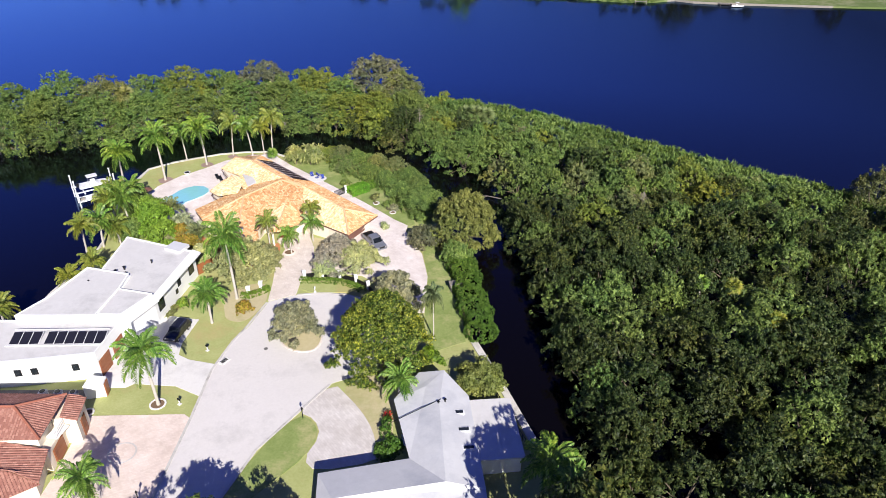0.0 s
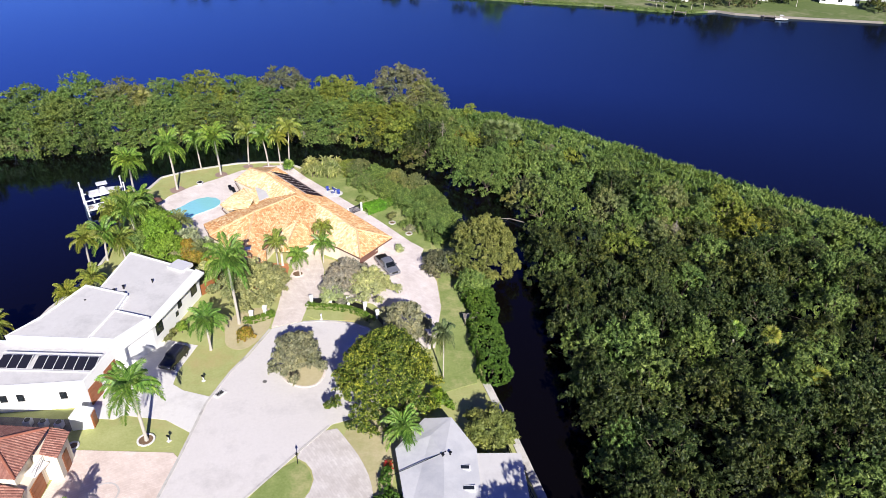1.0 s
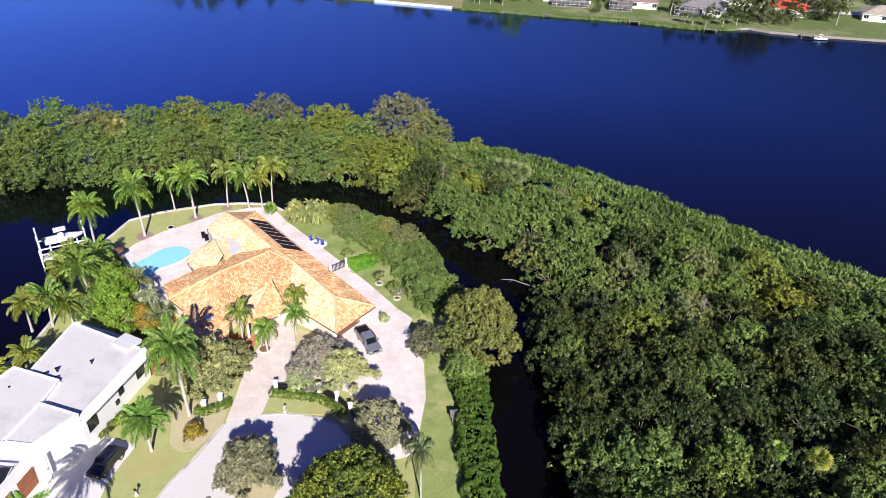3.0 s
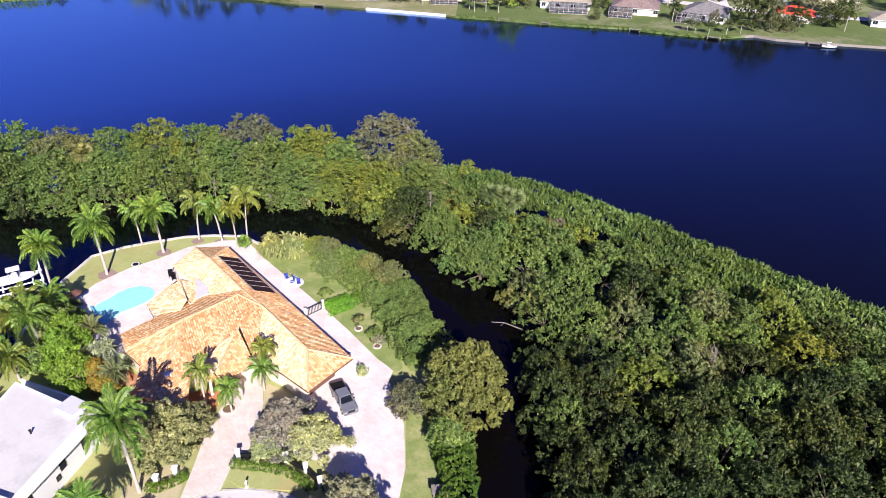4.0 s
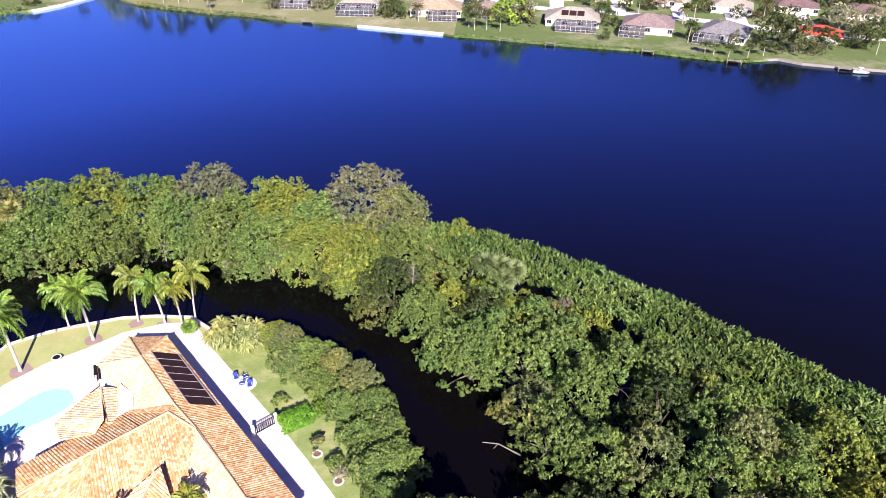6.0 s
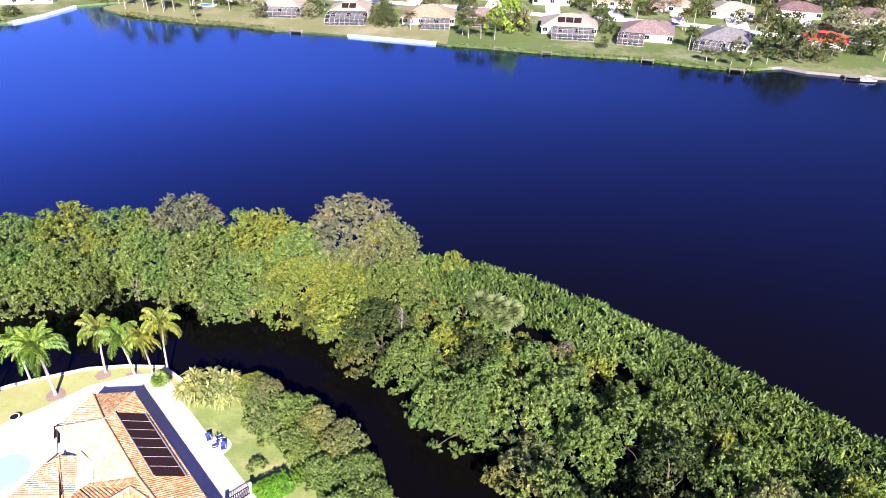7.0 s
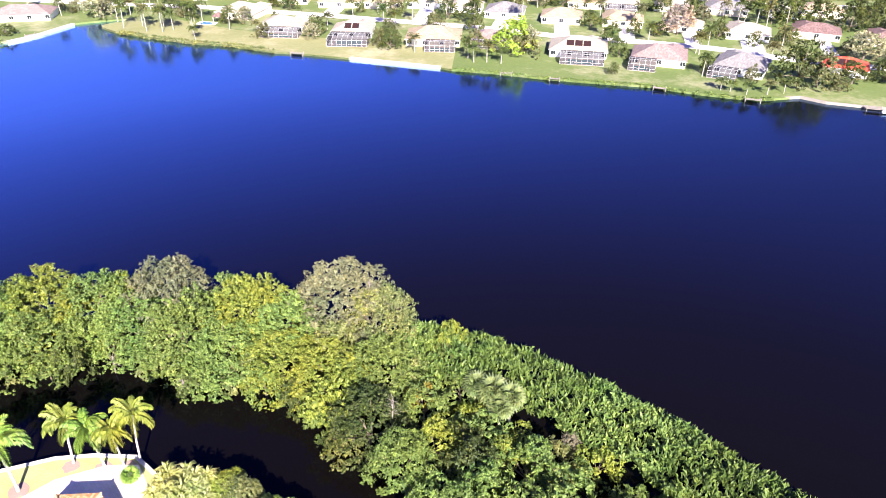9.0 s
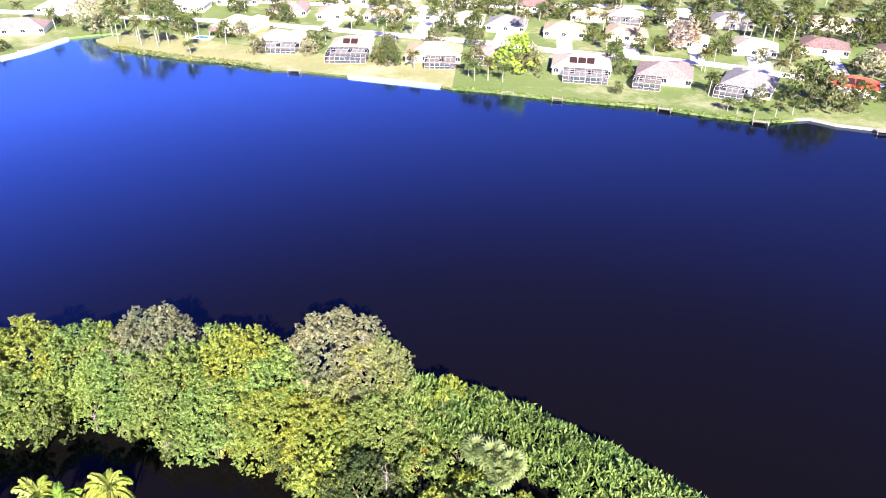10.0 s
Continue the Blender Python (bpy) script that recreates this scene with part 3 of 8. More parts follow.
def palm_kind(seed, height, length, fronds, material, lean=(0, 0), trunk=0.19, leaflets=22, leaflet=0.75, droop=0.9, shaft=True, joined=False, label="", category="palm tree", name="palm_tree", hang=0.35, width=0.1):
    """A feather palm at the origin with its crown leaning off by lean."""
    rng = np.random.default_rng(seed)
    t = thing(name, label, category)
    top = Vector((lean[0], lean[1], height))
    pts = [(0, 0, -0.3), (lean[0] * 0.08, lean[1] * 0.08, height * 0.1), (lean[0] * 0.35, lean[1] * 0.35, height * 0.5), top]
    part("trunk", tube(pts, [trunk * 1.6, trunk * 1.1, trunk * 1.05, trunk * 0.75], 9), M_PALMTRUNK, t)
    if shaft:
        part("crownshaft", tube([top - Vector((0, 0, 0.1)), top + Vector((0, 0, 0.5)), top + Vector((0, 0, 0.9))], [trunk * 0.8, trunk * 0.75, trunk * 0.4], 8), M_CROWNSHAFT, t)
    kinds = [frond_mesh(rng, length, leaflets, leaflet, droop * d, r, width, hang) for d, r in ((0.55, 1.0), (0.95, 0.75), (1.15, 0.35), (1.25, 0.05))]
    crown_v, crown_f = [], []
    for i in range(fronds):
        tier = i / fronds
        me = kinds[min(3, int(tier * 4))]
        up = 38 * (1 - tier) ** 1.5
        m = pose(*(top + Vector((0, 0, 0.75 if shaft else 0.1))), 0, -up + rng.normal() * 6, i * 137.5 + rng.normal() * 12)
        m = m @ Matrix.Scale(rng.uniform(0.85, 1.1), 4)
        if joined:
            k = len(crown_v)
            crown_v += [tuple(m @ v.co) for v in me.vertices]
            crown_f += [tuple(k + q for q in p.vertices) for p in me.polygons]
        else:
            link("frond", me, material, t).matrix_local = m
    if joined:
        link("crown", mesh_of("crown", crown_v, crown_f), material, t)
    return t


def fan_palm_kind(seed, height, leaves, radius, material, label, name="fan_palm", trunk=0.17):
    """A cabbage or fan palm: a ball of pleated fans on a trunk."""
    rng = np.random.default_rng(seed)
    t = thing(name, label, "palm tree")
    part("trunk", tube([(0, 0, -0.3), (0, 0, height * 0.5), (0, 0, height)], [trunk * 1.2, trunk, trunk], 8), M_PALMTRUNK, t)
    v, f = [], []
    seg = 12
    for i in range(seg):
        a0, a1 = (math.pi * 1.5 * (i / seg - 0.5)), (math.pi * 1.5 * ((i + 1) / seg - 0.5))
        am = (a0 + a1) / 2
        k = len(v)
        L = radius * 0.62 * (0.85 + 0.15 * math.cos(am))
        v += [(0, 0, 0), (L * 0.6 * math.cos(a0), L * 0.6 * math.sin(a0), -0.02), (L * math.cos(am), L * math.sin(am), -0.25 * L), (L * 0.6 * math.cos(a1), L * 0.6 * math.sin(a1), 0.05)]
        f.append((k, k + 1, k + 2, k + 3))
    k = len(v)
    v += [(-radius * 0.55, -0.02, 0), (-radius * 0.55, 0.02, 0), (0, 0.02, 0), (0, -0.02, 0)]
    f.append((k, k + 3, k + 2, k + 1))
    me = mesh_of("fan_leaf", v, f)
    for i in range(leaves):
        up = math.degrees(math.asin(1 - 1.5 * (i + 0.5) / leaves))
        m = pose(0, 0, height + 0.1, 0, -up, i * 137.5) @ pose(radius * 0.55, 0, 0, rng.normal() * 15, 0, 0)
        link("fan_leaf", me, material, t).matrix_local = m
    return t


def hedge_mesh(seed, line, wide, high, leaves, leaf, loose=True):
    """Leaf sprays over a clipped or loose bank of foliage along a line."""
    rng = np.random.default_rng(seed)
    leaves = leaves // 8
    pts = np.array(line, float)
    seg = np.linalg.norm(np.diff(pts, axis=0), axis=1)
    s = rng.uniform(0, seg.sum(), leaves)
    k = np.minimum(np.searchsorted(np.cumsum(seg), s), len(seg) - 1)
    f = (s - np.concatenate([[0], np.cumsum(seg)])[k]) / seg[k]
    c = pts[k] + (pts[k + 1] - pts[k]) * f[:, None]
    d = unit(pts[k + 1] - pts[k])
    side = np.stack([-d[:, 1], d[:, 0]], 1)
    a = rng.uniform(-0.15, math.pi + 0.15, leaves)
    ends = np.clip(np.minimum(s, seg.sum() - s) / (wide * 0.4 if loose else 0.05), 0.0, 1.0)
    ph = rng.uniform(0, 6.28, 6)
    bump = 1.0
    if loose:
        bump = 1 + sum(0.085 * np.sin(s * q + a * w_ + h_) for q, w_, h_ in ((0.55, 1.0, ph[0]), (1.13, 2.3, ph[1]), (1.87, -1.7, ph[2]), (2.9, 3.1, ph[3]), (4.3, -2.6, ph[4])))
    shape = np.sqrt(1 - (1 - ends) ** 2) * bump
    u, w = np.cos(a), np.maximum(np.sin(a), 0)
    sq = 1 / np.maximum(np.abs(u), np.abs(w)) ** (0.6 if loose else 0.97)
    p = np.concatenate([c + side * (u * sq * wide * 0.5 * shape)[:, None], (w * sq * high * shape)[:, None] * rng.uniform(0.85 if loose else 0.96, 1.03, (leaves, 1))], 1)
    n = np.concatenate([side * u[:, None], w[:, None]], 1)
    return shoots_mesh("leaves", rng, p, n, leaf * 0.9)


def hedge(name, label, category, line, wide, high, leaves, leaf, material, seed=1, z=0.0, loose=True):
    t = thing(name, label, category)
    link("leaves", hedge_mesh(seed, line, wide, high, leaves, leaf, loose), material, t).location.z = z
    bm = bmesh.new()
    for a, b in zip(line, line[1:]):
        n = max(1, int((Vector(b) - Vector(a)).length / 1.6))
        for i in range(n):
            q = Vector(a).lerp(Vector(b), (i + 0.5) / n)
            tube([(q.x, q.y, z - 0.2), (q.x + 0.1, q.y, z + high * 0.4), (q.x + 0.15, q.y - 0.1, z + high * 0.6)], [0.06, 0.05, 0.02], 5, bm)
    part("stems", bm, M_BARK, t)
    return t


def shrub(name, label, x, y, radius, high, leaves, leaf, material, seed=1, z=0.0, category="shrub"):
    t = tree_kind(seed, radius, high, high * 0.2, 9, radius * 0.45, leaves, leaf, material, trunk=0.05, name=name, label=label, category=category)
    t.matrix_world = pose(x, y, z, 0, 0, seed * 40)
    return t


def roof_face(verts, eave, rib=0.34, rise=0.05, thick=0.12):
    """One tiled roof plane: its sheet with thickness, and raised tile rows running down the slope. eave: the two corner numbers of its lower edge."""
    P = [Vector(v) for v in verts]
    o = P[eave[0]]
    u = (P[eave[1]] - o).normalized()
    n = Vector((0, 0, 0))
    for a, b in zip(P, P[1:] + P[:1]):
        n += a.cross(b)
    n.normalize()
    if n.z < 0:
        n = -n
    w = n.cross(u).normalized()
    q = [((p - o).dot(u), (p - o).dot(w)) for p in P]
    V, F, UV = [], [], []

    def add(pts, uv):
        k = len(V)
        V.extend(tuple(p) for p in pts)
        F.append(tuple(range(k, k + len(pts))))
        UV.append(uv)

    order = list(range(len(P))) if area2(q) > 0 else list(range(len(P)))[::-1]
    add([P[i] for i in order], [(q[i][1], q[i][0]) for i in order])
    for i, j in zip(order, order[1:] + order[:1]):
        add([P[i] - n * thick, P[j] - n * thick, P[j], P[i]], [(q[i][1], q[i][0])] * 4)
    if not rise:
        return mesh_of("roof_plane", V, F, UV)
    lo, hi = min(a for a, b in q), max(a for a, b in q)
    V, F, UV = [], [], []           # one rippled sheet, its rolls running down the slope
    steps = [((k + f) * rib, h) for k in range(int(math.floor(lo / rib)), int(hi / rib) + 1) for f, h in ((0.0, 0.0), (0.3, 0.0), (0.42, rise), (0.78, rise), (0.9, 0.0))]
    steps = [(lo + 0.002, 0.0)] + [s for s in steps if lo + 0.01 < s[0] < hi - 0.01] + [(hi - 0.002, 0.0)]
    tri = [tuple(t) for t in tessellate_polygon([[Vector((a, b, 0)) for a, b in q]])]
    off = [(p - o).dot(n) for p in P]

    def level(s, c):
        best, out = -1e9, 0.0
        for i, j, k in tri:
            (x0, y0), (x1, y1), (x2, y2) = q[i], q[j], q[k]
            d = (y1 - y2) * (x0 - x2) + (x2 - x1) * (y0 - y2)
            if abs(d) < 1e-9:
                continue
            l0 = ((y1 - y2) * (s - x2) + (x2 - x1) * (c - y2)) / d
            l1 = ((y2 - y0) * (s - x2) + (x0 - x2) * (c - y2)) / d
            l2 = 1 - l0 - l1
            if min(l0, l1, l2) > best:
                best, out = min(l0, l1, l2), l0 * off[i] + l1 * off[j] + l2 * off[k]
        return out

    before = None
    for s, h in steps:
        cuts = sorted(a[1] + (b[1] - a[1]) * (s - a[0]) / (b[0] - a[0]) for a, b in zip(q, q[1:] + q[:1]) if (a[0] - s) * (b[0] - s) < 0)
        now = []
        for c in cuts:
            now.append((len(V), c, s))
            g = level(s, c)
            V.append(tuple(o + u * s + w * c + n * (h + g)))
            V.append(tuple(o + u * s + w * c + n * (g - thick)))
        if before and len(before) == len(now):
            for e in range(0, len(now) - 1, 2):
                (a, ca, sa), (b, cb, sb), (c, cc, sc), (d, cd, sd_) = before[e], now[e], now[e + 1], before[e + 1]
                for ids, uv in (((a, b, c, d), ((ca, sa), (cb, sb), (cc, sc), (cd, sd_))), ((a + 1, d + 1, c + 1, b + 1), ((ca, sa), (cd, sd_), (cc, sc), (cb, sb))),
                                ((a + 1, b + 1, b, a), ((ca, sa), (cb, sb), (cb, sb), (ca, sa))), ((d, c, c + 1, d + 1), ((cd, sd_), (cc, sc), (cc, sc), (cd, sd_)))):
                    F.append(ids)
                    UV.append(uv)
        before = now
    return mesh_of("roof_plane", V, F, UV)


def ridge_caps(a, b, material, parent, r=0.16):
    part("ridge_tiles", tube([Vector(a) + Vector((0, 0, 0.03)), Vector(b) + Vector((0, 0, 0.03))], [r, r], 8), material, parent)


def window(parent, at, wide, high, turn, frame_m=None, sill=True):
    """A window in a wall: frame, pane and sill; its front faces -y before the turn."""
    fr = box(wide + 0.16, 0.14, high + 0.16)
    w = part("window", fr, frame_m or M_STEELWHITE, parent)
    w.matrix_local = pose(*at, 0, 0, turn)
    n = max(1, round(wide / 1.0))
    for i in range(n):
        pw = wide / n - 0.06
        part("pane", box(pw, 0.05, high - 0.06, (-wide / 2 + (i + 0.5) * wide / n, -0.07, 0.1)), M_GLASS, w)
    if sill:
        part("sill", box(wide + 0.3, 0.22, 0.06, (0, -0.05, -0.06)), M_CONCRETE, w)
    return w


def door(parent, at, wide, high, turn, material, panels=3, name="door"):
    d = part(name, box(wide, 0.12, high), material, parent)
    d.matrix_local = pose(*at, 0, 0, turn)
    for i in range(panels):
        part("door_panel", box(wide - 0.3, 0.05, high / panels - 0.14, (0, -0.07, i * high / panels + 0.07)), material, d)
    return d


# ---- setting: water, land, road ----
bm = bmesh.new()
bmesh.ops.create_grid(bm, x_segments=1, y_segments=1, size=2500, matrix=pose(0, 300, -1.0))
tagged(part("water", bm, M_WATER, None), "wide dark blue lake and canal water, lightly rippled", "water", kind="structure")

LAND = [(-64, -200), (-64, 60), (-63.2, 90), (-61.5, 100), (-62, 106), (-64.5, 115), (-66.3, 128), (-65.6, 136.3), (-61.6, 139.8), (-58.2, 141.8), (-52.5, 144.7),
        (-47.6, 145.9), (-42, 146.4), (-38.2, 144.0), (-33, 145), (-25, 142), (-17, 138.5), (-10.5, 134), (-6.5, 128), (-4.5, 121), (-2, 114), (0, 108), (1, 100), (1.6, 93),
        (2.6, 86), (3.6, 79.5), (7.2, 70.2), (10.4, 61.3), (15, 48), (24, 20), (40, -30), (60, -200)]
tagged(part("ground", slab(LAND, -2.0, 0.0), M_GRASS, None), "patchy green and straw-coloured lawn on the point of land", "ground", kind="structure")
FAR = [(-600, 260), (-330, 300), (-215, 318), (-190.3, 331.6), (-187.4, 337.1), (-184.8, 343.6), (-181.2, 360.3), (-176, 364.5), (-168, 369), (-160, 371.6), (-160, 369.6), (-166, 364.2), (-168.5, 359.5), (-166.6, 356.5),
       (-155.9, 349.9), (-142.3, 346), (-121.7, 340.6), (-106.2, 339.5), (-96, 336.5), (-86.8, 333.4), (-78.5, 333.2), (-53, 329.2), (-24.7, 323.9), (-20.7, 322.4), (-7.4, 321.3), (9.3, 317.8), (27.2, 315.7),
       (42.8, 314.5), (59, 309.3), (74.8, 306.0), (81.9, 308.2), (89.4, 311.0), (95.9, 307), (108.9, 304.4), (150, 300), (400, 280), (700, 250), (2600, 260), (2600, 2700), (-2600, 2700), (-2600, 260)]
tagged(part("ground_far", slab(FAR, -2.0, -0.3), M_FARLAWN, None), "far lakeshore lawns, green with dry sandy patches", "ground", kind="structure")

FSAND = FAR[13:24] + [(-22, 345), (-60, 352), (-110, 360), (-140, 372), (-162, 366)]
tagged(part("lawn_far_dry", slab(FSAND, -1.9, -0.27), M_DRYLAWN, None), "dry pale sandy lawns along the far shore", "lawn", kind="structure")


def ribbon(line, wide, z0, z1):
    """A strip of that width along a line."""
    left, right = [], []
    for i, p in enumerate(line):
        a, b = Vector(line[max(i - 1, 0)]), Vector(line[min(i + 1, len(line) - 1)])
        d = (b - a).normalized()
        n = Vector((-d.y, d.x)) * wide / 2
        left.append(tuple(Vector(p) + n))
        right.append(tuple(Vector(p) - n))
    bm = bmesh.new()
    for i in range(len(line) - 1):
        q = [(*left[i], z0), (*left[i + 1], z0), (*right[i + 1], z0), (*right[i], z0)]
        lo = [bm.verts.new(v) for v in q]
        hi = [bm.verts.new((v[0], v[1], z1)) for v in q]
        bm.faces.new(hi[::-1])
        bm.faces.new(lo)
        for k in range(4):
            j = (k + 1) % 4
            bm.faces.new((lo[k], lo[j], hi[j], hi[k]))
    bmesh.ops.remove_doubles(bm, verts=bm.verts[:], dist=1e-4)
    bmesh.ops.recalc_face_normals(bm, faces=bm.faces[:])
    return bm


def setting(name, bm, material, label, category):
    return tagged(part(name, bm, material, None), label, category, kind="structure")


setting("seawall_point", ribbon(LAND[5:14], 0.5, -2.0, 0.18), M_SEAWALL, "pale concrete seawall round the point", "seawall")
setting("seawall_west", ribbon(LAND[1:6], 0.5, -2.0, 0.16), M_SEAWALL, "pale concrete seawall along the west bank", "seawall")
setting("seawall_canal", ribbon(LAND[25:30], 1.0, -2.0, 0.2), M_SEAWALL, "pale concrete seawall along the dark canal", "seawall")

ROAD = [(-32.2, -60), (-32.0, 52), (-31.9, 63.2), (-32.1, 72.4), (-31.0, 78.5), (-29.7, 82.2), (-28.2, 88.6), (-24.6, 90.4), (-20.4, 91.0), (-15.4, 90.6), (-11.4, 87.4), (-8.6, 82), (-9.2, 75.6),
        (-12.6, 71.6), (-15.3, 70.2), (-19.0, 64.4), (-22.6, 58.2), (-25.0, 50), (-24.5, -60)]
setting("road", slab(ROAD, -0.1, 0.035), M_ROAD, "pale worn concrete cul-de-sac road", "road")
setting("kerb_west", ribbon([(-32.2, 40), (-32.1, 52), (-32.0, 63.2), (-32.2, 72.4), (-31.1, 78.6), (-29.9, 82.3), (-28.5, 88.3)], 0.3, -0.1, 0.10), M_KERB, "stained concrete kerb", "kerb")
setting("kerb_east", ribbon([(-24.9, 50), (-22.5, 58.2), (-18.9, 64.4), (-15.6, 69.9)], 0.3, -0.1, 0.10), M_KERB, "stained concrete kerb", "kerb")
setting("kerb_north", ribbon(smooth([(-24.2, 90.5), (-20.4, 91.2), (-15.4, 90.8), (-11.4, 87.6), (-8.5, 82)], 1, False), 0.3, -0.1, 0.10), M_KERB, "concrete kerb round the turning circle", "kerb")

BED = smooth([(-24.6, 80.6), (-23.8, 77.8), (-21.0, 76.3), (-18.6, 77.0), (-18.2, 80.5), (-20.5, 82.5), (-23.5, 82.6)], 2)
setting("planting_bed_circle", slab(BED, 0.0, 0.12), M_SAND, "round dry bed in the turning circle", "planting bed")
setting("kerb_ring", ribbon([*BED, BED[0]], 0.22, 0.0, 0.16), M_PINKPAVE, "pink block edging round the bed", "kerb")

VDRIVE = [(-28.4, 88.6), (-28.9, 94), (-29.6, 99), (-29.2, 104.5), (-31.2, 107), (-31.4, 110.8), (-26.0, 111.8), (-25.6, 108.6), (-24.2, 105), (-23.4, 100.5), (-22.3, 98.3), (-24.4, 95.0), (-24.4, 90.6)]
setting("driveway_villa", slab(VDRIVE, -0.05, 0.05), M_PINKPAVE, "pale pink paved entrance drive", "driveway")
COURT = [(-22.2, 98.3), (-20.0, 97.2), (-14.6, 96.2), (-10.4, 92.6), (-9.6, 86.8), (-8.0, 84.6), (-3.9, 86.4), (-3.9, 96.4), (-5.2, 103.4), (-8.6, 111.2), (-8.4, 113.3), (-19.2, 124.4), (-27, 131.6), (-36, 139.7), (-41.0, 145.2),
         (-45.2, 144.5), (-50.5, 141.4), (-53.8, 137.2), (-57.7, 133.2), (-60.7, 128.2), (-61.6, 123), (-59.5, 118.5), (-53.0, 113.0), (-48.0, 111.0), (-44, 112), (-36, 108), (-33, 111), (-26, 112), (-22, 109), (-19, 106.5), (-21, 104)]
setting("court_and_deck", slab(COURT, -0.05, 0.04), M_DECK, "sunlit pale paved court, side path and pool deck", "paving")
HD = [(-45.2, 63.2), (-33.0, 63.9), (-32.1, 63.2), (-32.1, 52), (-32.1, 30), (-45, 30), (-44.6, 54)]
setting("driveway_salmon", slab(HD, -0.05, 0.05), M_SALMON, "salmon brick-paved forecourt", "driveway")
WD = [(-46.5, 68.4), (-42.5, 68.5), (-41.6, 69.3), (-36.0, 69.0), (-32.2, 67.2), (-32.2, 73.6), (-36.0, 74.4), (-37.8, 75.4), (-38.2, 78.0), (-37.6, 83.6), (-42.4, 84.4), (-47, 80)]
setting("driveway_white", slab(WD, -0.05, 0.05), M_CONCRETE, "bright white concrete driveway", "driveway")
CD = smooth([(-15.2, 70.4), (-12.4, 67.2), (-10.6, 64.9), (-9.0, 62), (-8.0, 58.6), (-7.8, 57), (-14.8, 55.2), (-16.6, 57.0), (-15.2, 60.8), (-16.4, 63.6), (-18.9, 64.8)], 1)
setting("driveway_circle", slab(CD, -0.05, 0.05), M_GREYPAVE, "curved grey-pink paver driveway", "driveway")
setting("lawn_wedge", slab(smooth([(-18.6, 64.4), (-16.5, 63.2), (-15.4, 60.9), (-16.6, 57.2), (-18.5, 54.7), (-22.2, 50), (-24.6, 50), (-22.3, 58.2)], 1), -0.05, 0.06), M_GREENLAWN, "small green lawn between road and drive", "lawn")
setting("lawn_side", slab([(-5.0, 103.8), (-3.8, 96.4), (-3.8, 86.2), (-2.4, 77), (2.4, 79.6), (1.4, 87), (0.2, 95), (-1.8, 106), (-4.5, 109)], -0.05, 0.05), M_GREENLAWN, "narrow green side lawn beside the canal bank", "lawn")
setting("lawn_garden", slab(smooth([(-36, 139.8), (-31.0, 137.4), (-27.0, 137.2), (-20.8, 131.6), (-17.2, 129.4), (-13.2, 123.4), (-9.4, 119.4), (-6.8, 114.4), (-8.2, 112.6), (-19.0, 124.0), (-27, 131.4)], 1), -0.05, 0.05), M_GREENLAWN, "green garden lawn beside the pale side path", "lawn")
setting("lawn_palm", slab(smooth([(-45.4, 63.4), (-46.6, 67.4), (-41.4, 68.3), (-36.2, 68.4), (-33.2, 66.9), (-33.2, 64.4)], 1), -0.05, 0.012), M_GRASS, "curved green lawn round a tall palm", "lawn")
# gravel strip whose dark colour also carries the shade along the house wall
setting("side_yard", slab([(-63.6, 61.9), (-46.8, 62.4), (-46.8, 68.0), (-57.4, 67.6), (-63.6, 67.2)], -0.05, 0.03), M_GRAVEL, "narrow gravel side yard, darkened for the shade between two houses", "ground")
setting("lawn_island", slab(smooth([(-24.2, 94.2), (-19.5, 94.8), (-14.6, 93.6), (-14.8, 91.6), (-18.5, 91.3), (-23.6, 91.2)], 1), -0.05, 0.12), M_GRASS, "strip of lawn below the hedge and gate wall", "lawn")
setting("bank_soil", slab([(-36, 139.6), (-31, 137.0), (-27, 136.8), (-20.8, 131.2), (-17.2, 129), (-13.2, 123), (-9.4, 119), (-6, 113.6), (-2.6, 114.4), (-4.9, 121), (-6.9, 127.8), (-10.8, 133.6), (-17.2, 138), (-25.1, 141.4), (-33, 144.4), (-37.6, 143)], -0.02, 0.03), M_GREENLAWN, "grassy bank under the shrubs", "ground")
setting("mulch_villa", slab(smooth([(-30.0, 99), (-33.5, 97.6), (-37.6, 98.5), (-40.5, 101.5), (-47, 105.6), (-49.6, 110.8), (-45, 109), (-37, 104.5), (-31, 106.8), (-29.9, 104.5)], 1), -0.05, 0.06), M_REDMULCH, "red bark mulch bed before the villa", "planting bed")
setting("mulch_garage", slab(smooth([(-22.6, 99.2), (-24.0, 104.6), (-25.5, 108.8), (-22, 107.6), (-18.2, 104.6), (-18.5, 100)], 1), -0.05, 0.07), M_SAND, "dry tan planting bed beside the garage", "planting bed")
setting("mulch_gate", slab(smooth([(-33.6, 83.6), (-30.4, 83.0), (-28.6, 88.4), (-29.0, 91), (-29.6, 93.6), (-32.4, 93.4), (-35.0, 91.4), (-35.4, 88.4), (-34.6, 86.4)], 2), -0.05, 0.025), M_SAND, "dry sandy bed round a tall palm", "planting bed")
setting("bed_h3", slab(smooth([(-14.6, 69.4), (-10.2, 64.6), (-8.6, 60), (-6.4, 59), (-6.6, 66), (-5, 71), (-9, 73)], 1), -0.05, 0.02), M_SAND, "dry straw-coloured lawn under a broad tree", "lawn")


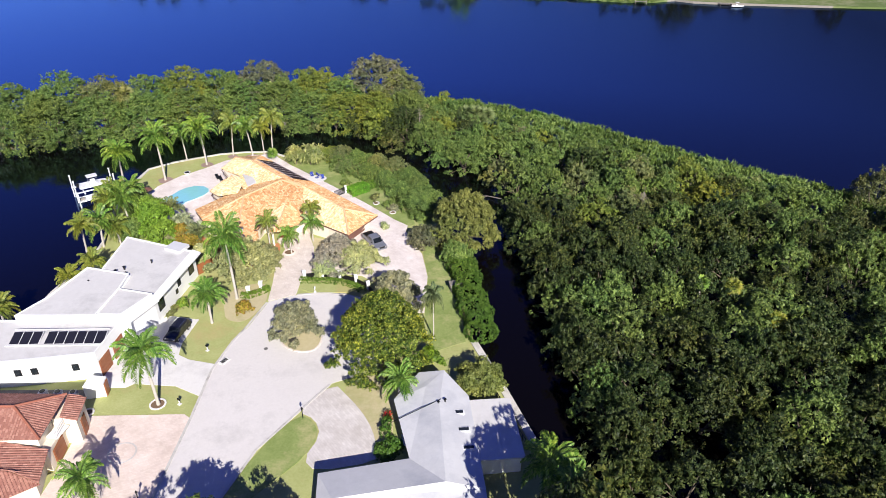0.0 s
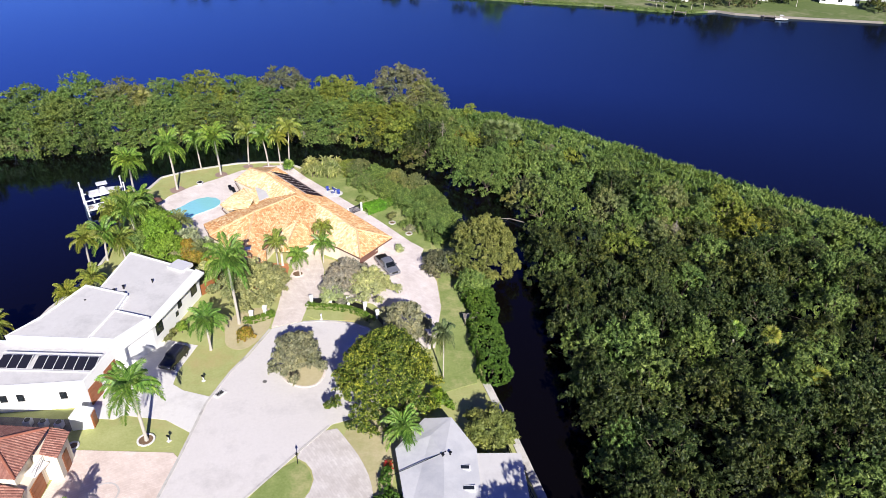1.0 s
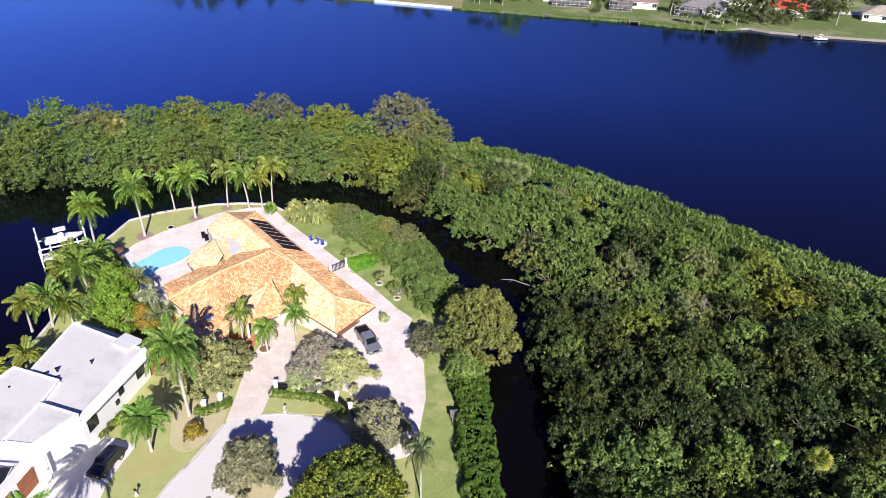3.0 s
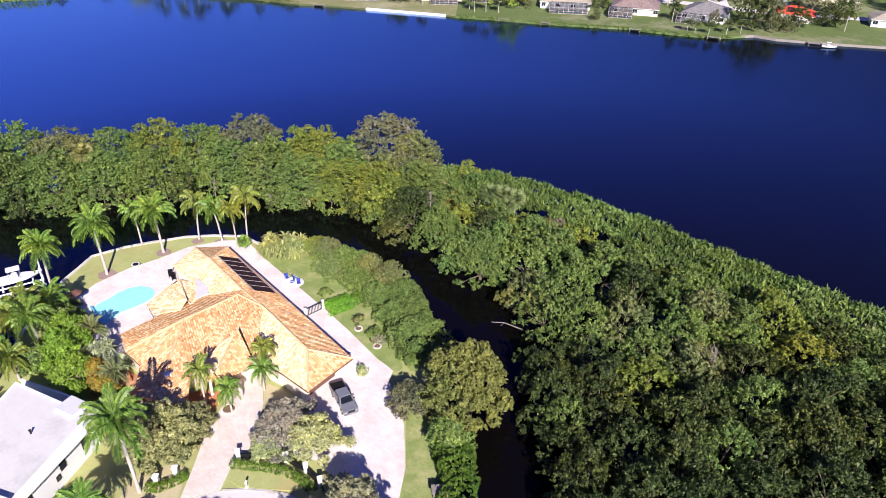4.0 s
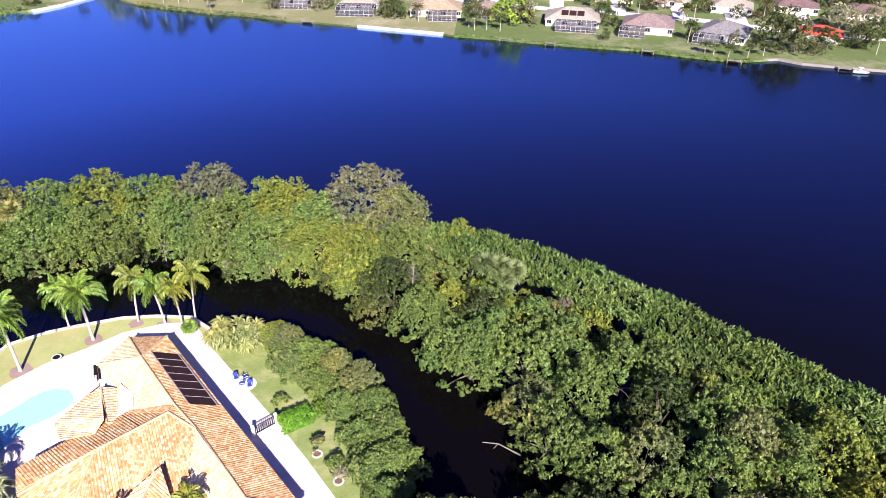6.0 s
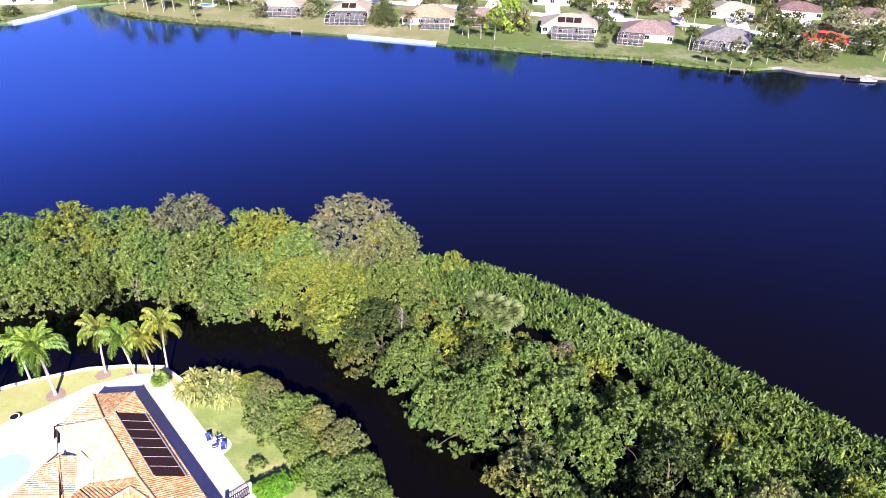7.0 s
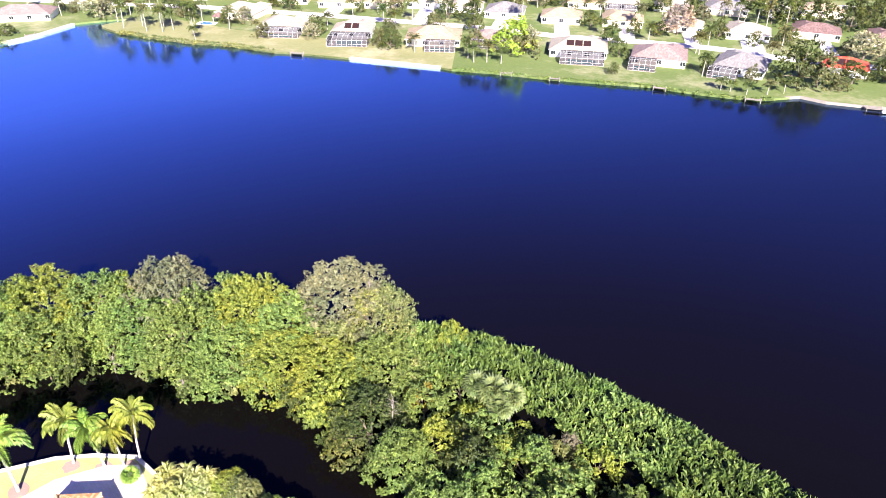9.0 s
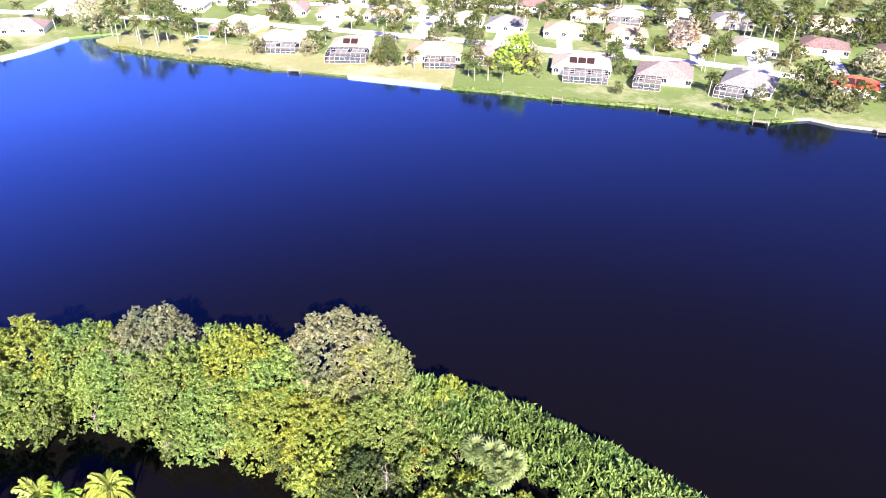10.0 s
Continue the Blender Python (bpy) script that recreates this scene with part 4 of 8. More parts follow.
for i, (x, y, r) in enumerate(((-60.2, 131.3, 1.5), (-54.0, 139.2, 1.3), (-49.7, 143.8, 1.1), (-45.3, 143.9, 1.3), (-42.2, 144.2, 1.5), (-65.0, 125.0, 1.6))):
    setting(f"mulch_point_{i + 1}", slab([(x + r * (1 + 0.12 * math.sin(3 * k + i)) * math.cos(k * 0.45), y + r * (1 + 0.15 * math.sin(2 * k)) * math.sin(k * 0.45)) for k in range(14)], -0.03, 0.018), M_POINTMULCH, "brown mulch round the palms on the point", "planting bed")


def drain(x, y, turn):
    t = thing("drain_grate", "dark steel storm drain grate in a pale kerb", "drain", pose(x, y, 0.05, 0, 0, turn))
    part("frame", box(1.5, 0.9, 0.1), M_CONCRETE, t)
    for i in range(7):
        part("bar", box(0.09, 0.6, 0.04, (-0.45 + i * 0.15, 0, 0.1)), M_DARKMETAL, t)


drain(-31.0, 74.2, 60)
bm = bmesh.new()
bmesh.ops.create_cone(bm, cap_ends=True, segments=20, radius1=0.3, radius2=0.28, depth=0.03, matrix=pose(-25.9, 77.1, 0.05))
tagged(part("manhole_cover", bm, M_GRAVEL, None), "round dark manhole cover in the road", "manhole")

# ---- mangrove island: mud and far strip ----
INNER = [(-140, 133), (-120, 138), (-101, 144), (-90, 148), (-80, 152), (-72, 156.6), (-67, 158.4), (-60, 157.4), (-56.7, 162.3), (-52, 164.8), (-49, 162), (-43, 161.4), (-38, 158.6), (-35.6, 162), (-32.6, 159.8), (-27.6, 158.2), (-21.6, 155.8), (-18, 153),
         (-15.8, 148.8), (-11, 146.4), (-7.8, 142), (-3.6, 139), (-2, 136), (1.2, 134.2), (6, 134.6), (8.4, 125), (11.4, 119), (10.4, 113.4), (11.6, 108), (12.4, 102), (13.2, 95), (14.2, 88), (15, 80), (15.2, 75), (16.4, 70), (17.2, 63), (17.6, 52), (22, 30), (30, 0), (45, -60)]
OUTER = [(200, -60), (170, 42), (131, 90), (109, 106), (85, 122), (71, 131), (55, 142), (45.6, 149.4), (33, 159.8), (20.8, 168.4), (4.6, 176.8), (-6, 178.6), (-13, 180), (-25, 182.5), (-35, 181), (-52, 181), (-69, 178),
         (-93, 171), (-110, 166), (-140, 161)]
ISLE = INNER + OUTER
tagged(part("ground_mangrove", slab(ISLE, -2.0, -1.04), M_MUD, None), "dark wet mud under the mangroves", "ground", kind="structure")

CANAL_EDGE = [(-240, -200), (-240, 118), (-165, 130)] + INNER + [(60, -200)]
tagged(part("water_canal", slab(CANAL_EDGE, -1.6, -0.985), M_CANAL, None), "still brown-black canal water, its sky reflection toned down", "water", kind="structure")


def inside(poly, x, y):
    hit = False
    for (x0, y0), (x1, y1) in zip(poly, poly[1:] + poly[:1]):
        if (y0 > y) != (y1 > y) and x < x0 + (x1 - x0) * (y - y0) / (y1 - y0):
            hit = not hit
    return hit


def edge_gap(poly, x, y):
    p = Vector((x, y))
    best = 1e9
    for a, b in zip(poly, poly[1:] + poly[:1]):
        a, b = Vector(a), Vector(b)
        t = max(0, min(1, (p - a).dot(b - a) / (b - a).length_squared))
        best = min(best, (p - a.lerp(b, t)).length)
    return best


# ---- the villa on the point ----
def windows_along(parent, a, b, z, wide, high, n, out, frame_m=None):
    """n windows in the wall from a to b; out: degrees the front turns to."""
    for i in range(n):
        q = Vector(a).lerp(Vector(b), (i + 0.5) / n)
        window(parent, (q.x, q.y, z), wide, high, out, frame_m)


def facing(a, b):
    """The turn for a front (-y) of a wall that runs from a to b with its outside on the right hand."""
    d = Vector(b) - Vector(a)
    return math.degrees(math.atan2(d.y, d.x))


villa = thing("villa", "sprawling cream villa with weathered orange barrel-tile hip roofs", "house")
EAVES = [(-13.7, 112.0), (-41.6, 138.2), (-46.8, 137.2), (-47.8, 130.6), (-45.6, 127.2), (-46.2, 125.2), (-46.4, 119.3), (-44.0, 116.6), (-47.2, 112.6), (-45.0, 109.4), (-37.2, 103.8), (-34.2, 106.4), (-33.7, 109.4), (-27.0, 110.2), (-22.3, 107.8), (-17.9, 104.8)]
WALLS = inset(EAVES, 0.7)
for k, w in enumerate(WALLS):       # the garage front stands back under a deep eave
    if min((Vector(w) - Vector(EAVES[0])).length, (Vector(w) - Vector(EAVES[-1])).length) < 1.6:
        WALLS[k] = (w[0] - 1.25, w[1] + 0.7)
part("wall", slab(WALLS, -0.1, 2.78), M_CREAM, villa)
z0 = 2.8
E1, E2, E3 = (-41.6, 138.2, z0), (-13.7, 112.0, z0), (-17.9, 104.8, z0)
N1, N2, N3, RJ = (-41.5, 131.2, 4.72), (-46.8, 137.2, z0), (-47.8, 130.6, z0 + 0.3), (-33.1, 123.2, 4.76)
R1, R2, R3, R4 = (-19.5, 110.9, 4.65), (-28.6, 119.6, 4.6), (-33.1, 121.6, 5.0), (-38.6, 114.8, 4.9)
W1, W2, W3, NV = (-37.2, 103.8, z0), (-45.0, 109.4, z0), (-47.2, 112.6, z0), (-40.4, 122.6, z0 + 0.3)
NC = (-42.9, 126.9, z0 + 0.5)
PLANES = [
    ([E2, E1, N1, RJ, R2, R1], (0, 1), M_TILE),
    ([E3, E2, R1], (0, 1), M_TILE),
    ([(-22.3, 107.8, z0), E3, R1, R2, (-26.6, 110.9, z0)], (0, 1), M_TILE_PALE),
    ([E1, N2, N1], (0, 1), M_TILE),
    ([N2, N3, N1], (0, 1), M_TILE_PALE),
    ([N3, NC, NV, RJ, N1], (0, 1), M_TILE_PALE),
    ([R2, RJ, R3], (1, 2), M_TILE),
    ([NV, W3, W2, R4, R3], (0, 1), M_TILE),
    ([W2, W1, R4], (0, 1), M_TILE),
    ([W1, (-34.2, 106.4, z0), (-33.7, 109.4, z0), (-26.6, 110.9, z0), R2, R3, R4], (0, 3), M_TILE),
    ([RJ, NV, R3], (1, 2), M_TILE),
]
for verts, eave, tiles in PLANES:
    link("roof_plane", roof_face(verts, eave), tiles, villa)
for a, b in ((N1, RJ), (RJ, R2), (R2, R1), (R1, E2), (R1, E3), (N1, E1), (N1, N2), (N1, N3), (R3, R4), (R4, W1), (R4, W2), (R2, R3)):
    ridge_caps(a, b, M_RIDGE, villa)
# lower roof along the west wing's front
link("roof_plane", roof_face([(-40.2, 101.9, 2.25), (-32.5, 100.7, 2.25), (-33.8, 105.3, 2.95), (-41.6, 107.2, 2.95)], (0, 1)), M_TILE, villa)
for x, y in ((-39.6, 102.4), (-36.3, 101.9), (-33.0, 101.4)):
    part("porch_column", tube([(x, y, 0), (x, y, 0.3), (x, y, 2.15)], [0.26, 0.18, 0.16], 10), M_CREAM, villa)
part("roof_vent", box(0.9, 0.7, 0.35, (-36.9, 105.4, 2.95), 15, 0.04), M_STEELWHITE, villa, "small white roof vent box")
# cabana wing by the pool
CA, CB = (-44.3, 125.8, 3.9), (-40.2, 119.9, 4.0)
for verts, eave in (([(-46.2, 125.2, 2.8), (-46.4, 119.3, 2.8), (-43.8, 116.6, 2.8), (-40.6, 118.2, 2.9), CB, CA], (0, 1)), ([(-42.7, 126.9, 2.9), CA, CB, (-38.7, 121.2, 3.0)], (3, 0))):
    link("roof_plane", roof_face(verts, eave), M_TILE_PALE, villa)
ridge_caps(CA, CB, M_RIDGE, villa, 0.11)
bm = bmesh.new()
bm.faces.new([bm.verts.new(v) for v in ((-46.0, 125.2, 2.7), (-42.9, 126.7, 2.7), (-44.3, 125.9, 3.75))])
bmesh.ops.solidify(bm, geom=bm.faces[:], thickness=0.1)
part("gable_end", bm, M_CREAM, villa)
part("patio_roof", slab([(-42.4, 127.0), (-39.8, 125.4), (-38.6, 123.2), (-39.8, 121.4)], 3.55, 3.72), M_FLATROOF, villa, "small flat white patio roof")
# entrance gable
PT, PF = (-30.4, 113.6, 4.5), (-30.1, 106.0, 4.3)
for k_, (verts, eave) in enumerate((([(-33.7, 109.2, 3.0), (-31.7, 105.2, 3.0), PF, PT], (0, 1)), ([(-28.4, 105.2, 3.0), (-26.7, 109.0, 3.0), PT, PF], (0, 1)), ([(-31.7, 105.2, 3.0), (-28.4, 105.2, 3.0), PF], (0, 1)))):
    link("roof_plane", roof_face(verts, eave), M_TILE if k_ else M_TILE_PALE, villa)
ridge_caps(PT, PF, M_RIDGE, villa)
for x in (-31.4, -28.7):
    part("porch_column", tube([(x, 105.6, 0), (x, 105.6, 0.3), (x, 105.6, 2.95)], [0.28, 0.2, 0.18], 10), M_CREAM, villa)
# fascia boards
for a, b in zip(EAVES, EAVES[1:] + EAVES[:1]):
    d = Vector(b) - Vector(a)
    f = part("fascia", box(d.length, 0.06, 0.2), M_BROWNDOOR, villa)
    f.matrix_local = pose((a[0] + b[0]) / 2, (a[1] + b[1]) / 2, 2.55, 0, 0, math.degrees(math.atan2(d.y, d.x)))
# garage doors, front door, windows
GA, GB = Vector((-18.9, 106.6)), Vector((-15.8, 112.1))
door(villa, ((GA.x + GB.x) / 2, (GA.y + GB.y) / 2, 0.0), 5.0, 2.4, facing(GA, GB), M_BROWNDOOR, 4, "garage_door")
door(villa, (-30.1, 108.3, 0.0), 1.8, 2.4, 0, M_WOODDOOR, 2)
SA, SB = (-16.5, 113.6), (-40.5, 136.2)
windows_along(villa, SA, SB, 0.9, 1.6, 1.3, 5, facing(SA, SB))
windows_along(villa, (-41.8, 107.6), (-38.2, 105.1), 0.9, 1.5, 1.4, 2, facing((-44, 109), (-37.4, 104.7)))
windows_along(villa, (-26.0, 110.6), (-23.0, 108.9), 0.9, 1.1, 1.3, 1, facing((-26.0, 110.6), (-23.0, 108.9)))

# pool heater collectors on the roof
sol = thing("solar_collector_array", "row of black pool-heating panels on orange tiles", "solar panel")
RA, RB, RD = Vector((-41.1, 132.9, 0)), Vector((-31.7, 123.9, 0)), Vector((-38.2, 134.2, 0))
nrm = (Vector(E2) - Vector(E1)).cross(Vector(N1) - Vector(E1)).normalized()
nrm = nrm if nrm.z > 0 else -nrm


def on_plane(x, y, lift=0.1):
    o = Vector(E1)
    return Vector((x, y, o.z - (nrm.x * (x - o.x) + nrm.y * (y - o.y)) / nrm.z)) + nrm * lift


along, down = (RB - RA), (RD - RA)
COLS = 7
for i in range(COLS):
    f0, f1 = i / COLS + 0.008, (i + 1) / COLS - 0.008
    c = [RA + along * f0 + down * 0.06, RA + along * f1 + down * 0.06, RA + along * f1 + down * 1.0, RA + along * f0 + down * 1.0]
    q = [on_plane(v.x, v.y, 0.16) for v in c]
    bm = bmesh.new()
    hi = [bm.verts.new(v) for v in q]
    lo = [bm.verts.new(v - nrm * 0.07) for v in q]
    bm.faces.new(hi)
    bm.faces.new(lo[::-1])
    for k in range(4):
        bm.faces.new((lo[k], lo[(k + 1) % 4], hi[(k + 1) % 4], hi[k]))
    bmesh.ops.recalc_face_normals(bm, faces=bm.faces[:])
    part("panel", bm, M_SOLAR, sol)
    if i:
        a, b = RA + along * (i / COLS) + down * 0.04, RA + along * (i / COLS) + down * 1.02
        part("divider", tube([on_plane(a.x, a.y, 0.19), on_plane(b.x, b.y, 0.19)], [0.03, 0.03], 5), M_SOLARPIPE, sol)
for k in (0.0, 1.04):
    a, b = RA + down * k, RB + down * k
    part("header_pipe", tube([on_plane(a.x, a.y, 0.18), on_plane(b.x, b.y, 0.18)], [0.07, 0.07], 6), M_SOLARPIPE, sol)

# pool
pool = thing("swimming_pool", "turquoise freeform swimming pool with pale coping", "swimming pool")
POOL = [(-57.4, 121.9), (-53.2, 117.9), (-52.9, 119.6), (-52.6, 121.3), (-51.2, 122.8), (-50.0, 124.4), (-49.5, 126.0), (-49.9, 127.3), (-51.2, 128.4), (-53.1, 128.5), (-54.6, 127.6), (-55.6, 126.2), (-56.2, 124.6), (-57.0, 123.2)]
part("coping", slab(inset(POOL, -0.4), -0.05, 0.09), M_CONCRETE, pool)
part("water_surface", slab(POOL, -0.03, 0.11), M_POOLWATER, pool)
part("tile_edge", ribbon([(-57.7, 121.9), (-53.3, 117.6)], 0.3, 0.0, 0.4), M_POOLTILE, pool)

# ---- white flat-roofed house ----
wh = thing("modern_house", "white stucco house with stepped flat membrane roofs", "house")


def block(poly, h, roof=M_FLATROOF):
    part("wall", slab(poly, -0.1, h), M_WHITE, wh)
    ring = ccw(poly)
    part("parapet", ribbon([*inset(ring, 0.14), inset(ring, 0.14)[0]], 0.28, h - 0.01, h + 0.22), M_WHITE, wh)
    part("roof", slab(inset(ring, 0.27), h, h + 0.1), roof, wh)


BA = [(-54.2, 99.9), (-41.6, 95.6), (-43.2, 82.6), (-48.7, 83.8), (-48.9, 88.0), (-54.0, 89.4)]
BC = [(-48.7, 83.8), (-43.2, 82.6), (-45.6, 77.4), (-49.2, 77.4)]
BB = [(-56.0, 89.6), (-48.9, 88.0), (-48.7, 83.8), (-49.2, 77.4), (-60.5, 77.0), (-58.2, 81.4)]
BD = [(-61.5, 77.0), (-45.9, 77.4), (-46.4, 70.4), (-57.5, 68.2), (-64.0, 67.6), (-63.6, 77)]
block(BA, 4.5)
block(BC, 5.2)
block(BB, 5.0)
block(BD, 4.1)
part("roof_slab", slab([(-40.3, 95.2), (-41.9, 96.0), (-43.4, 82.8), (-42.2, 82.0)], 4.5, 4.78), M_WHITE, wh, "thin white roof overhang")
part("entry_canopy", slab([(-42.2, 82.2), (-45.3, 82.6), (-47.0, 77.0), (-44.4, 76.6)], 4.3, 4.6), M_WHITE, wh, "angled white entry canopy")
part("entry_column", tube([(-44.6, 77.2, 0), (-44.6, 77.2, 2), (-44.6, 77.2, 4.3)], [0.2, 0.18, 0.18], 10), M_WHITE, wh)
part("garden_wall", slab([(-46.6, 66.2), (-44.2, 66.8), (-44.4, 68.2), (-46.6, 68.4)], 0, 2.2), M_WHITE, wh)
fa = facing((-43.2, 82.6), (-41.6, 95.6))
for f, w_, z_, h_ in ((0.86, 1.5, 1.6, 2.0), (0.55, 0.8, 2.0, 1.0), (0.47, 0.5, 1.2, 0.6), (0.12, 1.5, 1.5, 2.0)):
    q = Vector((-43.2, 82.6)).lerp(Vector((-41.6, 95.6)), f)
    window(wh, (q.x, q.y, z_), w_, h_, fa, M_DARKMETAL, False)
fd = facing((-46.4, 70.4), (-45.9, 77.4))
for f in (0.22, 0.72):
    q = Vector((-46.4, 70.4)).lerp(Vector((-45.9, 77.4)), f)
    door(wh, (q.x + 0.02, q.y, 0), 2.6, 2.6, fd, M_WOODDOOR, 4, "garage_door")
door(wh, (-44.25, 67.5, 0), 1.1, 2.0, facing((-44.4, 68.2), (-44.2, 66.8)) + 180, M_WOODDOOR, 1, "gate_door")
fs = facing((-57.5, 68.2), (-46.4, 70.4))
for f in (0.12, 0.3, 0.75):
    q = Vector((-57.5, 68.2)).lerp(Vector((-46.4, 70.4)), f)
    window(wh, (q.x, q.y, 1.7), 0.7, 0.9, fs, M_DARKMETAL, False)
window(wh, (-44.9, 79.6, 0.9), 1.0, 2.2, facing((-45.6, 77.4), (-43.2, 82.6)), M_DARKMETAL, False)
for x, y, r in ((-51.4, 88.9, 0.16), (-50.5, 90.0, 0.14), (-49.6, 88.3, 0.18), (-54.2, 86.0, 0.1), (-47, 92, 0.1)):
    v_ = part("roof_vent", tube([(x, y, 4.5), (x, y, 4.8), (x, y, 5.2)], [r, r, r * 1.5], 8), M_DARKMETAL, wh)
part("roof_hatch", box(3.0, 2.4, 0.5, (-44.6, 96.6, 4.5), -20), M_METALROOF, wh, "grey metal roof hatch")
sp = thing("rooftop_solar_panels", "dark solar panels on a white rack", "solar panel")
for i in range(9):
    x = -58.2 + i * 1.32 + (0.7 if i > 2 else 0)
    pn = part("panel", box(1.2, 2.3, 0.05), M_PV, sp)
    pn.matrix_local = pose(x, 72.9 + (x + 58) * 0.05, 4.35, 12, 0, 5)
    part("frame_bar", box(0.06, 2.5, 0.06, (0.64, 0, 0.0)), M_STEELWHITE, pn)
for y, z in ((71.5, 4.2), (74.3, 4.75)):
    part("rail", box(12.8, 0.14, 0.1, (-52.6, y + 0.3, z), 3), M_STEELWHITE, sp)
ac = thing("air_conditioner_row", "weathered grey air-conditioning units behind the garden wall", "air conditioner")
for i in range(3):
    part("unit", box(0.9, 0.9, 0.9, (-48.4 - i * 2.0, 66.6, 0), 4, 0.04), M_METALROOF, ac)
    part("fan_grille", tube([(-48.4 - i * 2.0, 66.6, 0.9), (-48.4 - i * 2.0, 66.6, 0.95)], [0.35, 0.35], 14), M_DARKMETAL, ac)

# ---- red-tiled house ----
rh = thing("red_tiled_house", "cream stucco house with red clay tile hip roofs", "house")
part("wall", slab([(-64, 60.4), (-46.6, 60.8), (-46.0, 55.2), (-50.0, 54.4), (-64, 54)], -0.1, 4.9), M_CREAM, rh)
H1 = [(-65, 61.4, 5.0), (-45.7, 61.8, 5.0), (-45.2, 54.5, 5.0), (-65, 53.4, 5.0), (-49.6, 58.0, 6.5), (-62, 57.6, 6.5)]
for ids in ((3, 2, 4, 5), (1, 0, 5, 4), (2, 1, 4)):
    link("roof_plane", roof_face([H1[i] for i in ids], (0, 1)), M_TILE_RED, rh)
for a, b in ((4, 5), (4, 2), (4, 1)):
    ridge_caps(H1[a], H1[b], M_REDRIDGE, rh)
part("lower_wall", slab([(-64, 54.4), (-45.6, 54.4), (-44.6, 50.8), (-46.8, 48), (-64, 46)], -0.1, 2.9), M_CREAM, rh)
H2 = [(-50.5, 54.4, 4.3), (-44.8, 54.6, 3.0), (-43.6, 50.2, 3.0), (-46.6, 50.6, 4.2), (-50.5, 50.8, 4.4), (-46.8, 47.4, 3.0)]
link("roof_plane", roof_face([H2[1], H2[0], H2[4], H2[3], H2[2]], (4, 0)), M_TILE_RED, rh)
link("roof_plane", roof_face([H2[2], H2[3], H2[4], H2[5]], (3, 0)), M_TILE_RED, rh)
link("roof_plane", roof_face([(-45.9, 62.3, 4.6), (-43.8, 62.5, 4.0), (-43.1, 58.6, 4.0), (-45.0, 58.4, 4.6)], (1, 2)), M_TILE_RED, rh)
part("entry_wall", slab([(-46.4, 62.0), (-44.2, 62.2), (-43.6, 59.0), (-46.2, 58.6)], -0.1, 4.0), M_CREAM, rh)
door(rh, (-43.9, 60.6, 0), 1.4, 2.6, facing((-43.6, 59.0), (-44.2, 62.2)), M_WOODDOOR, 2)
door(rh, (-44.95, 56.6, 0), 2.6, 2.3, facing((-44.8, 55.2), (-45.1, 58.2)), M_WOODDOOR, 3, "garage_door")
part("garage_wall", slab([(-46.2, 58.6), (-45.2, 58.6), (-44.9, 54.4), (-46.2, 54.4)], -0.1, 2.8), M_CREAM, rh)
balc = part("balcony", box(2.2, 1.4, 0.15, (-45.2, 57.6, 3.0), 80), M_WHITE, rh)
for i in range(9):
    part("baluster", box(0.06, 0.06, 0.8, (-44.75 - 0.02 * i, 56.4 + i * 0.27, 3.15)), M_STEELWHITE, balc)
part("balcony_rail", box(2.5, 0.1, 0.08, (-44.85, 57.5, 3.95), 95), M_STEELWHITE, balc)

# ---- low house with a pale metal roof ----
mh = thing("metal_roofed_house", "low white house with a pale standing-seam metal roof", "house")
part("wall", slab([(-5.9, 64.2), (-3.4, 54.6), (-13.0, 52.2), (-12.2, 44.2), (5.4, 44.2), (3.4, 55), (2.3, 64.8), (-0.6, 69.0), (-3.2, 69.0)], -0.1, 2.7), M_WHITE, mh)


def metal_plane(verts, eave):
    link("roof_plane", roof_face(verts, eave, rise=0.0, thick=0.14), M_METALROOF, mh)


Rm, Rn = (-0.8, 62.8, 3.75), (-0.4, 69.5, 3.3)
metal_plane([(-6.5, 64.4, 2.8), (-3.9, 55.0, 2.8), (0.3, 51.0, 3.8), Rm, (-2.6, 66.4, 3.3)], (0, 1))
metal_plane([(-3.7, 69.6, 2.75), (-6.5, 64.4, 2.8), (-2.6, 66.4, 3.3), Rm, Rn], (0, 1))
metal_plane([(4.6, 51.0, 2.9), (2.8, 65.2, 2.9), Rm, (0.3, 51.0, 3.8)], (0, 1))
metal_plane([(2.8, 65.2, 2.9), (-0.4, 69.6, 2.9), Rn, Rm], (0, 1))
metal_plane([(-3.9, 55.0, 2.8), (-13.8, 52.6, 2.75), (-11.5, 48.4, 3.8), (0.3, 51.0, 3.8)], (0, 1))
metal_plane([(-13.8, 52.6, 2.75), (-12.8, 43.8, 2.75), (-11.5, 48.4, 3.8)], (0, 1))
metal_plane([(5.4, 43.6, 2.75), (4.6, 51.0, 2.9), (0.3, 51.0, 3.8), (-11.5, 48.4, 3.8), (-12.8, 43.8, 2.75)], (4, 0))
part("annex_wall", slab([(3.2, 55.2), (2.5, 64.2), (7.6, 64.8), (8.8, 56)], -0.1, 2.5), M_WHITE, mh)
part("annex_roof", slab([(2.9, 54.8), (2.5, 64.6), (7.9, 65.2), (9.2, 55.6)], 2.6, 2.75), M_FLATROOF, mh, "flat pale annex roof")
sl = Vector((-0.6, 63.7, 3.72)) - Vector((-6.4, 60.4, 2.9))
st = part("roof_seam", box(sl.length, 0.07, 0.05), M_DARKMETAL, mh, "dark flashing across the pale roof")
st.matrix_local = Matrix.Translation((-3.5, 62.05, 3.3)) @ sl.to_track_quat("X", "Z").to_matrix().to_4x4()
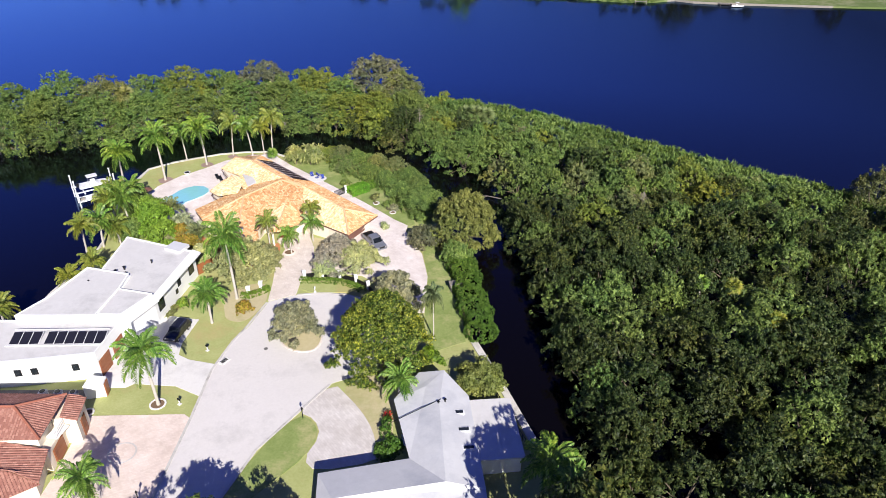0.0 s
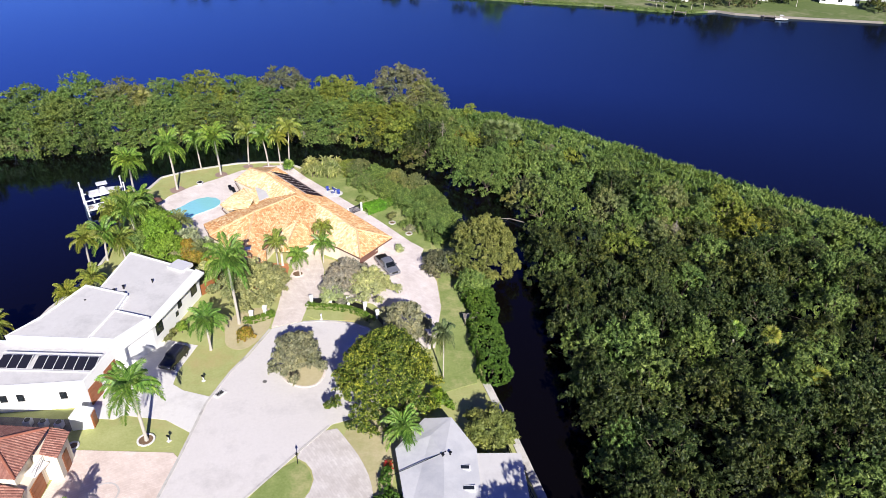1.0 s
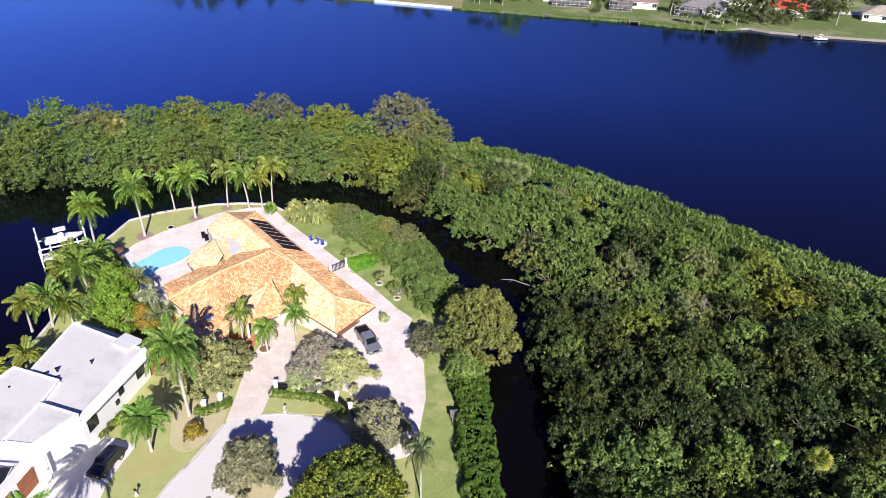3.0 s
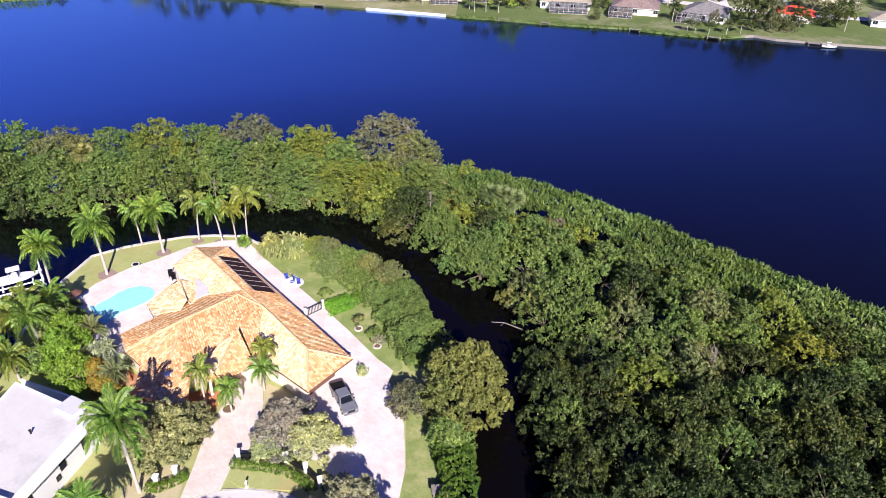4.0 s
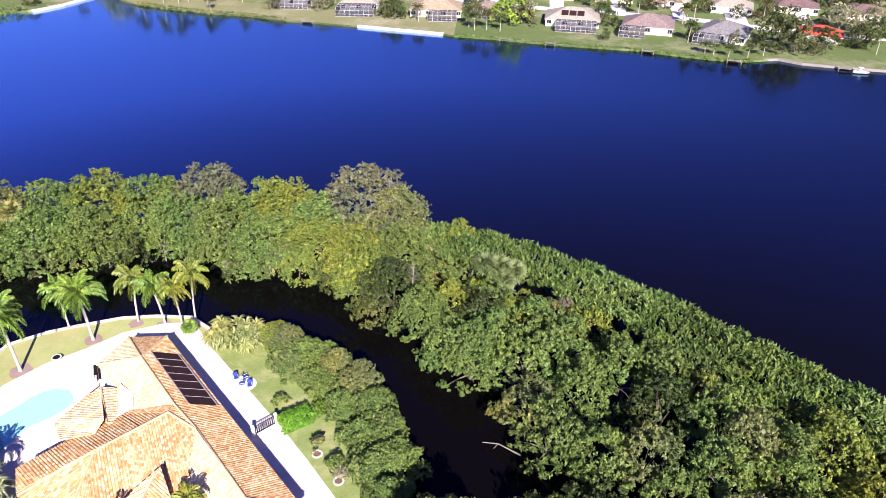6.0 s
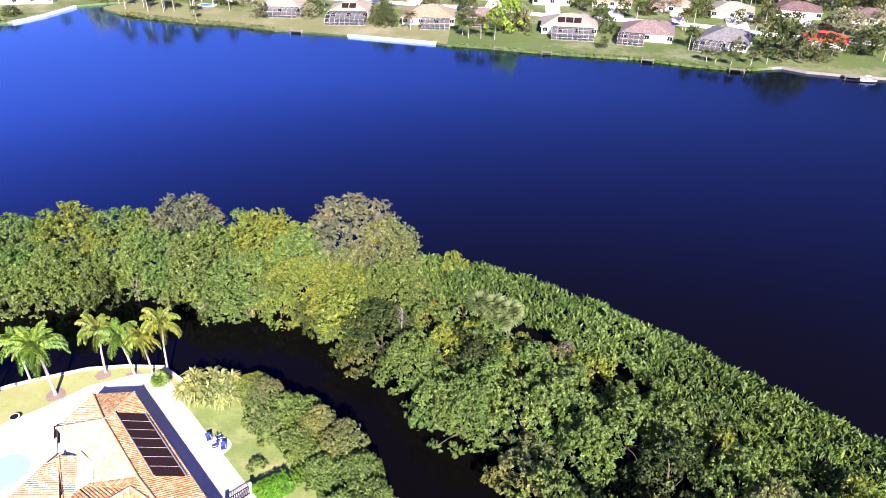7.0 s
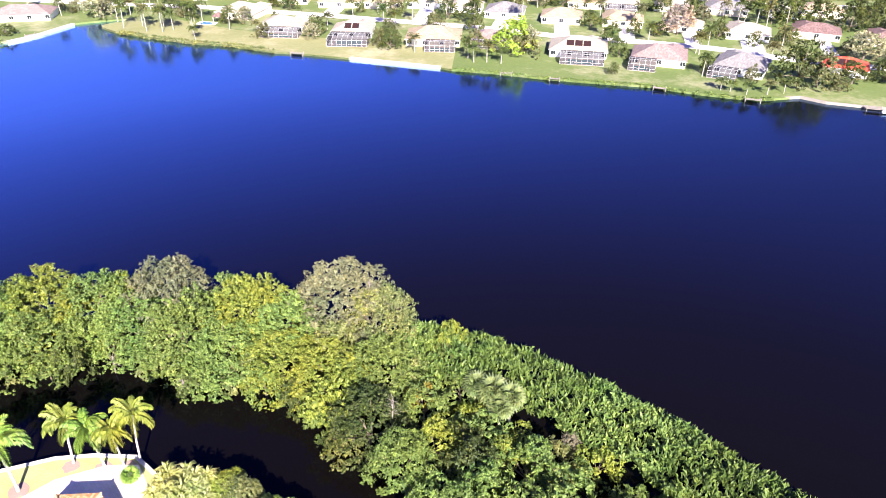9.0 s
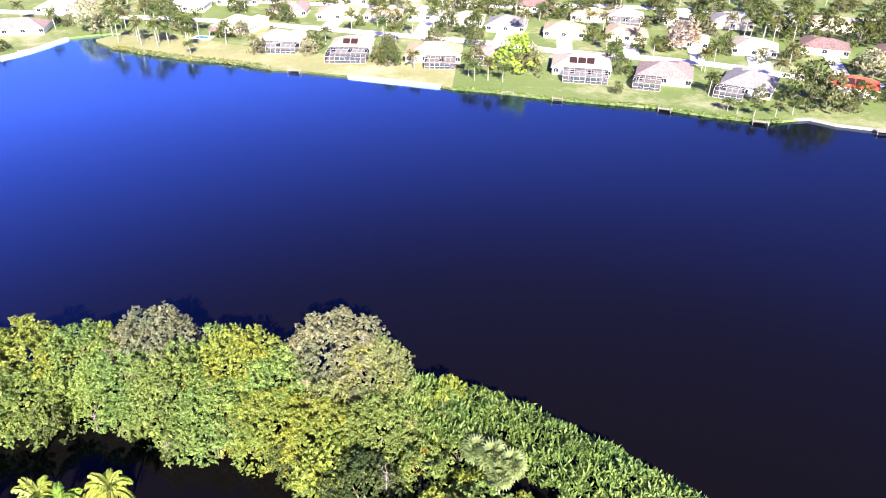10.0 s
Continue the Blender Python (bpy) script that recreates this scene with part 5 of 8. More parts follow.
for x, y in ((1.9, 62.0), (2.6, 59.2), (3.2, 56.4)):
    sk = part("skylight", box(1.5, 0.7, 0.25, (x - 0.4, y, 3.05), 5), M_STEELWHITE, mh)
    part("pane", box(1.2, 0.45, 0.04, (x - 0.4, y, 3.3), 5), M_GLASS, sk)
for x, y in ((-0.9, 63.0), (-0.1, 63.4)):
    part("roof_vent", tube([(x, y, 3.6), (x, y, 3.85), (x, y, 3.98)], [0.1, 0.1, 0.2], 8), M_DARKMETAL, mh)
window(mh, (-4.9, 59.6, 0.9), 1.6, 1.2, facing((-3.4, 54.6), (-5.9, 64.2)) + 180, None)

# ---- far shore houses ----
def far_house(x, y, wide, deep, turn, roof_m, label, wall_m=None, cage=None, panels=None, high=2.7, pitch=0.42, wing=0.0, name="lake_house"):
    """A single-storey hip-roofed house; its lake front faces -y. cage: (offset, width, depth) of a screened pool enclosure."""
    h = thing(name, label, "house", pose(x, y, -0.3, 0, 0, turn), "houses on the far shore")
    part("wall", box(wide - 1.0, deep - 1.0, high), wall_m or M_CREAM, h)
    a, b = wide / 2, deep / 2
    top = high + b * pitch
    r = max(0.5, a - b)
    V = [(-a, -b, high), (a, -b, high), (a, b, high), (-a, b, high), (-r, 0, top), (r, 0, top)]
    for ids in ((0, 1, 5, 4), (2, 3, 4, 5), (1, 2, 5), (3, 0, 4)):
        link("roof_plane", roof_face([V[i] for i in ids], (0, 1), rise=0.0), roof_m, h)
    bm = slab([(-a, -b), (a, -b), (a, b), (-a, b)], high - 0.16, high - 0.002)
    part("soffit", bm, M_WHITE, h)
    if wing:        # a garage wing towards the street, with its own hip
        s, c, ww, far = (1 if wing > 0 else -1), wing * a * 0.5, 3.8, b + 4.6
        part("wing_wall", box(ww * 2 - 1.0, far - 1.0, high - 0.02, (c, far / 2, 0)), wall_m or M_CREAM, h)
        tz = high + ww * pitch
        A, B, C, D, E, F = (c - ww, 0.4, high), (c + ww, 0.4, high), (c + ww, far, high), (c - ww, far, high), (c, 0.4, tz), (c, far - ww, tz)
        for q in ((D, A, E, F), (B, C, F, E), (C, D, F)):
            link("roof_plane", roof_face(q, (0, 1), rise=0.0), roof_m, h)
        door(h, (c, far - 0.5, 0), 4.6, 2.2, 180, M_WHITE, 3, "garage_door")
    for i in range(max(2, int(wide / 5))):
        window(h, (-a + 1.8 + i * (wide - 3.2) / max(1, int(wide / 5) - 1), -b + 0.5, 0.9), 1.7, 1.3, 0, None, False)
        window(h, (-a + 1.8 + i * (wide - 3.2) / max(1, int(wide / 5) - 1), b - 0.5, 0.9), 1.4, 1.2, 180, None, False)
    if panels:
        for i in range(panels):
            t = 0.55
            pn = part("roof_panel", box(2.6, 3.0, 0.06), M_SOLAR, h)
            pn.matrix_local = pose(-panels * 1.5 + 1.5 + i * 3.0, -b * 0.5, (high + top) / 2 + 0.14, math.degrees(math.atan(pitch)), 0, 0)
    if cage:
        off, cw, cd = cage
        c = part("pool_cage_floor", box(cw, cd, 0.12, (off, -b - cd / 2 + 0.4, 0.02)), M_GREYPAVE, h, "pale pool patio")
        y0, y1 = -b + 0.4, -b - cd + 0.4
        n = max(3, round(cw / 1.9))
        ym, x0, x1 = y1 + cd * 0.3, off - cw / 2, off + cw / 2
        prof = [(y1, 0.05), (y1, 2.4), (ym, 3.2), (y0, 2.85)]
        for i in range(n + 1):
            px = x0 + cw * i / n
            part("cage_frame", tube([(px, y, z) for y, z in prof], [0.04] * 4, 4), M_STEELWHITE, c)
        for py, pz in ((y1, 2.4), (y1, 1.0), (ym, 3.2), ((y0 + ym) / 2, 3.02)):
            part("cage_rail", tube([(x0, py, pz), (x1, py, pz)], [0.035, 0.035], 4), M_STEELWHITE, c)
        for k in range(3):
            (ya, za), (yb, zb) = prof[k], prof[k + 1]
            bm = bmesh.new()
            bm.faces.new([bm.verts.new(v) for v in ((x0, ya, za), (x1, ya, za), (x1, yb, zb), (x0, yb, zb))])
            part("screen", bm, M_SCREEN, c, "dark insect screen")
        for px in (x0, x1):
            bm = bmesh.new()
            bm.faces.new([bm.verts.new((px, y, z)) for y, z in [*prof, (y0, 0.05)]])
            part("screen", bm, M_SCREEN, c, "dark insect screen")
        bm = slab([(off - cw * 0.32, y1 + 1.0), (off + cw * 0.32, y1 + 1.0), (off + cw * 0.32, y0 - 1.8), (off - cw * 0.32, y0 - 1.8)], 0.1, 0.18)
        part("pool_water", bm, M_POOLFAR, c)
    return h


M_POOLFAR = plain("shaded_pool_water", (0.10, 0.35, 0.42), 0.1)
M_ROOFTAN = roof_tile("tan_shingles", [(0.272, 0.2, 0.12), (0.32, 0.248, 0.16), (0.36, 0.288, 0.192), (0.4, 0.328, 0.232)], 0.5, 0.9)
M_ROOFPINK = roof_tile("pinkish_shingles", [(0.18, 0.13, 0.12), (0.22, 0.16, 0.145), (0.26, 0.19, 0.175), (0.3, 0.225, 0.205)], 0.5, 0.9)
M_ROOFGREY = roof_tile("grey_shingles", [(0.15, 0.14, 0.14), (0.19, 0.18, 0.18), (0.22, 0.21, 0.205), (0.26, 0.25, 0.24)], 0.5, 0.9)
M_ROOFBROWN = roof_tile("brown_shingles", [(0.12, 0.07, 0.065), (0.16, 0.1, 0.09), (0.19, 0.12, 0.11), (0.23, 0.15, 0.14)], 0.5, 0.9)
M_ROOFRED = roof_tile("red_metal", [(0.5, 0.04, 0.02), (0.6, 0.06, 0.03), (0.64, 0.08, 0.04), (0.7, 0.12, 0.07)], 0.5, 0.9)
M_ROOFPALE = roof_tile("pale_tiles", [(0.288, 0.256, 0.2), (0.336, 0.296, 0.232), (0.368, 0.328, 0.264), (0.4, 0.36, 0.296)], 0.5, 0.9)

far_house(-31.5, 356, 21, 16, 4, M_ROOFTAN, "cream house with a tan roof and screened pool", cage=(3.0, 11, 7.0))
far_house(-9.8, 357, 15, 12, -6, M_ROOFPINK, "low house with a pinkish-tan roof beside a bright tree", cage=(0, 11, 3.2))
far_house(22.5, 349, 21, 16, -3, M_ROOFPALE, "pale-roofed house with dark roof panels and pool cage", M_WHITE, cage=(1.5, 15, 8.0), panels=3, wing=0.9)
far_house(50.5, 343, 19, 16, -10, M_ROOFPINK, "house with a mauve-brown shingle roof and pool enclosure", cage=(-5.0, 9, 7), wing=0.9)
far_house(77.0, 336, 17, 17, -22, M_ROOFGREY, "house with a blue-grey roof and turquoise pool enclosure", M_WHITE, cage=(-4.0, 9, 6), wing=-0.9)
far_house(111.0, 339, 15, 12, -18, M_ROOFRED, "white house with a bright red metal roof", M_WHITE, panels=2)
far_house(-64.0, 361, 16, 14, 5, M_ROOFPALE, "white house with a large white-framed pool cage", M_WHITE, cage=(0, 15, 11), panels=2, wing=0.9)
far_house(-93.0, 364, 18, 13, 3, M_ROOFPALE, "white house with dark panels along its lake side", M_WHITE, cage=(1, 15, 6.5), wing=-0.9)
far_house(-118.0, 384, 18, 16, -8, M_ROOFPALE, "pale house with a small brown-roofed pavilion", M_CREAM, wing=0.9)
far_house(-206.0, 366, 24, 14, 18, M_ROOFPINK, "long low house with a mauve-grey roof", M_WHITE)
far_house(-208.0, 403, 22, 14, 10, M_ROOFPALE, "pale-roofed house half hidden among trees", M_WHITE, wing=-0.9)
far_house(-136.0, 431, 20, 14, 5, M_ROOFPINK, "house with a salmon roof behind palms", M_CREAM, wing=0.9)
far_house(-82.0, 410, 19, 14, 8, M_ROOFTAN, "tan-roofed house beyond the street", M_CREAM, wing=0.9)
far_house(-42.0, 414, 19, 13, 0, M_ROOFPALE, "pale-roofed house beyond the street", M_WHITE, wing=-0.9)
far_house(-7.0, 402, 17, 15, -4, M_ROOFGREY, "house with a grey-mauve metal roof", M_WHITE)
far_house(17.0, 396, 17, 14, -4, M_ROOFTAN, "house with a beige roof beyond the street", M_CREAM)
far_house(42.0, 394, 17, 13, -5, M_ROOFTAN, "beige-roofed house beyond the street", M_CREAM, wing=-0.9)
far_house(44.0, 424, 16, 12, -5, M_ROOFPALE, "house with a large white pool cage behind", M_WHITE, cage=(0, 12, 8))
far_house(66.0, 388, 15, 12, -12, M_ROOFPALE, "cream house behind a leafless tree", M_CREAM, wing=-0.9)
far_house(89.0, 381, 17, 14, -14, M_ROOFPALE, "white house with a white hip roof", M_WHITE, wing=-0.9)
far_house(116.0, 386, 18, 13, -16, M_ROOFBROWN, "house with a maroon shingle roof", M_CREAM, wing=-0.9)
far_house(89.0, 421, 18, 13, -10, M_ROOFGREY, "house with a mauve-grey roof", M_CREAM, wing=-0.9)
far_house(141.0, 378, 17, 13, -16, M_ROOFBROWN, "brown-roofed house half hidden among trees", M_CREAM, wing=-0.9)
far_house(146.0, 335, 16, 13, -16, M_ROOFPALE, "white house half hidden by trees", M_WHITE)
far_house(130.0, 425, 18, 13, -12, M_ROOFTAN, "tan-roofed house half hidden among trees", M_CREAM)
far_house(4.0, 438, 18, 13, -3, M_ROOFBROWN, "brown-roofed house behind a tall hedge", M_CREAM)
far_house(-108.0, 448, 18, 13, 6, M_ROOFPALE, "pale-roofed house on the back street", M_WHITE, wing=0.9)
far_house(-175.0, 452, 20, 14, 6, M_ROOFTAN, "tan-roofed house on the back street", M_CREAM, wing=0.9)
far_house(-60.0, 452, 18, 13, 3, M_ROOFTAN, "tan-roofed house on the back street", M_CREAM, wing=-0.9)
far_house(-62.0, 411, 17, 13, 4, M_ROOFTAN, "tan-roofed house beyond the street", M_CREAM)
far_house(-24.5, 408, 15, 13, -2, M_ROOFPALE, "pale-roofed house beyond the street", M_WHITE)
far_house(-106.0, 413, 18, 13, 6, M_ROOFPINK, "house with a mauve-pink roof beyond the street", M_CREAM, wing=0.9)
far_house(-154.0, 414, 18, 13, 6, M_ROOFPALE, "pale-roofed house half hidden among palms", M_WHITE, wing=0.9)
far_house(-32.0, 446, 17, 13, 0, M_ROOFGREY, "house with a grey roof on the back street", M_CREAM)
far_house(28.0, 424, 16, 12, -4, M_ROOFTAN, "beige-roofed house behind a tall hedge", M_CREAM)
far_house(66.0, 424, 16, 12, -8, M_ROOFPALE, "white house with a pale hip roof", M_WHITE)
far_house(112.0, 420, 16, 12, -12, M_ROOFPALE, "white house half hidden among trees", M_WHITE)
far_house(-84.0, 440, 17, 13, 4, M_ROOFBROWN, "brown-roofed house on the back street", M_CREAM)
pav = thing("garden_pavilion", "small brown hip-roofed pavilion by a pool", "pavilion", pose(-123.5, 372, -0.3, 0, 0, 10))
for i, (x, y) in enumerate(((-2, -2), (2, -2), (2, 2), (-2, 2))):
    part("post", tube([(x, y, 0), (x, y, 2.6)], [0.12, 0.12], 6), M_WHITE, pav)
for i in range(4):
    c = [(-2.6, -2.6, 2.6), (2.6, -2.6, 2.6), (2.6, 2.6, 2.6), (-2.6, 2.6, 2.6)]
    link("roof_plane", roof_face([c[i], c[(i + 1) % 4], (0, 0, 4)], (0, 1), rise=0.0), M_ROOFBROWN, pav)
fp = thing("swimming_pool_far", "small bright blue pool on a pale patio", "swimming pool")
part("coping", slab([(-132, 366), (-123.5, 366.5), (-123.8, 371), (-131.5, 371.5)], -0.35, -0.2), M_CONCRETE, fp)
part("water_surface", slab(smooth([(-130.6, 367), (-125, 367.2), (-125.2, 370.2), (-130.4, 370.6)], 1), -0.3, -0.17), M_POOLWATER, fp)

FSTREET = [(-600, 398), (-140, 396), (-86, 390), (-51, 384.6), (-14, 378.8), (17, 370.4), (48, 367), (68, 363.4), (83, 358.6), (96, 352), (130, 345), (260, 330), (600, 300)]
setting("road_far", ribbon(FSTREET, 6.5, -0.6, -0.25), M_ROAD, "pale concrete residential street across the lake", "road")
setting("road_far_back", ribbon([(-600, 440), (-60, 433), (40, 452), (160, 440), (600, 420)], 6.5, -0.6, -0.25), M_ROAD, "pale back street across the lake", "road")
for i, (x0, y0, x1, y1, w_) in enumerate(((-31, 364, -33, 384, 6), (-9, 363, -10, 379, 5), (22, 357, 25, 371, 7), (52, 351, 57, 367, 6), (80, 345, 87, 358, 7), (-64, 368, -65, 388, 6), (-93, 371, -92, 392, 6),
                                           (-8, 381, -7, 395, 7), (17, 372, 17, 389, 6), (42, 369, 43, 388, 6), (87, 359, 89, 374, 8), (113, 351, 117, 380, 5), (66, 366, 67, 382, 5), (-82, 391, -82, 403, 7), (-42, 385, -42, 408, 6), (-118, 396, -119, 391, 7))):
    setting(f"driveway_far_{i + 1}", ribbon([(x0, y0), (x1, y1)], w_, -0.55, -0.22), M_CONCRETE, "pale concrete driveway across the lake", "driveway")
setting("seawall_far", ribbon([(-58, 330.6), (-53, 329.6), (-24.7, 324.5)], 1.3, -1.6, -0.2), M_CONCRETE, "white concrete seawall and patio on the far shore", "seawall")
setting("seawall_far_east", ribbon([(84.5, 309.6), (89.4, 311.0), (95.9, 307), (108.9, 304.4), (150, 300)], 0.6, -1.6, -0.2), M_WOODDOCK, "grey timber and concrete seawall on the far shore", "seawall")
setting("seawall_far_west", ribbon([(-190.3, 331.6), (-187.4, 337.1), (-184.8, 343.6), (-181.2, 360.3)], 1.0, -1.6, -0.1), M_SEAWALL, "pale seawall beside an inlet", "seawall")


def jetty(x, y, long, wide, turn):
    j = thing("jetty", "small weathered timber jetty at the far shore", "jetty", pose(x, y, -0.9, 0, 0, turn), "jetties")
    for i in range(int(long / 0.5)):
        part("plank", box(0.45, wide, 0.08, (-long / 2 + 0.25 + i * 0.5, 0, 0.75)), M_WOODDOCK, j)
    for sx in (-1, 1):
        for sy in (-1, 1):
            part("post", tube([(sx * long * 0.45, sy * wide * 0.45, -0.8), (sx * long * 0.45, sy * wide * 0.45, 1.3)], [0.12, 0.12], 6), M_WOODDOCK, j)


for a in ((47, 311.5, 6, 2, -12), (74, 304.6, 7, 2, -10), (-78, 331.5, 7, 2, -3), (-2, 319.6, 6, 2, -6), (14, 316.0, 5, 1.6, -5), (108, 301.8, 7, 3, -8), (-187, 340, 6, 2, 60)):
    jetty(a[0], a[1] + 0.8, a[2] * 0.7, a[3] * 0.75, a[4])


# ---- vehicles ----
def wheel(parent, x, y, r=0.38, wide=0.25):
    w = part("tyre", tube([(x, y - wide / 2, r), (x, y + wide / 2, r)], [r, r], 16), M_TYRE, parent)
    part("rim", tube([(x, y - wide / 2 - 0.01, r), (x, y + wide / 2 + 0.01, r)], [r * 0.6, r * 0.6], 12), M_CHROME, w)


def car_body(profile, wide, taper=0.12, waist=0.95):
    """A body from a side profile (x, z), narrowed above the waist."""
    bm = bmesh.new()
    rows = []
    for s in (-1, -0.93, 0.93, 1):
        row = []
        for x, z in profile:
            k = wide / 2 * s
            if z > waist:
                k *= 1 - taper * (z - waist) / 0.75
            zz = z if abs(s) < 1 else z - 0.06 * (z > waist * 0.7)
            row.append(bm.verts.new((x, k, zz)))
        rows.append(row)
    n = len(profile)
    for a, b in zip(rows, rows[1:]):
        for i in range(n):
            j = (i + 1) % n
            bm.faces.new((a[i], a[j], b[j], b[i]))
    bm.faces.new(rows[0])
    bm.faces.new(rows[-1][::-1])
    bmesh.ops.recalc_face_normals(bm, faces=bm.faces[:])
    bmesh.ops.bevel(bm, geom=bm.edges[:], offset=0.03, segments=2, affect="EDGES", clamp_overlap=True)
    return bm


def pickup(m):
    t = thing("pickup_truck", "silver crew-cab pickup truck with a dark bed cover", "truck", m)
    prof = [(2.85, 0.45), (2.9, 0.75), (2.8, 1.05), (1.45, 1.18), (0.75, 1.82), (-0.85, 1.85), (-1.05, 1.2), (-2.85, 1.15), (-2.9, 0.5)]
    part("body", car_body(prof, 2.0, 0.25, 1.18), M_SILVER, t)
    part("bed_cover", box(1.95, 1.72, 0.05, (-1.9, 0, 1.2)), M_DARKMETAL, t, "black bed cover")
    for pts in (((1.44, 1.22), (0.82, 1.80)), ((-0.90, 1.80), (-1.08, 1.26))):
        (xa, za), (xb, zb) = pts
        bm = bmesh.new()
        s = 1 if xa > 0 else -1
        vs = [bm.verts.new((xa + 0.03 * s, -0.8, za)), bm.verts.new((xa + 0.03 * s, 0.8, za)), bm.verts.new((xb + 0.05 * s, 0.68, zb)), bm.verts.new((xb + 0.05 * s, -0.68, zb))]
        bm.faces.new(vs)
        bmesh.ops.solidify(bm, geom=bm.faces[:], thickness=0.02)
        part("windscreen" if s > 0 else "rear_window", bm, M_GLASS, t)
    for s in (-1, 1):
        for x in (0.35, -0.5):
            part("side_window", box(0.75, 0.03, 0.42, (x - 0.1, s * 0.93, 1.28)), M_GLASS, t)
        part("headlight", box(0.1, 0.4, 0.18, (2.82, s * 0.72, 0.82), 0, 0.02), M_CHROME, t)
        part("tail_light", box(0.06, 0.16, 0.4, (-2.89, s * 0.85, 0.7)), M_BROWNDOOR, t)
        part("wing_mirror", box(0.15, 0.22, 0.18, (0.95, s * 1.1, 1.15), 0, 0.03), M_DARKMETAL, t)
        for x in (1.85, -1.75):
            wheel(t, x, s * 0.88, 0.4, 0.27)
    part("grille", box(0.06, 1.0, 0.28, (2.87, 0, 0.72)), M_DARKMETAL, t)
    part("bumper", box(0.14, 1.9, 0.2, (2.9, 0, 0.42), 0, 0.04), M_CHROME, t)
    return t


def suv(m):
    t = thing("suv", "glossy black sport utility car parked on white concrete", "car", m)
    prof = [(2.3, 0.45), (2.35, 0.75), (2.2, 1.0), (1.1, 1.12), (0.35, 1.68), (-1.7, 1.72), (-2.25, 1.1), (-2.35, 0.5)]
    part("body", car_body(prof, 1.9, 0.25, 1.1), M_BLACKPAINT, t)
    for (xa, za), (xb, zb) in (((1.08, 1.16), (0.42, 1.66)), ((-1.78, 1.66), (-2.2, 1.16))):
        bm = bmesh.new()
        s = 1 if xa > 0 else -1
        vs = [bm.verts.new((xa + 0.03 * s, -0.75, za)), bm.verts.new((xa + 0.03 * s, 0.75, za)), bm.verts.new((xb + 0.05 * s, 0.66, zb)), bm.verts.new((xb + 0.05 * s, -0.66, zb))]
        bm.faces.new(vs)
        bmesh.ops.solidify(bm, geom=bm.faces[:], thickness=0.02)
        part("windscreen" if s > 0 else "rear_window", bm, M_GLASS, t)
    for s in (-1, 1):
        for x in (0.1, -0.85):
            part("side_window", box(0.85, 0.03, 0.36, (x, s * 0.88, 1.2)), M_GLASS, t)
        part("roof_rail", box(1.9, 0.05, 0.06, (-0.7, s * 0.62, 1.7)), M_CHROME, t)
        part("headlight", box(0.1, 0.35, 0.14, (2.27, s * 0.7, 0.8), 0, 0.02), M_CHROME, t)
        for x in (1.45, -1.45):
            wheel(t, x, s * 0.84, 0.36, 0.24)
    return t


pickup(pose(-13.7, 106.3, 0.05, 0, 0, -56.3))
suv(pose(-39.4, 79.9, 0.05, 0, 0, -100))


# ---- boat lift and dock ----
def boat_lift(x, y, turn):
    t = thing("boat_lift", "white boat dock with a lift between tall white piles", "boat lift", pose(x, y, -1.0, 0, 0, turn))
    for i in range(16):
        part("plank", box(0.46, 2.6, 0.1, (-3.75 + i * 0.5, -2.4, 1.1)), M_WHITE, t)
    for i in range(8):
        part("plank", box(0.46, 1.3, 0.1, (-1.75 + i * 0.5, 3.0, 1.1)), M_WHITE, t)
    for px, py, h in ((-3.8, -1.0, 4.6), (3.6, -1.0, 4.2), (-3.8, 2.3, 4.6), (3.6, 2.3, 4.2), (-3.9, -3.8, 3.2), (0, -3.8, 2.6), (3.9, -3.8, 2.6)):
        p = part("mooring_post", tube([(px, py, -1.0), (px, py, h)], [0.12, 0.12], 8), M_STEELWHITE, t)
        part("post_cap", tube([(px, py, h), (px, py, h + 0.25)], [0.2, 0.02], 8), M_STEELWHITE, p)
    for py in (-1.0, 2.3):
        part("lift_beam", box(7.8, 0.16, 0.2, (-0.1, py, 1.9)), M_STEELWHITE, t)
    for px in (-2.2, 2.2):
        part("cradle_beam", box(0.25, 3.2, 0.25, (px, 0.65, 1.4)), M_STEELWHITE, t)
    for px in (-3.2, -1.0, 1.2, 3.2):
        part("bench", box(0.9, 0.5, 0.45, (px, -2.8, 1.2), 0, 0.04), M_WOODDOCK, t)
    return t


boat_lift(-72.2, 125.6, 38)
boat = thing("motor_boat", "small white motor boat on the lift cradle", "boat", pose(-72.4, 126.2, 0.7, 0, 0, 38))
bm = bmesh.new()
SECT = [(-3.0, 1.1, 0.25), (-1.0, 1.15, 0.2), (1.2, 1.0, 0.25), (2.5, 0.5, 0.45), (3.1, 0.05, 0.75)]
rings = [[bm.verts.new(v) for v in ((x, 0, k), (x, w, k + 0.45), (x, w * 1.05, 1.1), (x, -w * 1.05, 1.1), (x, -w, k + 0.45))] for x, w, k in SECT]
for a, b in zip(rings, rings[1:]):
    for i in range(5):
        bm.faces.new((a[i], a[(i + 1) % 5], b[(i + 1) % 5], b[i]))
bm.faces.new(rings[0][::-1])
bm.faces.new(rings[-1])
bmesh.ops.recalc_face_normals(bm, faces=bm.faces[:])
part("hull", bm, M_STEELWHITE, boat)
part("console", box(0.9, 0.9, 0.7, (-0.3, 0, 1.1), 0, 0.08), M_WHITE, boat)
part("canopy_top", box(2.0, 1.7, 0.08, (-0.3, 0, 2.6), 0, 0.03), M_STEELWHITE, boat)
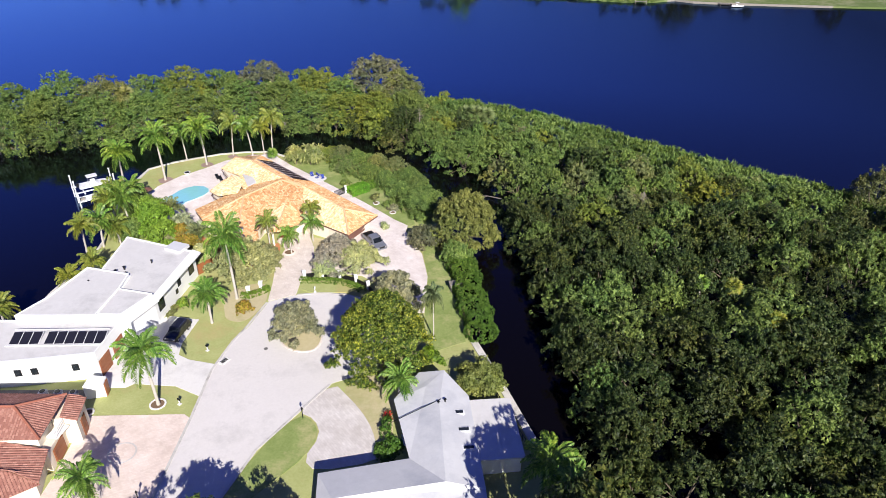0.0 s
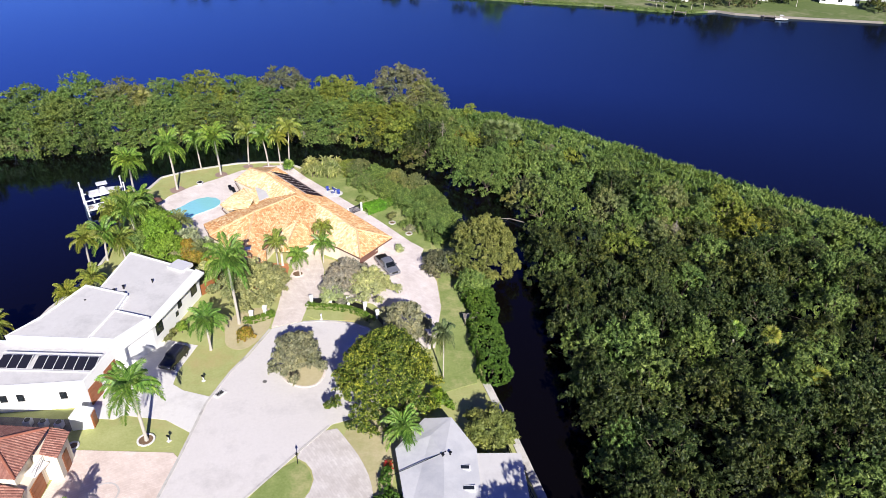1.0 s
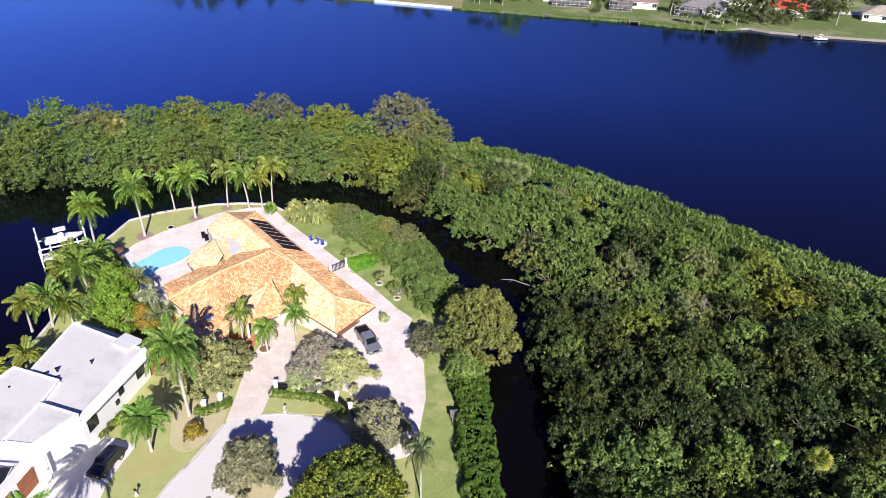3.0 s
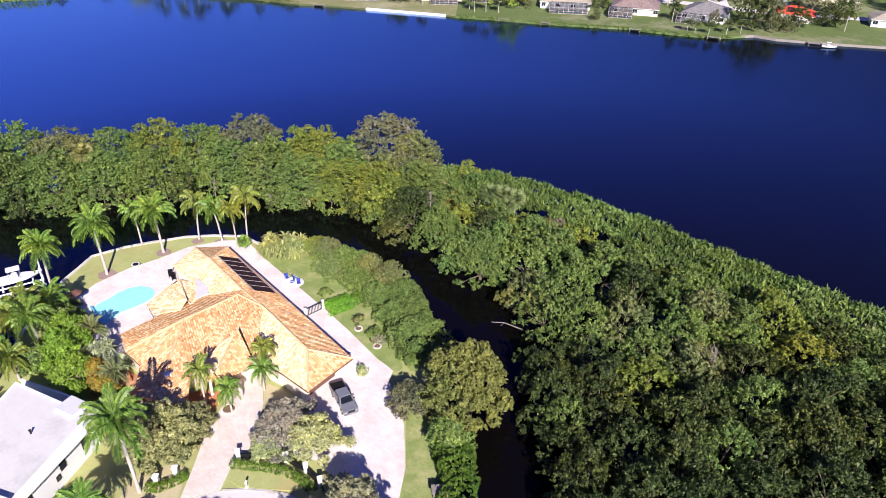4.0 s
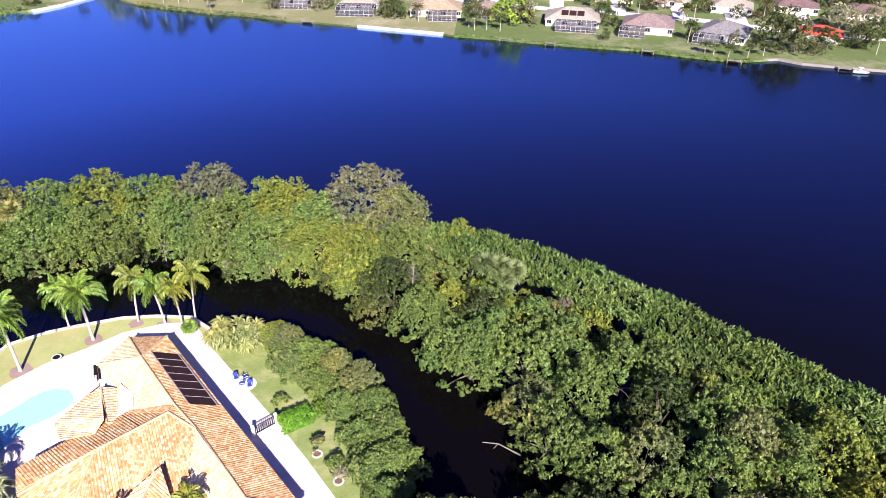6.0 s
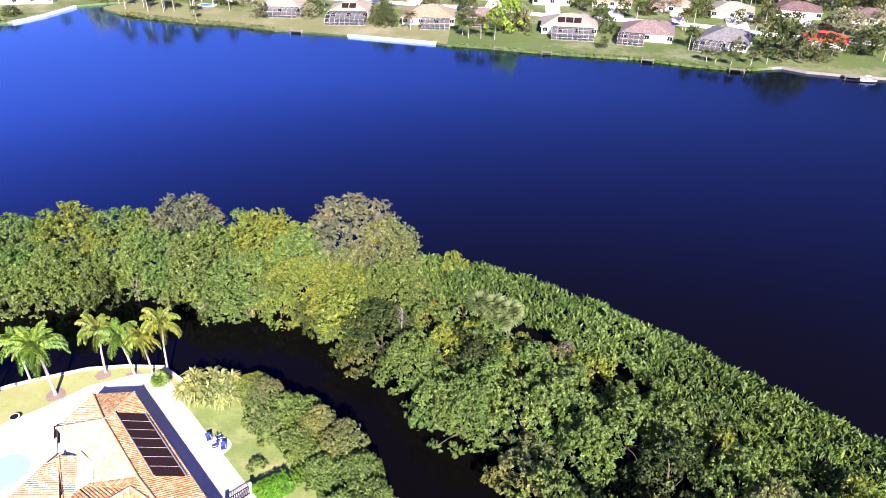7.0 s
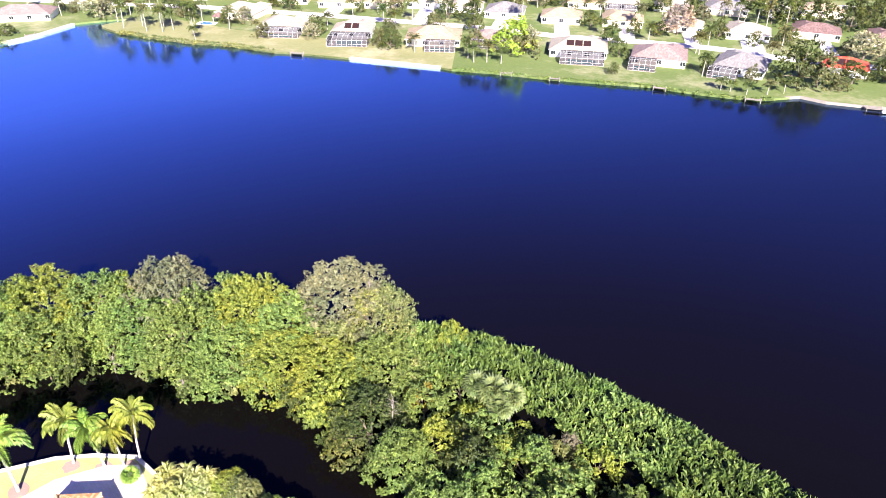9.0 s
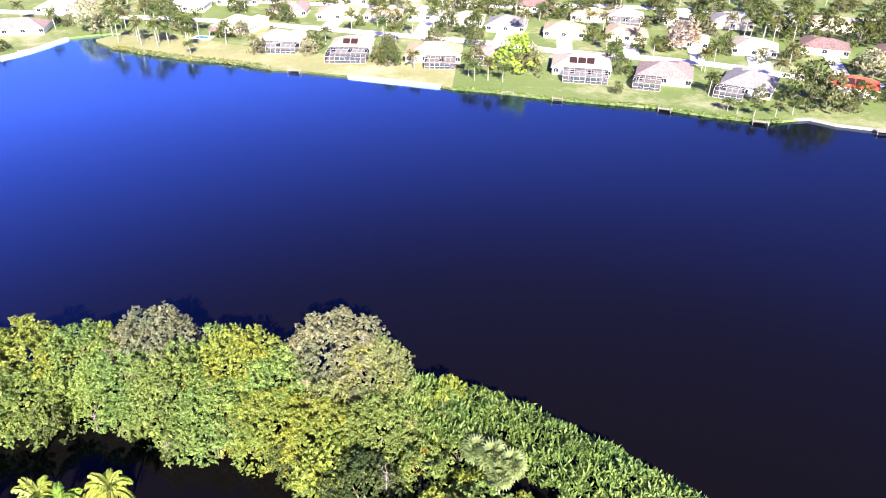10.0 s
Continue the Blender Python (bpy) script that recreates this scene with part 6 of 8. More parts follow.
for sx in (-1.1, 0.5):
    for sy in (-0.7, 0.7):
        part("canopy_post", tube([(sx, sy, 1.1), (sx, sy, 2.6)], [0.03, 0.03], 5), M_CHROME, boat)
part("outboard_motor", box(0.5, 0.45, 0.8, (-3.2, 0, 0.9), 0, 0.08), M_DARKMETAL, boat)


put_copy(boat, 112.0, 300.6, -1.25, -8, (0.8, 0.8, 0.8), "small white open boat moored at a far jetty")

# ---- garden things ----
def chair(x, y, turn):
    t = thing("lounge_chair", "garden chair with a bright blue cushion", "chair", pose(x, y, 0.04, 0, 0, turn), "blue chairs beside the lawn")
    part("seat", box(0.62, 0.62, 0.14, (0, 0, 0.36), 0, 0.03), M_BLUECLOTH, t)
    b = part("backrest", box(0.62, 0.12, 0.6, (0, 0, 0), 0, 0.03), M_BLUECLOTH, t)
    b.matrix_local = pose(0, 0.3, 0.45, -12, 0, 0)
    for sx in (-0.26, 0.26):
        for sy in (-0.26, 0.26):
            part("leg", box(0.05, 0.05, 0.38, (sx, sy, 0)), M_STEELWHITE, t)
        part("armrest", box(0.06, 0.6, 0.05, (sx * 1.15, 0, 0.62)), M_STEELWHITE, t)


for a in ((-29.9, 133.6, 35), (-28.7, 132.5, -60), (-27.5, 132.4, 20), (-28.6, 133.9, 130)):
    chair(*a)
setting("patio_round", slab([(-28.7 + 1.9 * math.cos(k * 0.4), 132.9 + 1.6 * math.sin(k * 0.4)) for k in range(16)], -0.02, 0.07), M_CONCRETE, "small round pale patio", "paving")


def lounger(x, y, turn):
    t = thing("sun_lounger", "dark sun lounger on the pale pool deck", "lounger", pose(x, y, 0.04, 0, 0, turn), "pool loungers")
    part("bed", box(0.65, 1.35, 0.1, (0, -0.3, 0.3), 0, 0.02), M_DARKMETAL, t)
    b = part("backrest", box(0.65, 0.7, 0.1, (0, 0.35, 0), 0, 0.02), M_DARKMETAL, t)
    b.matrix_local = pose(0, 0.35, 0.32, 14, 0, 0)
    for sx in (-0.28, 0.28):
        for sy in (-0.9, 0.5):
            part("leg", box(0.05, 0.05, 0.32, (sx, sy, 0)), M_DARKMETAL, t)


lounger(-49.6, 132.4, 30)
lounger(-48.7, 131.6, 30)
fpit = thing("fire_bowl", "round pale fire bowl on the pool deck", "fire bowl", pose(-56.6, 134.2, 0.04))
part("bowl", tube([(0, 0, 0), (0, 0, 0.25), (0, 0, 0.42)], [0.35, 0.6, 0.7], 14), M_CONCRETE, fpit)
part("ash", tube([(0, 0, 0.36), (0, 0, 0.44)], [0.55, 0.5], 14), M_DARKMETAL, fpit)
umb = thing("patio_umbrella", "closed dark umbrella table set beside the pool", "umbrella", pose(-60.6, 122.8, 0.04))
part("pole", tube([(0, 0, 0), (0, 0, 2.4)], [0.04, 0.04], 6), M_DARKMETAL, umb)
part("canopy", tube([(0, 0, 1.9), (0, 0, 2.15), (0, 0, 2.5)], [1.2, 0.9, 0.05], 8), M_BROWNDOOR, umb)

gate = thing("iron_gate", "dark iron gate across the pale side path", "gate")
GP, GQ = Vector((-23.9, 123.9)), Vector((-21.8, 126.4))
for i in range(13):
    q = GP.lerp(GQ, i / 12)
    part("bar", box(0.07, 0.07, 1.35, (q.x, q.y, 0.1)), M_DARKMETAL, gate)
for z in (0.15, 1.35):
    r = part("rail", box((GQ - GP).length, 0.08, 0.08), M_DARKMETAL, gate)
    r.matrix_local = pose((GP.x + GQ.x) / 2, (GP.y + GQ.y) / 2, z, 0, 0, facing(GP, GQ))
for q in (GP, GQ):
    part("post", box(0.4, 0.4, 1.7, (q.x, q.y, 0), 40, 0.03), M_WHITE, gate)

# low wall with white posts and lanterns round the forecourt
gw = thing("forecourt_wall", "low iron-railed wall with white posts behind a hedge", "wall")
GW = [(-24.0, 95.4), (-21.2, 95.9), (-18.2, 95.6), (-15.4, 94.4), (-13.2, 92.6), (-11.6, 90.2)]
for a, b in zip(GW, GW[1:]):
    a, b = Vector(a), Vector(b)
    r = part("railing", box((b - a).length, 0.14, 0.8), M_DARKMETAL, gw)
    r.matrix_local = pose((a.x + b.x) / 2, (a.y + b.y) / 2, 0, 0, 0, facing(a, b))
for x, y in GW:
    p = part("post", box(0.5, 0.5, 1.3, (x, y, 0), 20, 0.04), M_WHITE, gw)
    part("cap", box(0.62, 0.62, 0.12, (x, y, 1.3), 20, 0.03), M_WHITE, p)
for x, y in ((-31.9, 90.5), (-30.3, 92.0)):
    p = thing("gate_pier", "white stuccoed pier beside the drive", "pier", pose(x, y, 0, 0, 0, 10), "gate piers")
    part("shaft", box(0.55, 0.55, 1.3, (0, 0, 0), 0, 0.04), M_WHITE, p)
    part("cap", box(0.7, 0.7, 0.12, (0, 0, 1.3), 0, 0.03), M_WHITE, p)


def mailbox(x, y, turn, label, material=None):
    t = thing("mailbox", label, "mailbox", pose(x, y, 0.05, 0, 0, turn), "mailboxes")
    part("post", box(0.1, 0.1, 0.76), M_WHITE, t)
    part("box", box(0.2, 0.45, 0.24, (0, 0, 0.75), 0, 0.04), material or M_DARKMETAL, t)
    part("base", box(0.45, 0.45, 0.1, (0, 0, 0), 0, 0.03), M_CONCRETE, t)


mailbox(-34.2, 65.6, 60, "white-posted mailbox on the lawn edge")
mailbox(-34.0, 76.4, 60, "dark mailbox on a pale base beside the road")
mailbox(-21.5, 91.3, 0, "white mailbox on the strip of lawn", M_WHITE)


def lamp_post(x, y, h=2.6):
    t = thing("yard_lamp", "thin dark yard lamp with a small lantern", "lamp", pose(x, y, 0.03))
    part("pole", tube([(0, 0, 0), (0, 0, h)], [0.06, 0.05], 6), M_DARKMETAL, t)
    part("lantern", tube([(0, 0, h), (0, 0, h + 0.15), (0, 0, h + 0.4)], [0.08, 0.16, 0.05], 6), M_DARKMETAL, t)


lamp_post(-17.9, 63.6, 1.5)
lamp_post(-33.4, 50.4, 1.4)


def stone_ring(x, y, r, material, label):
    t = thing("tree_ring", label, "edging", pose(x, y, 0.05))
    n = 16
    for i in range(n):
        a = 2 * math.pi * i / n
        s = part("block", box(0.34, 0.22, 0.16, (0, 0, 0), 0, 0.02), material, t)
        s.matrix_local = pose(r * math.cos(a), r * math.sin(a), 0, 0, 0, math.degrees(a) + 90)
    part("soil", tube([(0, 0, 0), (0, 0, 0.06)], [r - 0.1, r - 0.1], 16), M_MULCH, t)


stone_ring(-37.0, 65.5, 0.95, M_CONCRETE, "ring of pale blocks round a palm trunk")
stone_ring(-45.2, 63.8, 0.6, M_CONCRETE, "ring of pale blocks at the lawn corner")
stone_ring(-28.2, 103.2, 0.9, M_SALMON, "ring of pink blocks round a low palm")
stone_ring(-15.2, 122.0, 0.55, M_CONCRETE, "pale stone ring round a shrub")
stone_ring(-11.6, 118.3, 0.55, M_CONCRETE, "pale stone ring round a shrub")

ring = [(-38.2 + 1.6 * math.cos(k * math.pi / 14), 57.3 + 1.6 * math.sin(k * math.pi / 14)) for k in range(28)]
setting("paver_circle", ribbon([*ring, ring[0]], 0.22, 0.03, 0.062), M_GREYPAVE, "circle of grey pavers set in the salmon forecourt", "paving")

# timber platform in the canal hedge
sd = thing("canal_platform", "small weathered timber platform standing in the canal hedge", "platform", pose(0.9, 92.8, 0.0, 0, 0, 12))
for i in range(6):
    part("plank", box(0.38, 1.3, 0.08, (-1.0 + i * 0.4, 0, 1.3)), M_WOODDOCK, sd)
for sx in (-0.95, 0.95):
    for sy in (-0.5, 0.5):
        part("post", box(0.14, 0.14, 1.6, (sx, sy, -0.3)), M_WOODDOCK, sd)

# side fence of the metal-roofed house
fn = thing("canal_fence", "dark wire fence along the canal side of the low house", "fence")
for i in range(14):
    x, y = 6.2 + i * 0.28, 68.6 - i * 0.72
    part("post", box(0.08, 0.08, 1.2, (x, y, 0)), M_DARKMETAL, fn)
for z in (0.55, 1.1):
    r = part("rail", box(10.1, 0.06, 0.06), M_DARKMETAL, fn)
    r.matrix_local = pose(8.0, 63.9, z, 0, 0, -68.7)


# ---- trees of the mangrove island ----
MANG = []
for i in range(5):
    MANG.append(tree_kind(100 + i, 3.9, 6.2, 0.5, 44, 0.9, 5700, 0.275, L_MANGROVE, per=16, fill=0.05, trunk=0.16, name="mangrove_tree", label="dense dark green mangrove tree", category="tree"))
OAKS = []
for i in range(4):
    OAKS.append(tree_kind(200 + i, 6.0, 11.0, 0.6, 150, 0.85, 15600, 0.22, L_OAK, per=10, tight=True, fill=0.36, deep=1.9, trunk=0.3, name="canopy_tree", label="broad dense green shoreline tree", category="tree"))
LOW = []
for i in range(3):
    LOW.append(tree_kind(300 + i, 2.9, 3.4, 0.3, 24, 0.8, 2800, 0.25, L_MANGROVE, per=12, trunk=0.1, name="shore_shrub", label="low mangrove shrub on the lake edge", category="shrub"))
for o in MANG + OAKS + LOW:
    o.location = (-300, -100, -0.8)        # replaced by placed copies below

rng = np.random.default_rng(11)
SPOTS = []


def free(x, y, gap):
    return all((x - a) ** 2 + (y - b) ** 2 > ((gap + g) / 2) ** 2 for a, b, g in SPOTS)


# tall trees that stand out: x, y, height, spread, leaves
TALL = [(-20.5, 176.0, 14.4, 6.8, L_DUST), (-14.6, 174.5, 11.6, 5.0, L_OLIVE), (-35.5, 173.5, 11.6, 5.8, L_YELLOW), (-28.5, 170.5, 10.2, 5.6, L_OAK), (-50.0, 174.3, 13.7, 6.4, L_DUST), (-59.5, 170.8, 12.3, 6.0, L_OAK),
        (-68.0, 169.3, 13.2, 6.2, L_YELLOW), (-77.0, 166.8, 12.1, 5.8, L_OAK), (-86.0, 164.3, 12.3, 6.2, L_OLIVE), (-95.5, 162.3, 13.9, 6.6, L_OAK), (-106.0, 157.3, 12.3, 6.4, L_OAK), (-118.0, 152.8, 12.3, 6.6, L_OLIVE), (-128.0, 148.8, 12.3, 6.6, L_OAK),
        (-44.0, 167.3, 11.4, 5.8, L_OAK), (-53.5, 168.8, 10.5, 5.4, L_OAK), (-36.0, 165.5, 9.0, 5.4, L_OAK), (-27.0, 164.0, 8.4, 5.0, L_YELLOW), (-65.0, 162.8, 10.3, 5.4, L_OAK), (-74.0, 159.8, 10.1, 5.4, L_OAK), (-84.0, 156.8, 10.3, 5.6, L_OAK),
        (-94.0, 153.3, 10.8, 5.8, L_OAK), (-104.0, 149.8, 10.5, 5.6, L_OAK), (-19.5, 162.0, 9.0, 5.2, L_YELLOW), (-12.0, 154.0, 8.6, 4.6, L_MANGROVE), (-6.0, 147.5, 8.4, 4.6, L_OAK), (2.0, 139.5, 8.4, 4.8, L_OAK), (-12.5, 164.0, 9.0, 5.0, L_OAK),
        (78.0, 119.0, 10.6, 5.2, L_OLIVE), (87.0, 115.0, 11.0, 5.4, L_OAK), (96.0, 111.0, 11.5, 5.6, L_OAK)]
for i, (x, y, h, r, m) in enumerate(TALL):
    r, h = (r * 1.34, h * 0.97 if x > -40 else h * 0.93) if x < -10 else (r, h)
    SPOTS.append((x, y, r * 0.72))
    label = {L_DUST.name: "tall grey-green tree with thinning top", L_OLIVE.name: "tall olive-green shoreline tree", L_YELLOW.name: "broad tree with yellowing leaves"}.get(m.name, "broad dense green shoreline tree")
    put_copy(OAKS[i % 4], x, y, -0.8, i * 67, (r / 6.0, r / 6.0, (h + 0.8) / 11.0), label, material=m)
# low growth that hangs to the water along the western canal edge
for k, (a, b) in enumerate(zip(INNER[:18], INNER[1:19])):
    a, b = Vector(a), Vector(b)
    d = b - a
    for j in range(max(1, int(d.length / 3.6))):
        q = a.lerp(b, (j + 0.5) / max(1, int(d.length / 3.6))) + Vector((-d.y, d.x)).normalized() * 2.3
        put_copy(LOW[(j + k) % 3], q.x, q.y, -0.9, (j * 77 + k * 31) % 360, (1.1, 1.1, 1.5 + 0.3 * math.sin(j * 1.9 + k)), "leafy growth hanging to the canal", material=(L_OAK, L_OLIVE, L_OAK, L_MANGROVE)[(j + k) % 4])
# an even row of crowns that leans out over the canal
BANK = [(12.4, 113.0), (13.6, 108.4), (14.6, 104.0), (15.4, 99.2), (16.0, 94.6), (16.6, 90.0), (17.0, 85.4), (17.4, 80.8), (17.8, 76.2), (18.4, 71.6), (19.4, 67.2), (20.2, 62.6), (20.6, 58.0), (20.6, 53.2)]
for i, (x, y) in enumerate(BANK):
    SPOTS.append((x, y, 4.4))
    k = 1.0 + 0.14 * math.sin(i * 2.3)
    put_copy(MANG[i % 5], x, y, -0.8, i * 83, (k, k, (7.6 + 0.8 * math.sin(i * 1.7)) / 6.2), material=L_OAK if i % 4 == 2 else None)
for _ in range(9000):
    x, y = rng.uniform(-135, 135), rng.uniform(-20, 182)
    if not inside(ISLE, x, y) or y < 36 or x > 57 + 0.62 * (y - 45):
        continue
    g = edge_gap(ISLE, x, y)
    lake = edge_gap(OUTER[2:12], x, y) if x > -12 else 99
    if g < 3.2 or (x < -10 and g < 3.6):
        continue
    if lake < 8.5 and x > -2:
        continue
    low = lake < 13 and x > -8
    gap = 3.4 if low else 4.9
    if not free(x, y, gap):
        continue
    SPOTS.append((x, y, gap))
    if low:
        k = rng.uniform(0.9, 1.25)
        put_copy(LOW[len(SPOTS) % 3], x, y, -0.8, rng.uniform(0, 360), (k, k, rng.uniform(1.2, 1.7)), material=[L_OAK, L_YELLOW, L_OLIVE, L_OAK][len(SPOTS) % 4])
    else:
        inland = min(1.0, lake / 22)
        h = (5.8 + 2.2 * inland) * rng.uniform(0.85, 1.2) if x > -12 else rng.uniform(8.0, 11.0)
        k = rng.uniform(1.08, 1.42)
        put_copy(MANG[len(SPOTS) % 5], x, y, -0.8, rng.uniform(0, 360), (k, k, h / 6.2), material=([None, None, None, L_OAK, None, None, L_OAK] if y < 112 and x > 8 else [L_OAK, None, L_OLIVE, L_OAK, L_OAK, L_YELLOW, L_OAK])[len(SPOTS) % 7])
for o in MANG + OAKS + LOW:
    for c in list(o.children):
        bpy.data.objects.remove(c)
    bpy.data.objects.remove(o)

# fern-like thicket that slopes down to the lake along the island's outer edge
def thicket_slope(name, label, a, b, seed, material, deep=15.0, per_m2=7.0):
    """A sloping bank of upright sprays from the water's edge at a-b inland, with swells and hollows."""
    rng = np.random.default_rng(seed)
    a, b = np.array(a, float), np.array(b, float)
    d = (b - a) / np.linalg.norm(b - a)
    inland = np.array([-d[1], d[0]])
    n = int(np.linalg.norm(b - a) * deep * per_m2)
    s, u = rng.uniform(-0.02, 1.02, n), deep * rng.uniform(0, 1, n)
    q = a + np.outer(s, b - a) + np.outer(u - 1.2, inland)
    ragged = 0.9 * np.sin(q[:, 0] * 0.8 + q[:, 1]) + 0.6 * np.sin(q[:, 0] * 2.1 - q[:, 1] * 1.3)
    keep = u > 0.7 + 0.6 * ragged
    q, u = q[keep], u[keep]
    swell = 0.42 * np.sin(q[:, 0] * 0.9 + q[:, 1] * 0.5) + 0.34 * np.sin(q[:, 0] * 0.47 - q[:, 1] * 1.1) + 0.24 * np.sin(q[:, 0] * 1.9 + q[:, 1] * 1.6)
    z = -0.9 + 3.7 * (1 - np.exp(-u / 3.2)) + swell * np.minimum(1, u / 2.5) + rng.uniform(-0.7, 0.15, len(u))
    p = np.concatenate([q, z[:, None]], 1)
    out = np.concatenate([np.tile(-inland, (len(q), 1)), np.full((len(q), 1), 0.3)], 1)
    t = thing(name, label, "shrubs")
    pick = rng.uniform(size=len(p)) < 0.55
    link("fronds", blades_mesh("fronds", rng, p[pick], out[pick], 1.05), material, t)
    link("leaves", shoots_mesh("leaves", rng, p[~pick] + np.array([0, 0, 0.35]), unit(out[~pick] + np.array([0, 0, 1.0])), 0.24), L_OAK, t)


for k, (a, b) in enumerate(zip(OUTER[1:12], OUTER[2:13])):
    thicket_slope("fern_thicket", "dense bright green fern-like thicket sloping to the lake", a, b, 160 + k, (L_FERN, L_OAK, L_FERN)[k % 3])

# sabal and fan palms among the mangroves
FAN = fan_palm_kind(5, 5.6, 34, 2.2, L_FAN, "silvery fan palm among the mangroves")
FAN.matrix_world = placed(4.4, 161.6, -1.9, 0, (1.1, 1.1, 1.0))
for x, y, k in ((7.0, 160.6, 0.95), (2.0, 162.8, 0.9), (5.6, 158.9, 0.85)):
    put_copy(FAN, x, y, -1.6, x * 50, (k, k, k), "silvery fan palm among the mangroves")
shrub("orange_shrub", "small tree with yellow-orange leaves in the mangroves", -5.2, 160.8, 2.0, 5.6, 2600, 0.22, L_CROTON, 31, -0.8, "tree")
shrub("orange_shrub", "yellowing shrub among the mangroves", 6.4, 150.6, 2.0, 6.4, 2600, 0.22, L_YELLOW, 32, -0.8, "tree")
shrub("brown_shrub", "brown half-dead shrub among the mangroves", 34.6, 117.0, 2.2, 6.6, 2200, 0.22, L_BROWN, 33, -0.8, "tree")
shrub("brown_shrub", "brown half-dead shrub among the mangroves", 15.6, 155.0, 1.7, 4.6, 1600, 0.22, L_BROWN, 34, -0.8, "tree")
for x, y, z, k, m in ((41.5, 86.6, 3.0, 0.6, L_FRONDGOLD), (45.2, 79.0, 2.6, 0.6, L_FRONDGOLD), (37.0, 87.0, 3.6, 0.55, L_FROND), (-79.0, 160.5, 3.5, 0.95, L_OLIVE), (-40.3, 142.2, -0.8, 0.55, L_FROND)):
    o = put_copy(FAN, x, y, z - 0.8, x * 9, (k, k, k), "yellowed cabbage palm standing in the mangroves")
    for c in o.children:
        if c.name.startswith("fan_leaf"):
            c.material_slots[0].link = "OBJECT"
            c.material_slots[0].material = m


def bare_branches(name, label, x, y, z, high, seed, spread=1.6, material=None):
    r = np.random.default_rng(seed)
    t = thing(name, label, "dead tree", pose(x, y, z))
    part("trunk", tube([(0, 0, 0), (0.1, 0, high * 0.4), (0.2, 0.1, high * 0.7)], [0.12, 0.09, 0.06], 6), material or M_GREYBRANCH, t)
    for i in range(24):
        a, f = r.uniform(0, 6.28), r.uniform(0.15, 0.7)
        s = Vector((0.25 * f, 0.1 * f, high * f))
        e = s + Vector((math.cos(a) * spread * r.uniform(0.3, 1), math.sin(a) * spread * r.uniform(0.3, 1), high * r.uniform(-0.05, 0.3)))
        bend = s.lerp(e, 0.5) + Vector((r.normal() * 0.15, r.normal() * 0.15, 0.25))
        part("branch", tube([s, bend, e], [0.03, 0.02, 0.006], 4), material or M_GREYBRANCH, t)


bare_branches("dead_snag", "bare grey dead branches at the canal edge", -41.5, 159.6, -0.8, 4.0, 3)
bare_branches("dead_snag", "bare grey dead branches at the canal edge", -54.0, 162.6, -0.8, 4.5, 4)
bare_branches("dead_snag", "pale leafless branches standing above the mangroves", -8.5, 153.6, 4.5, 4.6, 5)
bare_branches("dead_snag", "pale leafless twigs at a tree top", -16.2, 174.8, 8.5, 4.0, 6, 1.1)
bare_branches("dead_snag", "pale dead stem above the mangroves", 34.0, 114.0, 2.0, 7.0, 7, 0.7)
br = thing("fallen_branch", "pale fallen branch lying in the dark canal", "branch")
part("stem", tube([(4.6, 127.6, -0.9), (6.6, 127.4, -0.7), (9.4, 125.6, -0.4)], [0.05, 0.08, 0.12], 6), M_GREYBRANCH, br)
part("twig", tube([(6.6, 127.4, -0.7), (6.0, 126.4, -0.6)], [0.05, 0.02], 5), M_GREYBRANCH, br)


# ---- bank of shrubs along the villa's canal side ----
hedge("canal_bank_shrubs", "loose green mangrove bank between lawn and canal", "shrubs", [(-26.0, 141.0), (-20.6, 137.0), (-15.4, 133.6), (-11.0, 129.4), (-8.0, 124.2), (-5.4, 117.6)], 6.8, 2.8, 26000, 0.29, L_OAK, 21)
for i, (x, y, r, h, m) in enumerate(((-27.6, 142.2, 2.6, 3.6, L_YELLOW), (-24.4, 140.6, 2.8, 4.2, L_OLIVE), (-20.4, 138.4, 2.9, 4.2, L_OAK), (-16.4, 136.4, 3.0, 4.4, L_OLIVE), (-12.4, 133.2, 2.9, 4.4, L_OLIVE), (-9.2, 129.8, 2.9, 4.6, L_OAK), (-7.2, 125.4, 2.8, 4.6, L_OAK),
                                       (-5.4, 121.0, 2.7, 4.6, L_OAK), (-18.2, 133.6, 2.4, 3.6, L_OAK), (-13.6, 129.0, 2.4, 3.6, L_OAK), (-10.2, 124.6, 2.3, 3.4, L_OAK), (-22.8, 136.6, 2.2, 3.0, L_OLIVE), (-7.6, 119.0, 2.2, 3.6, L_OAK), (-4.2, 116.4, 2.2, 3.8, L_OAK))):
    shrub("bank_tree", "rounded green shrub tree on the canal bank", x, y, r, h, 6400, 0.23, m, 40 + i, category="tree")
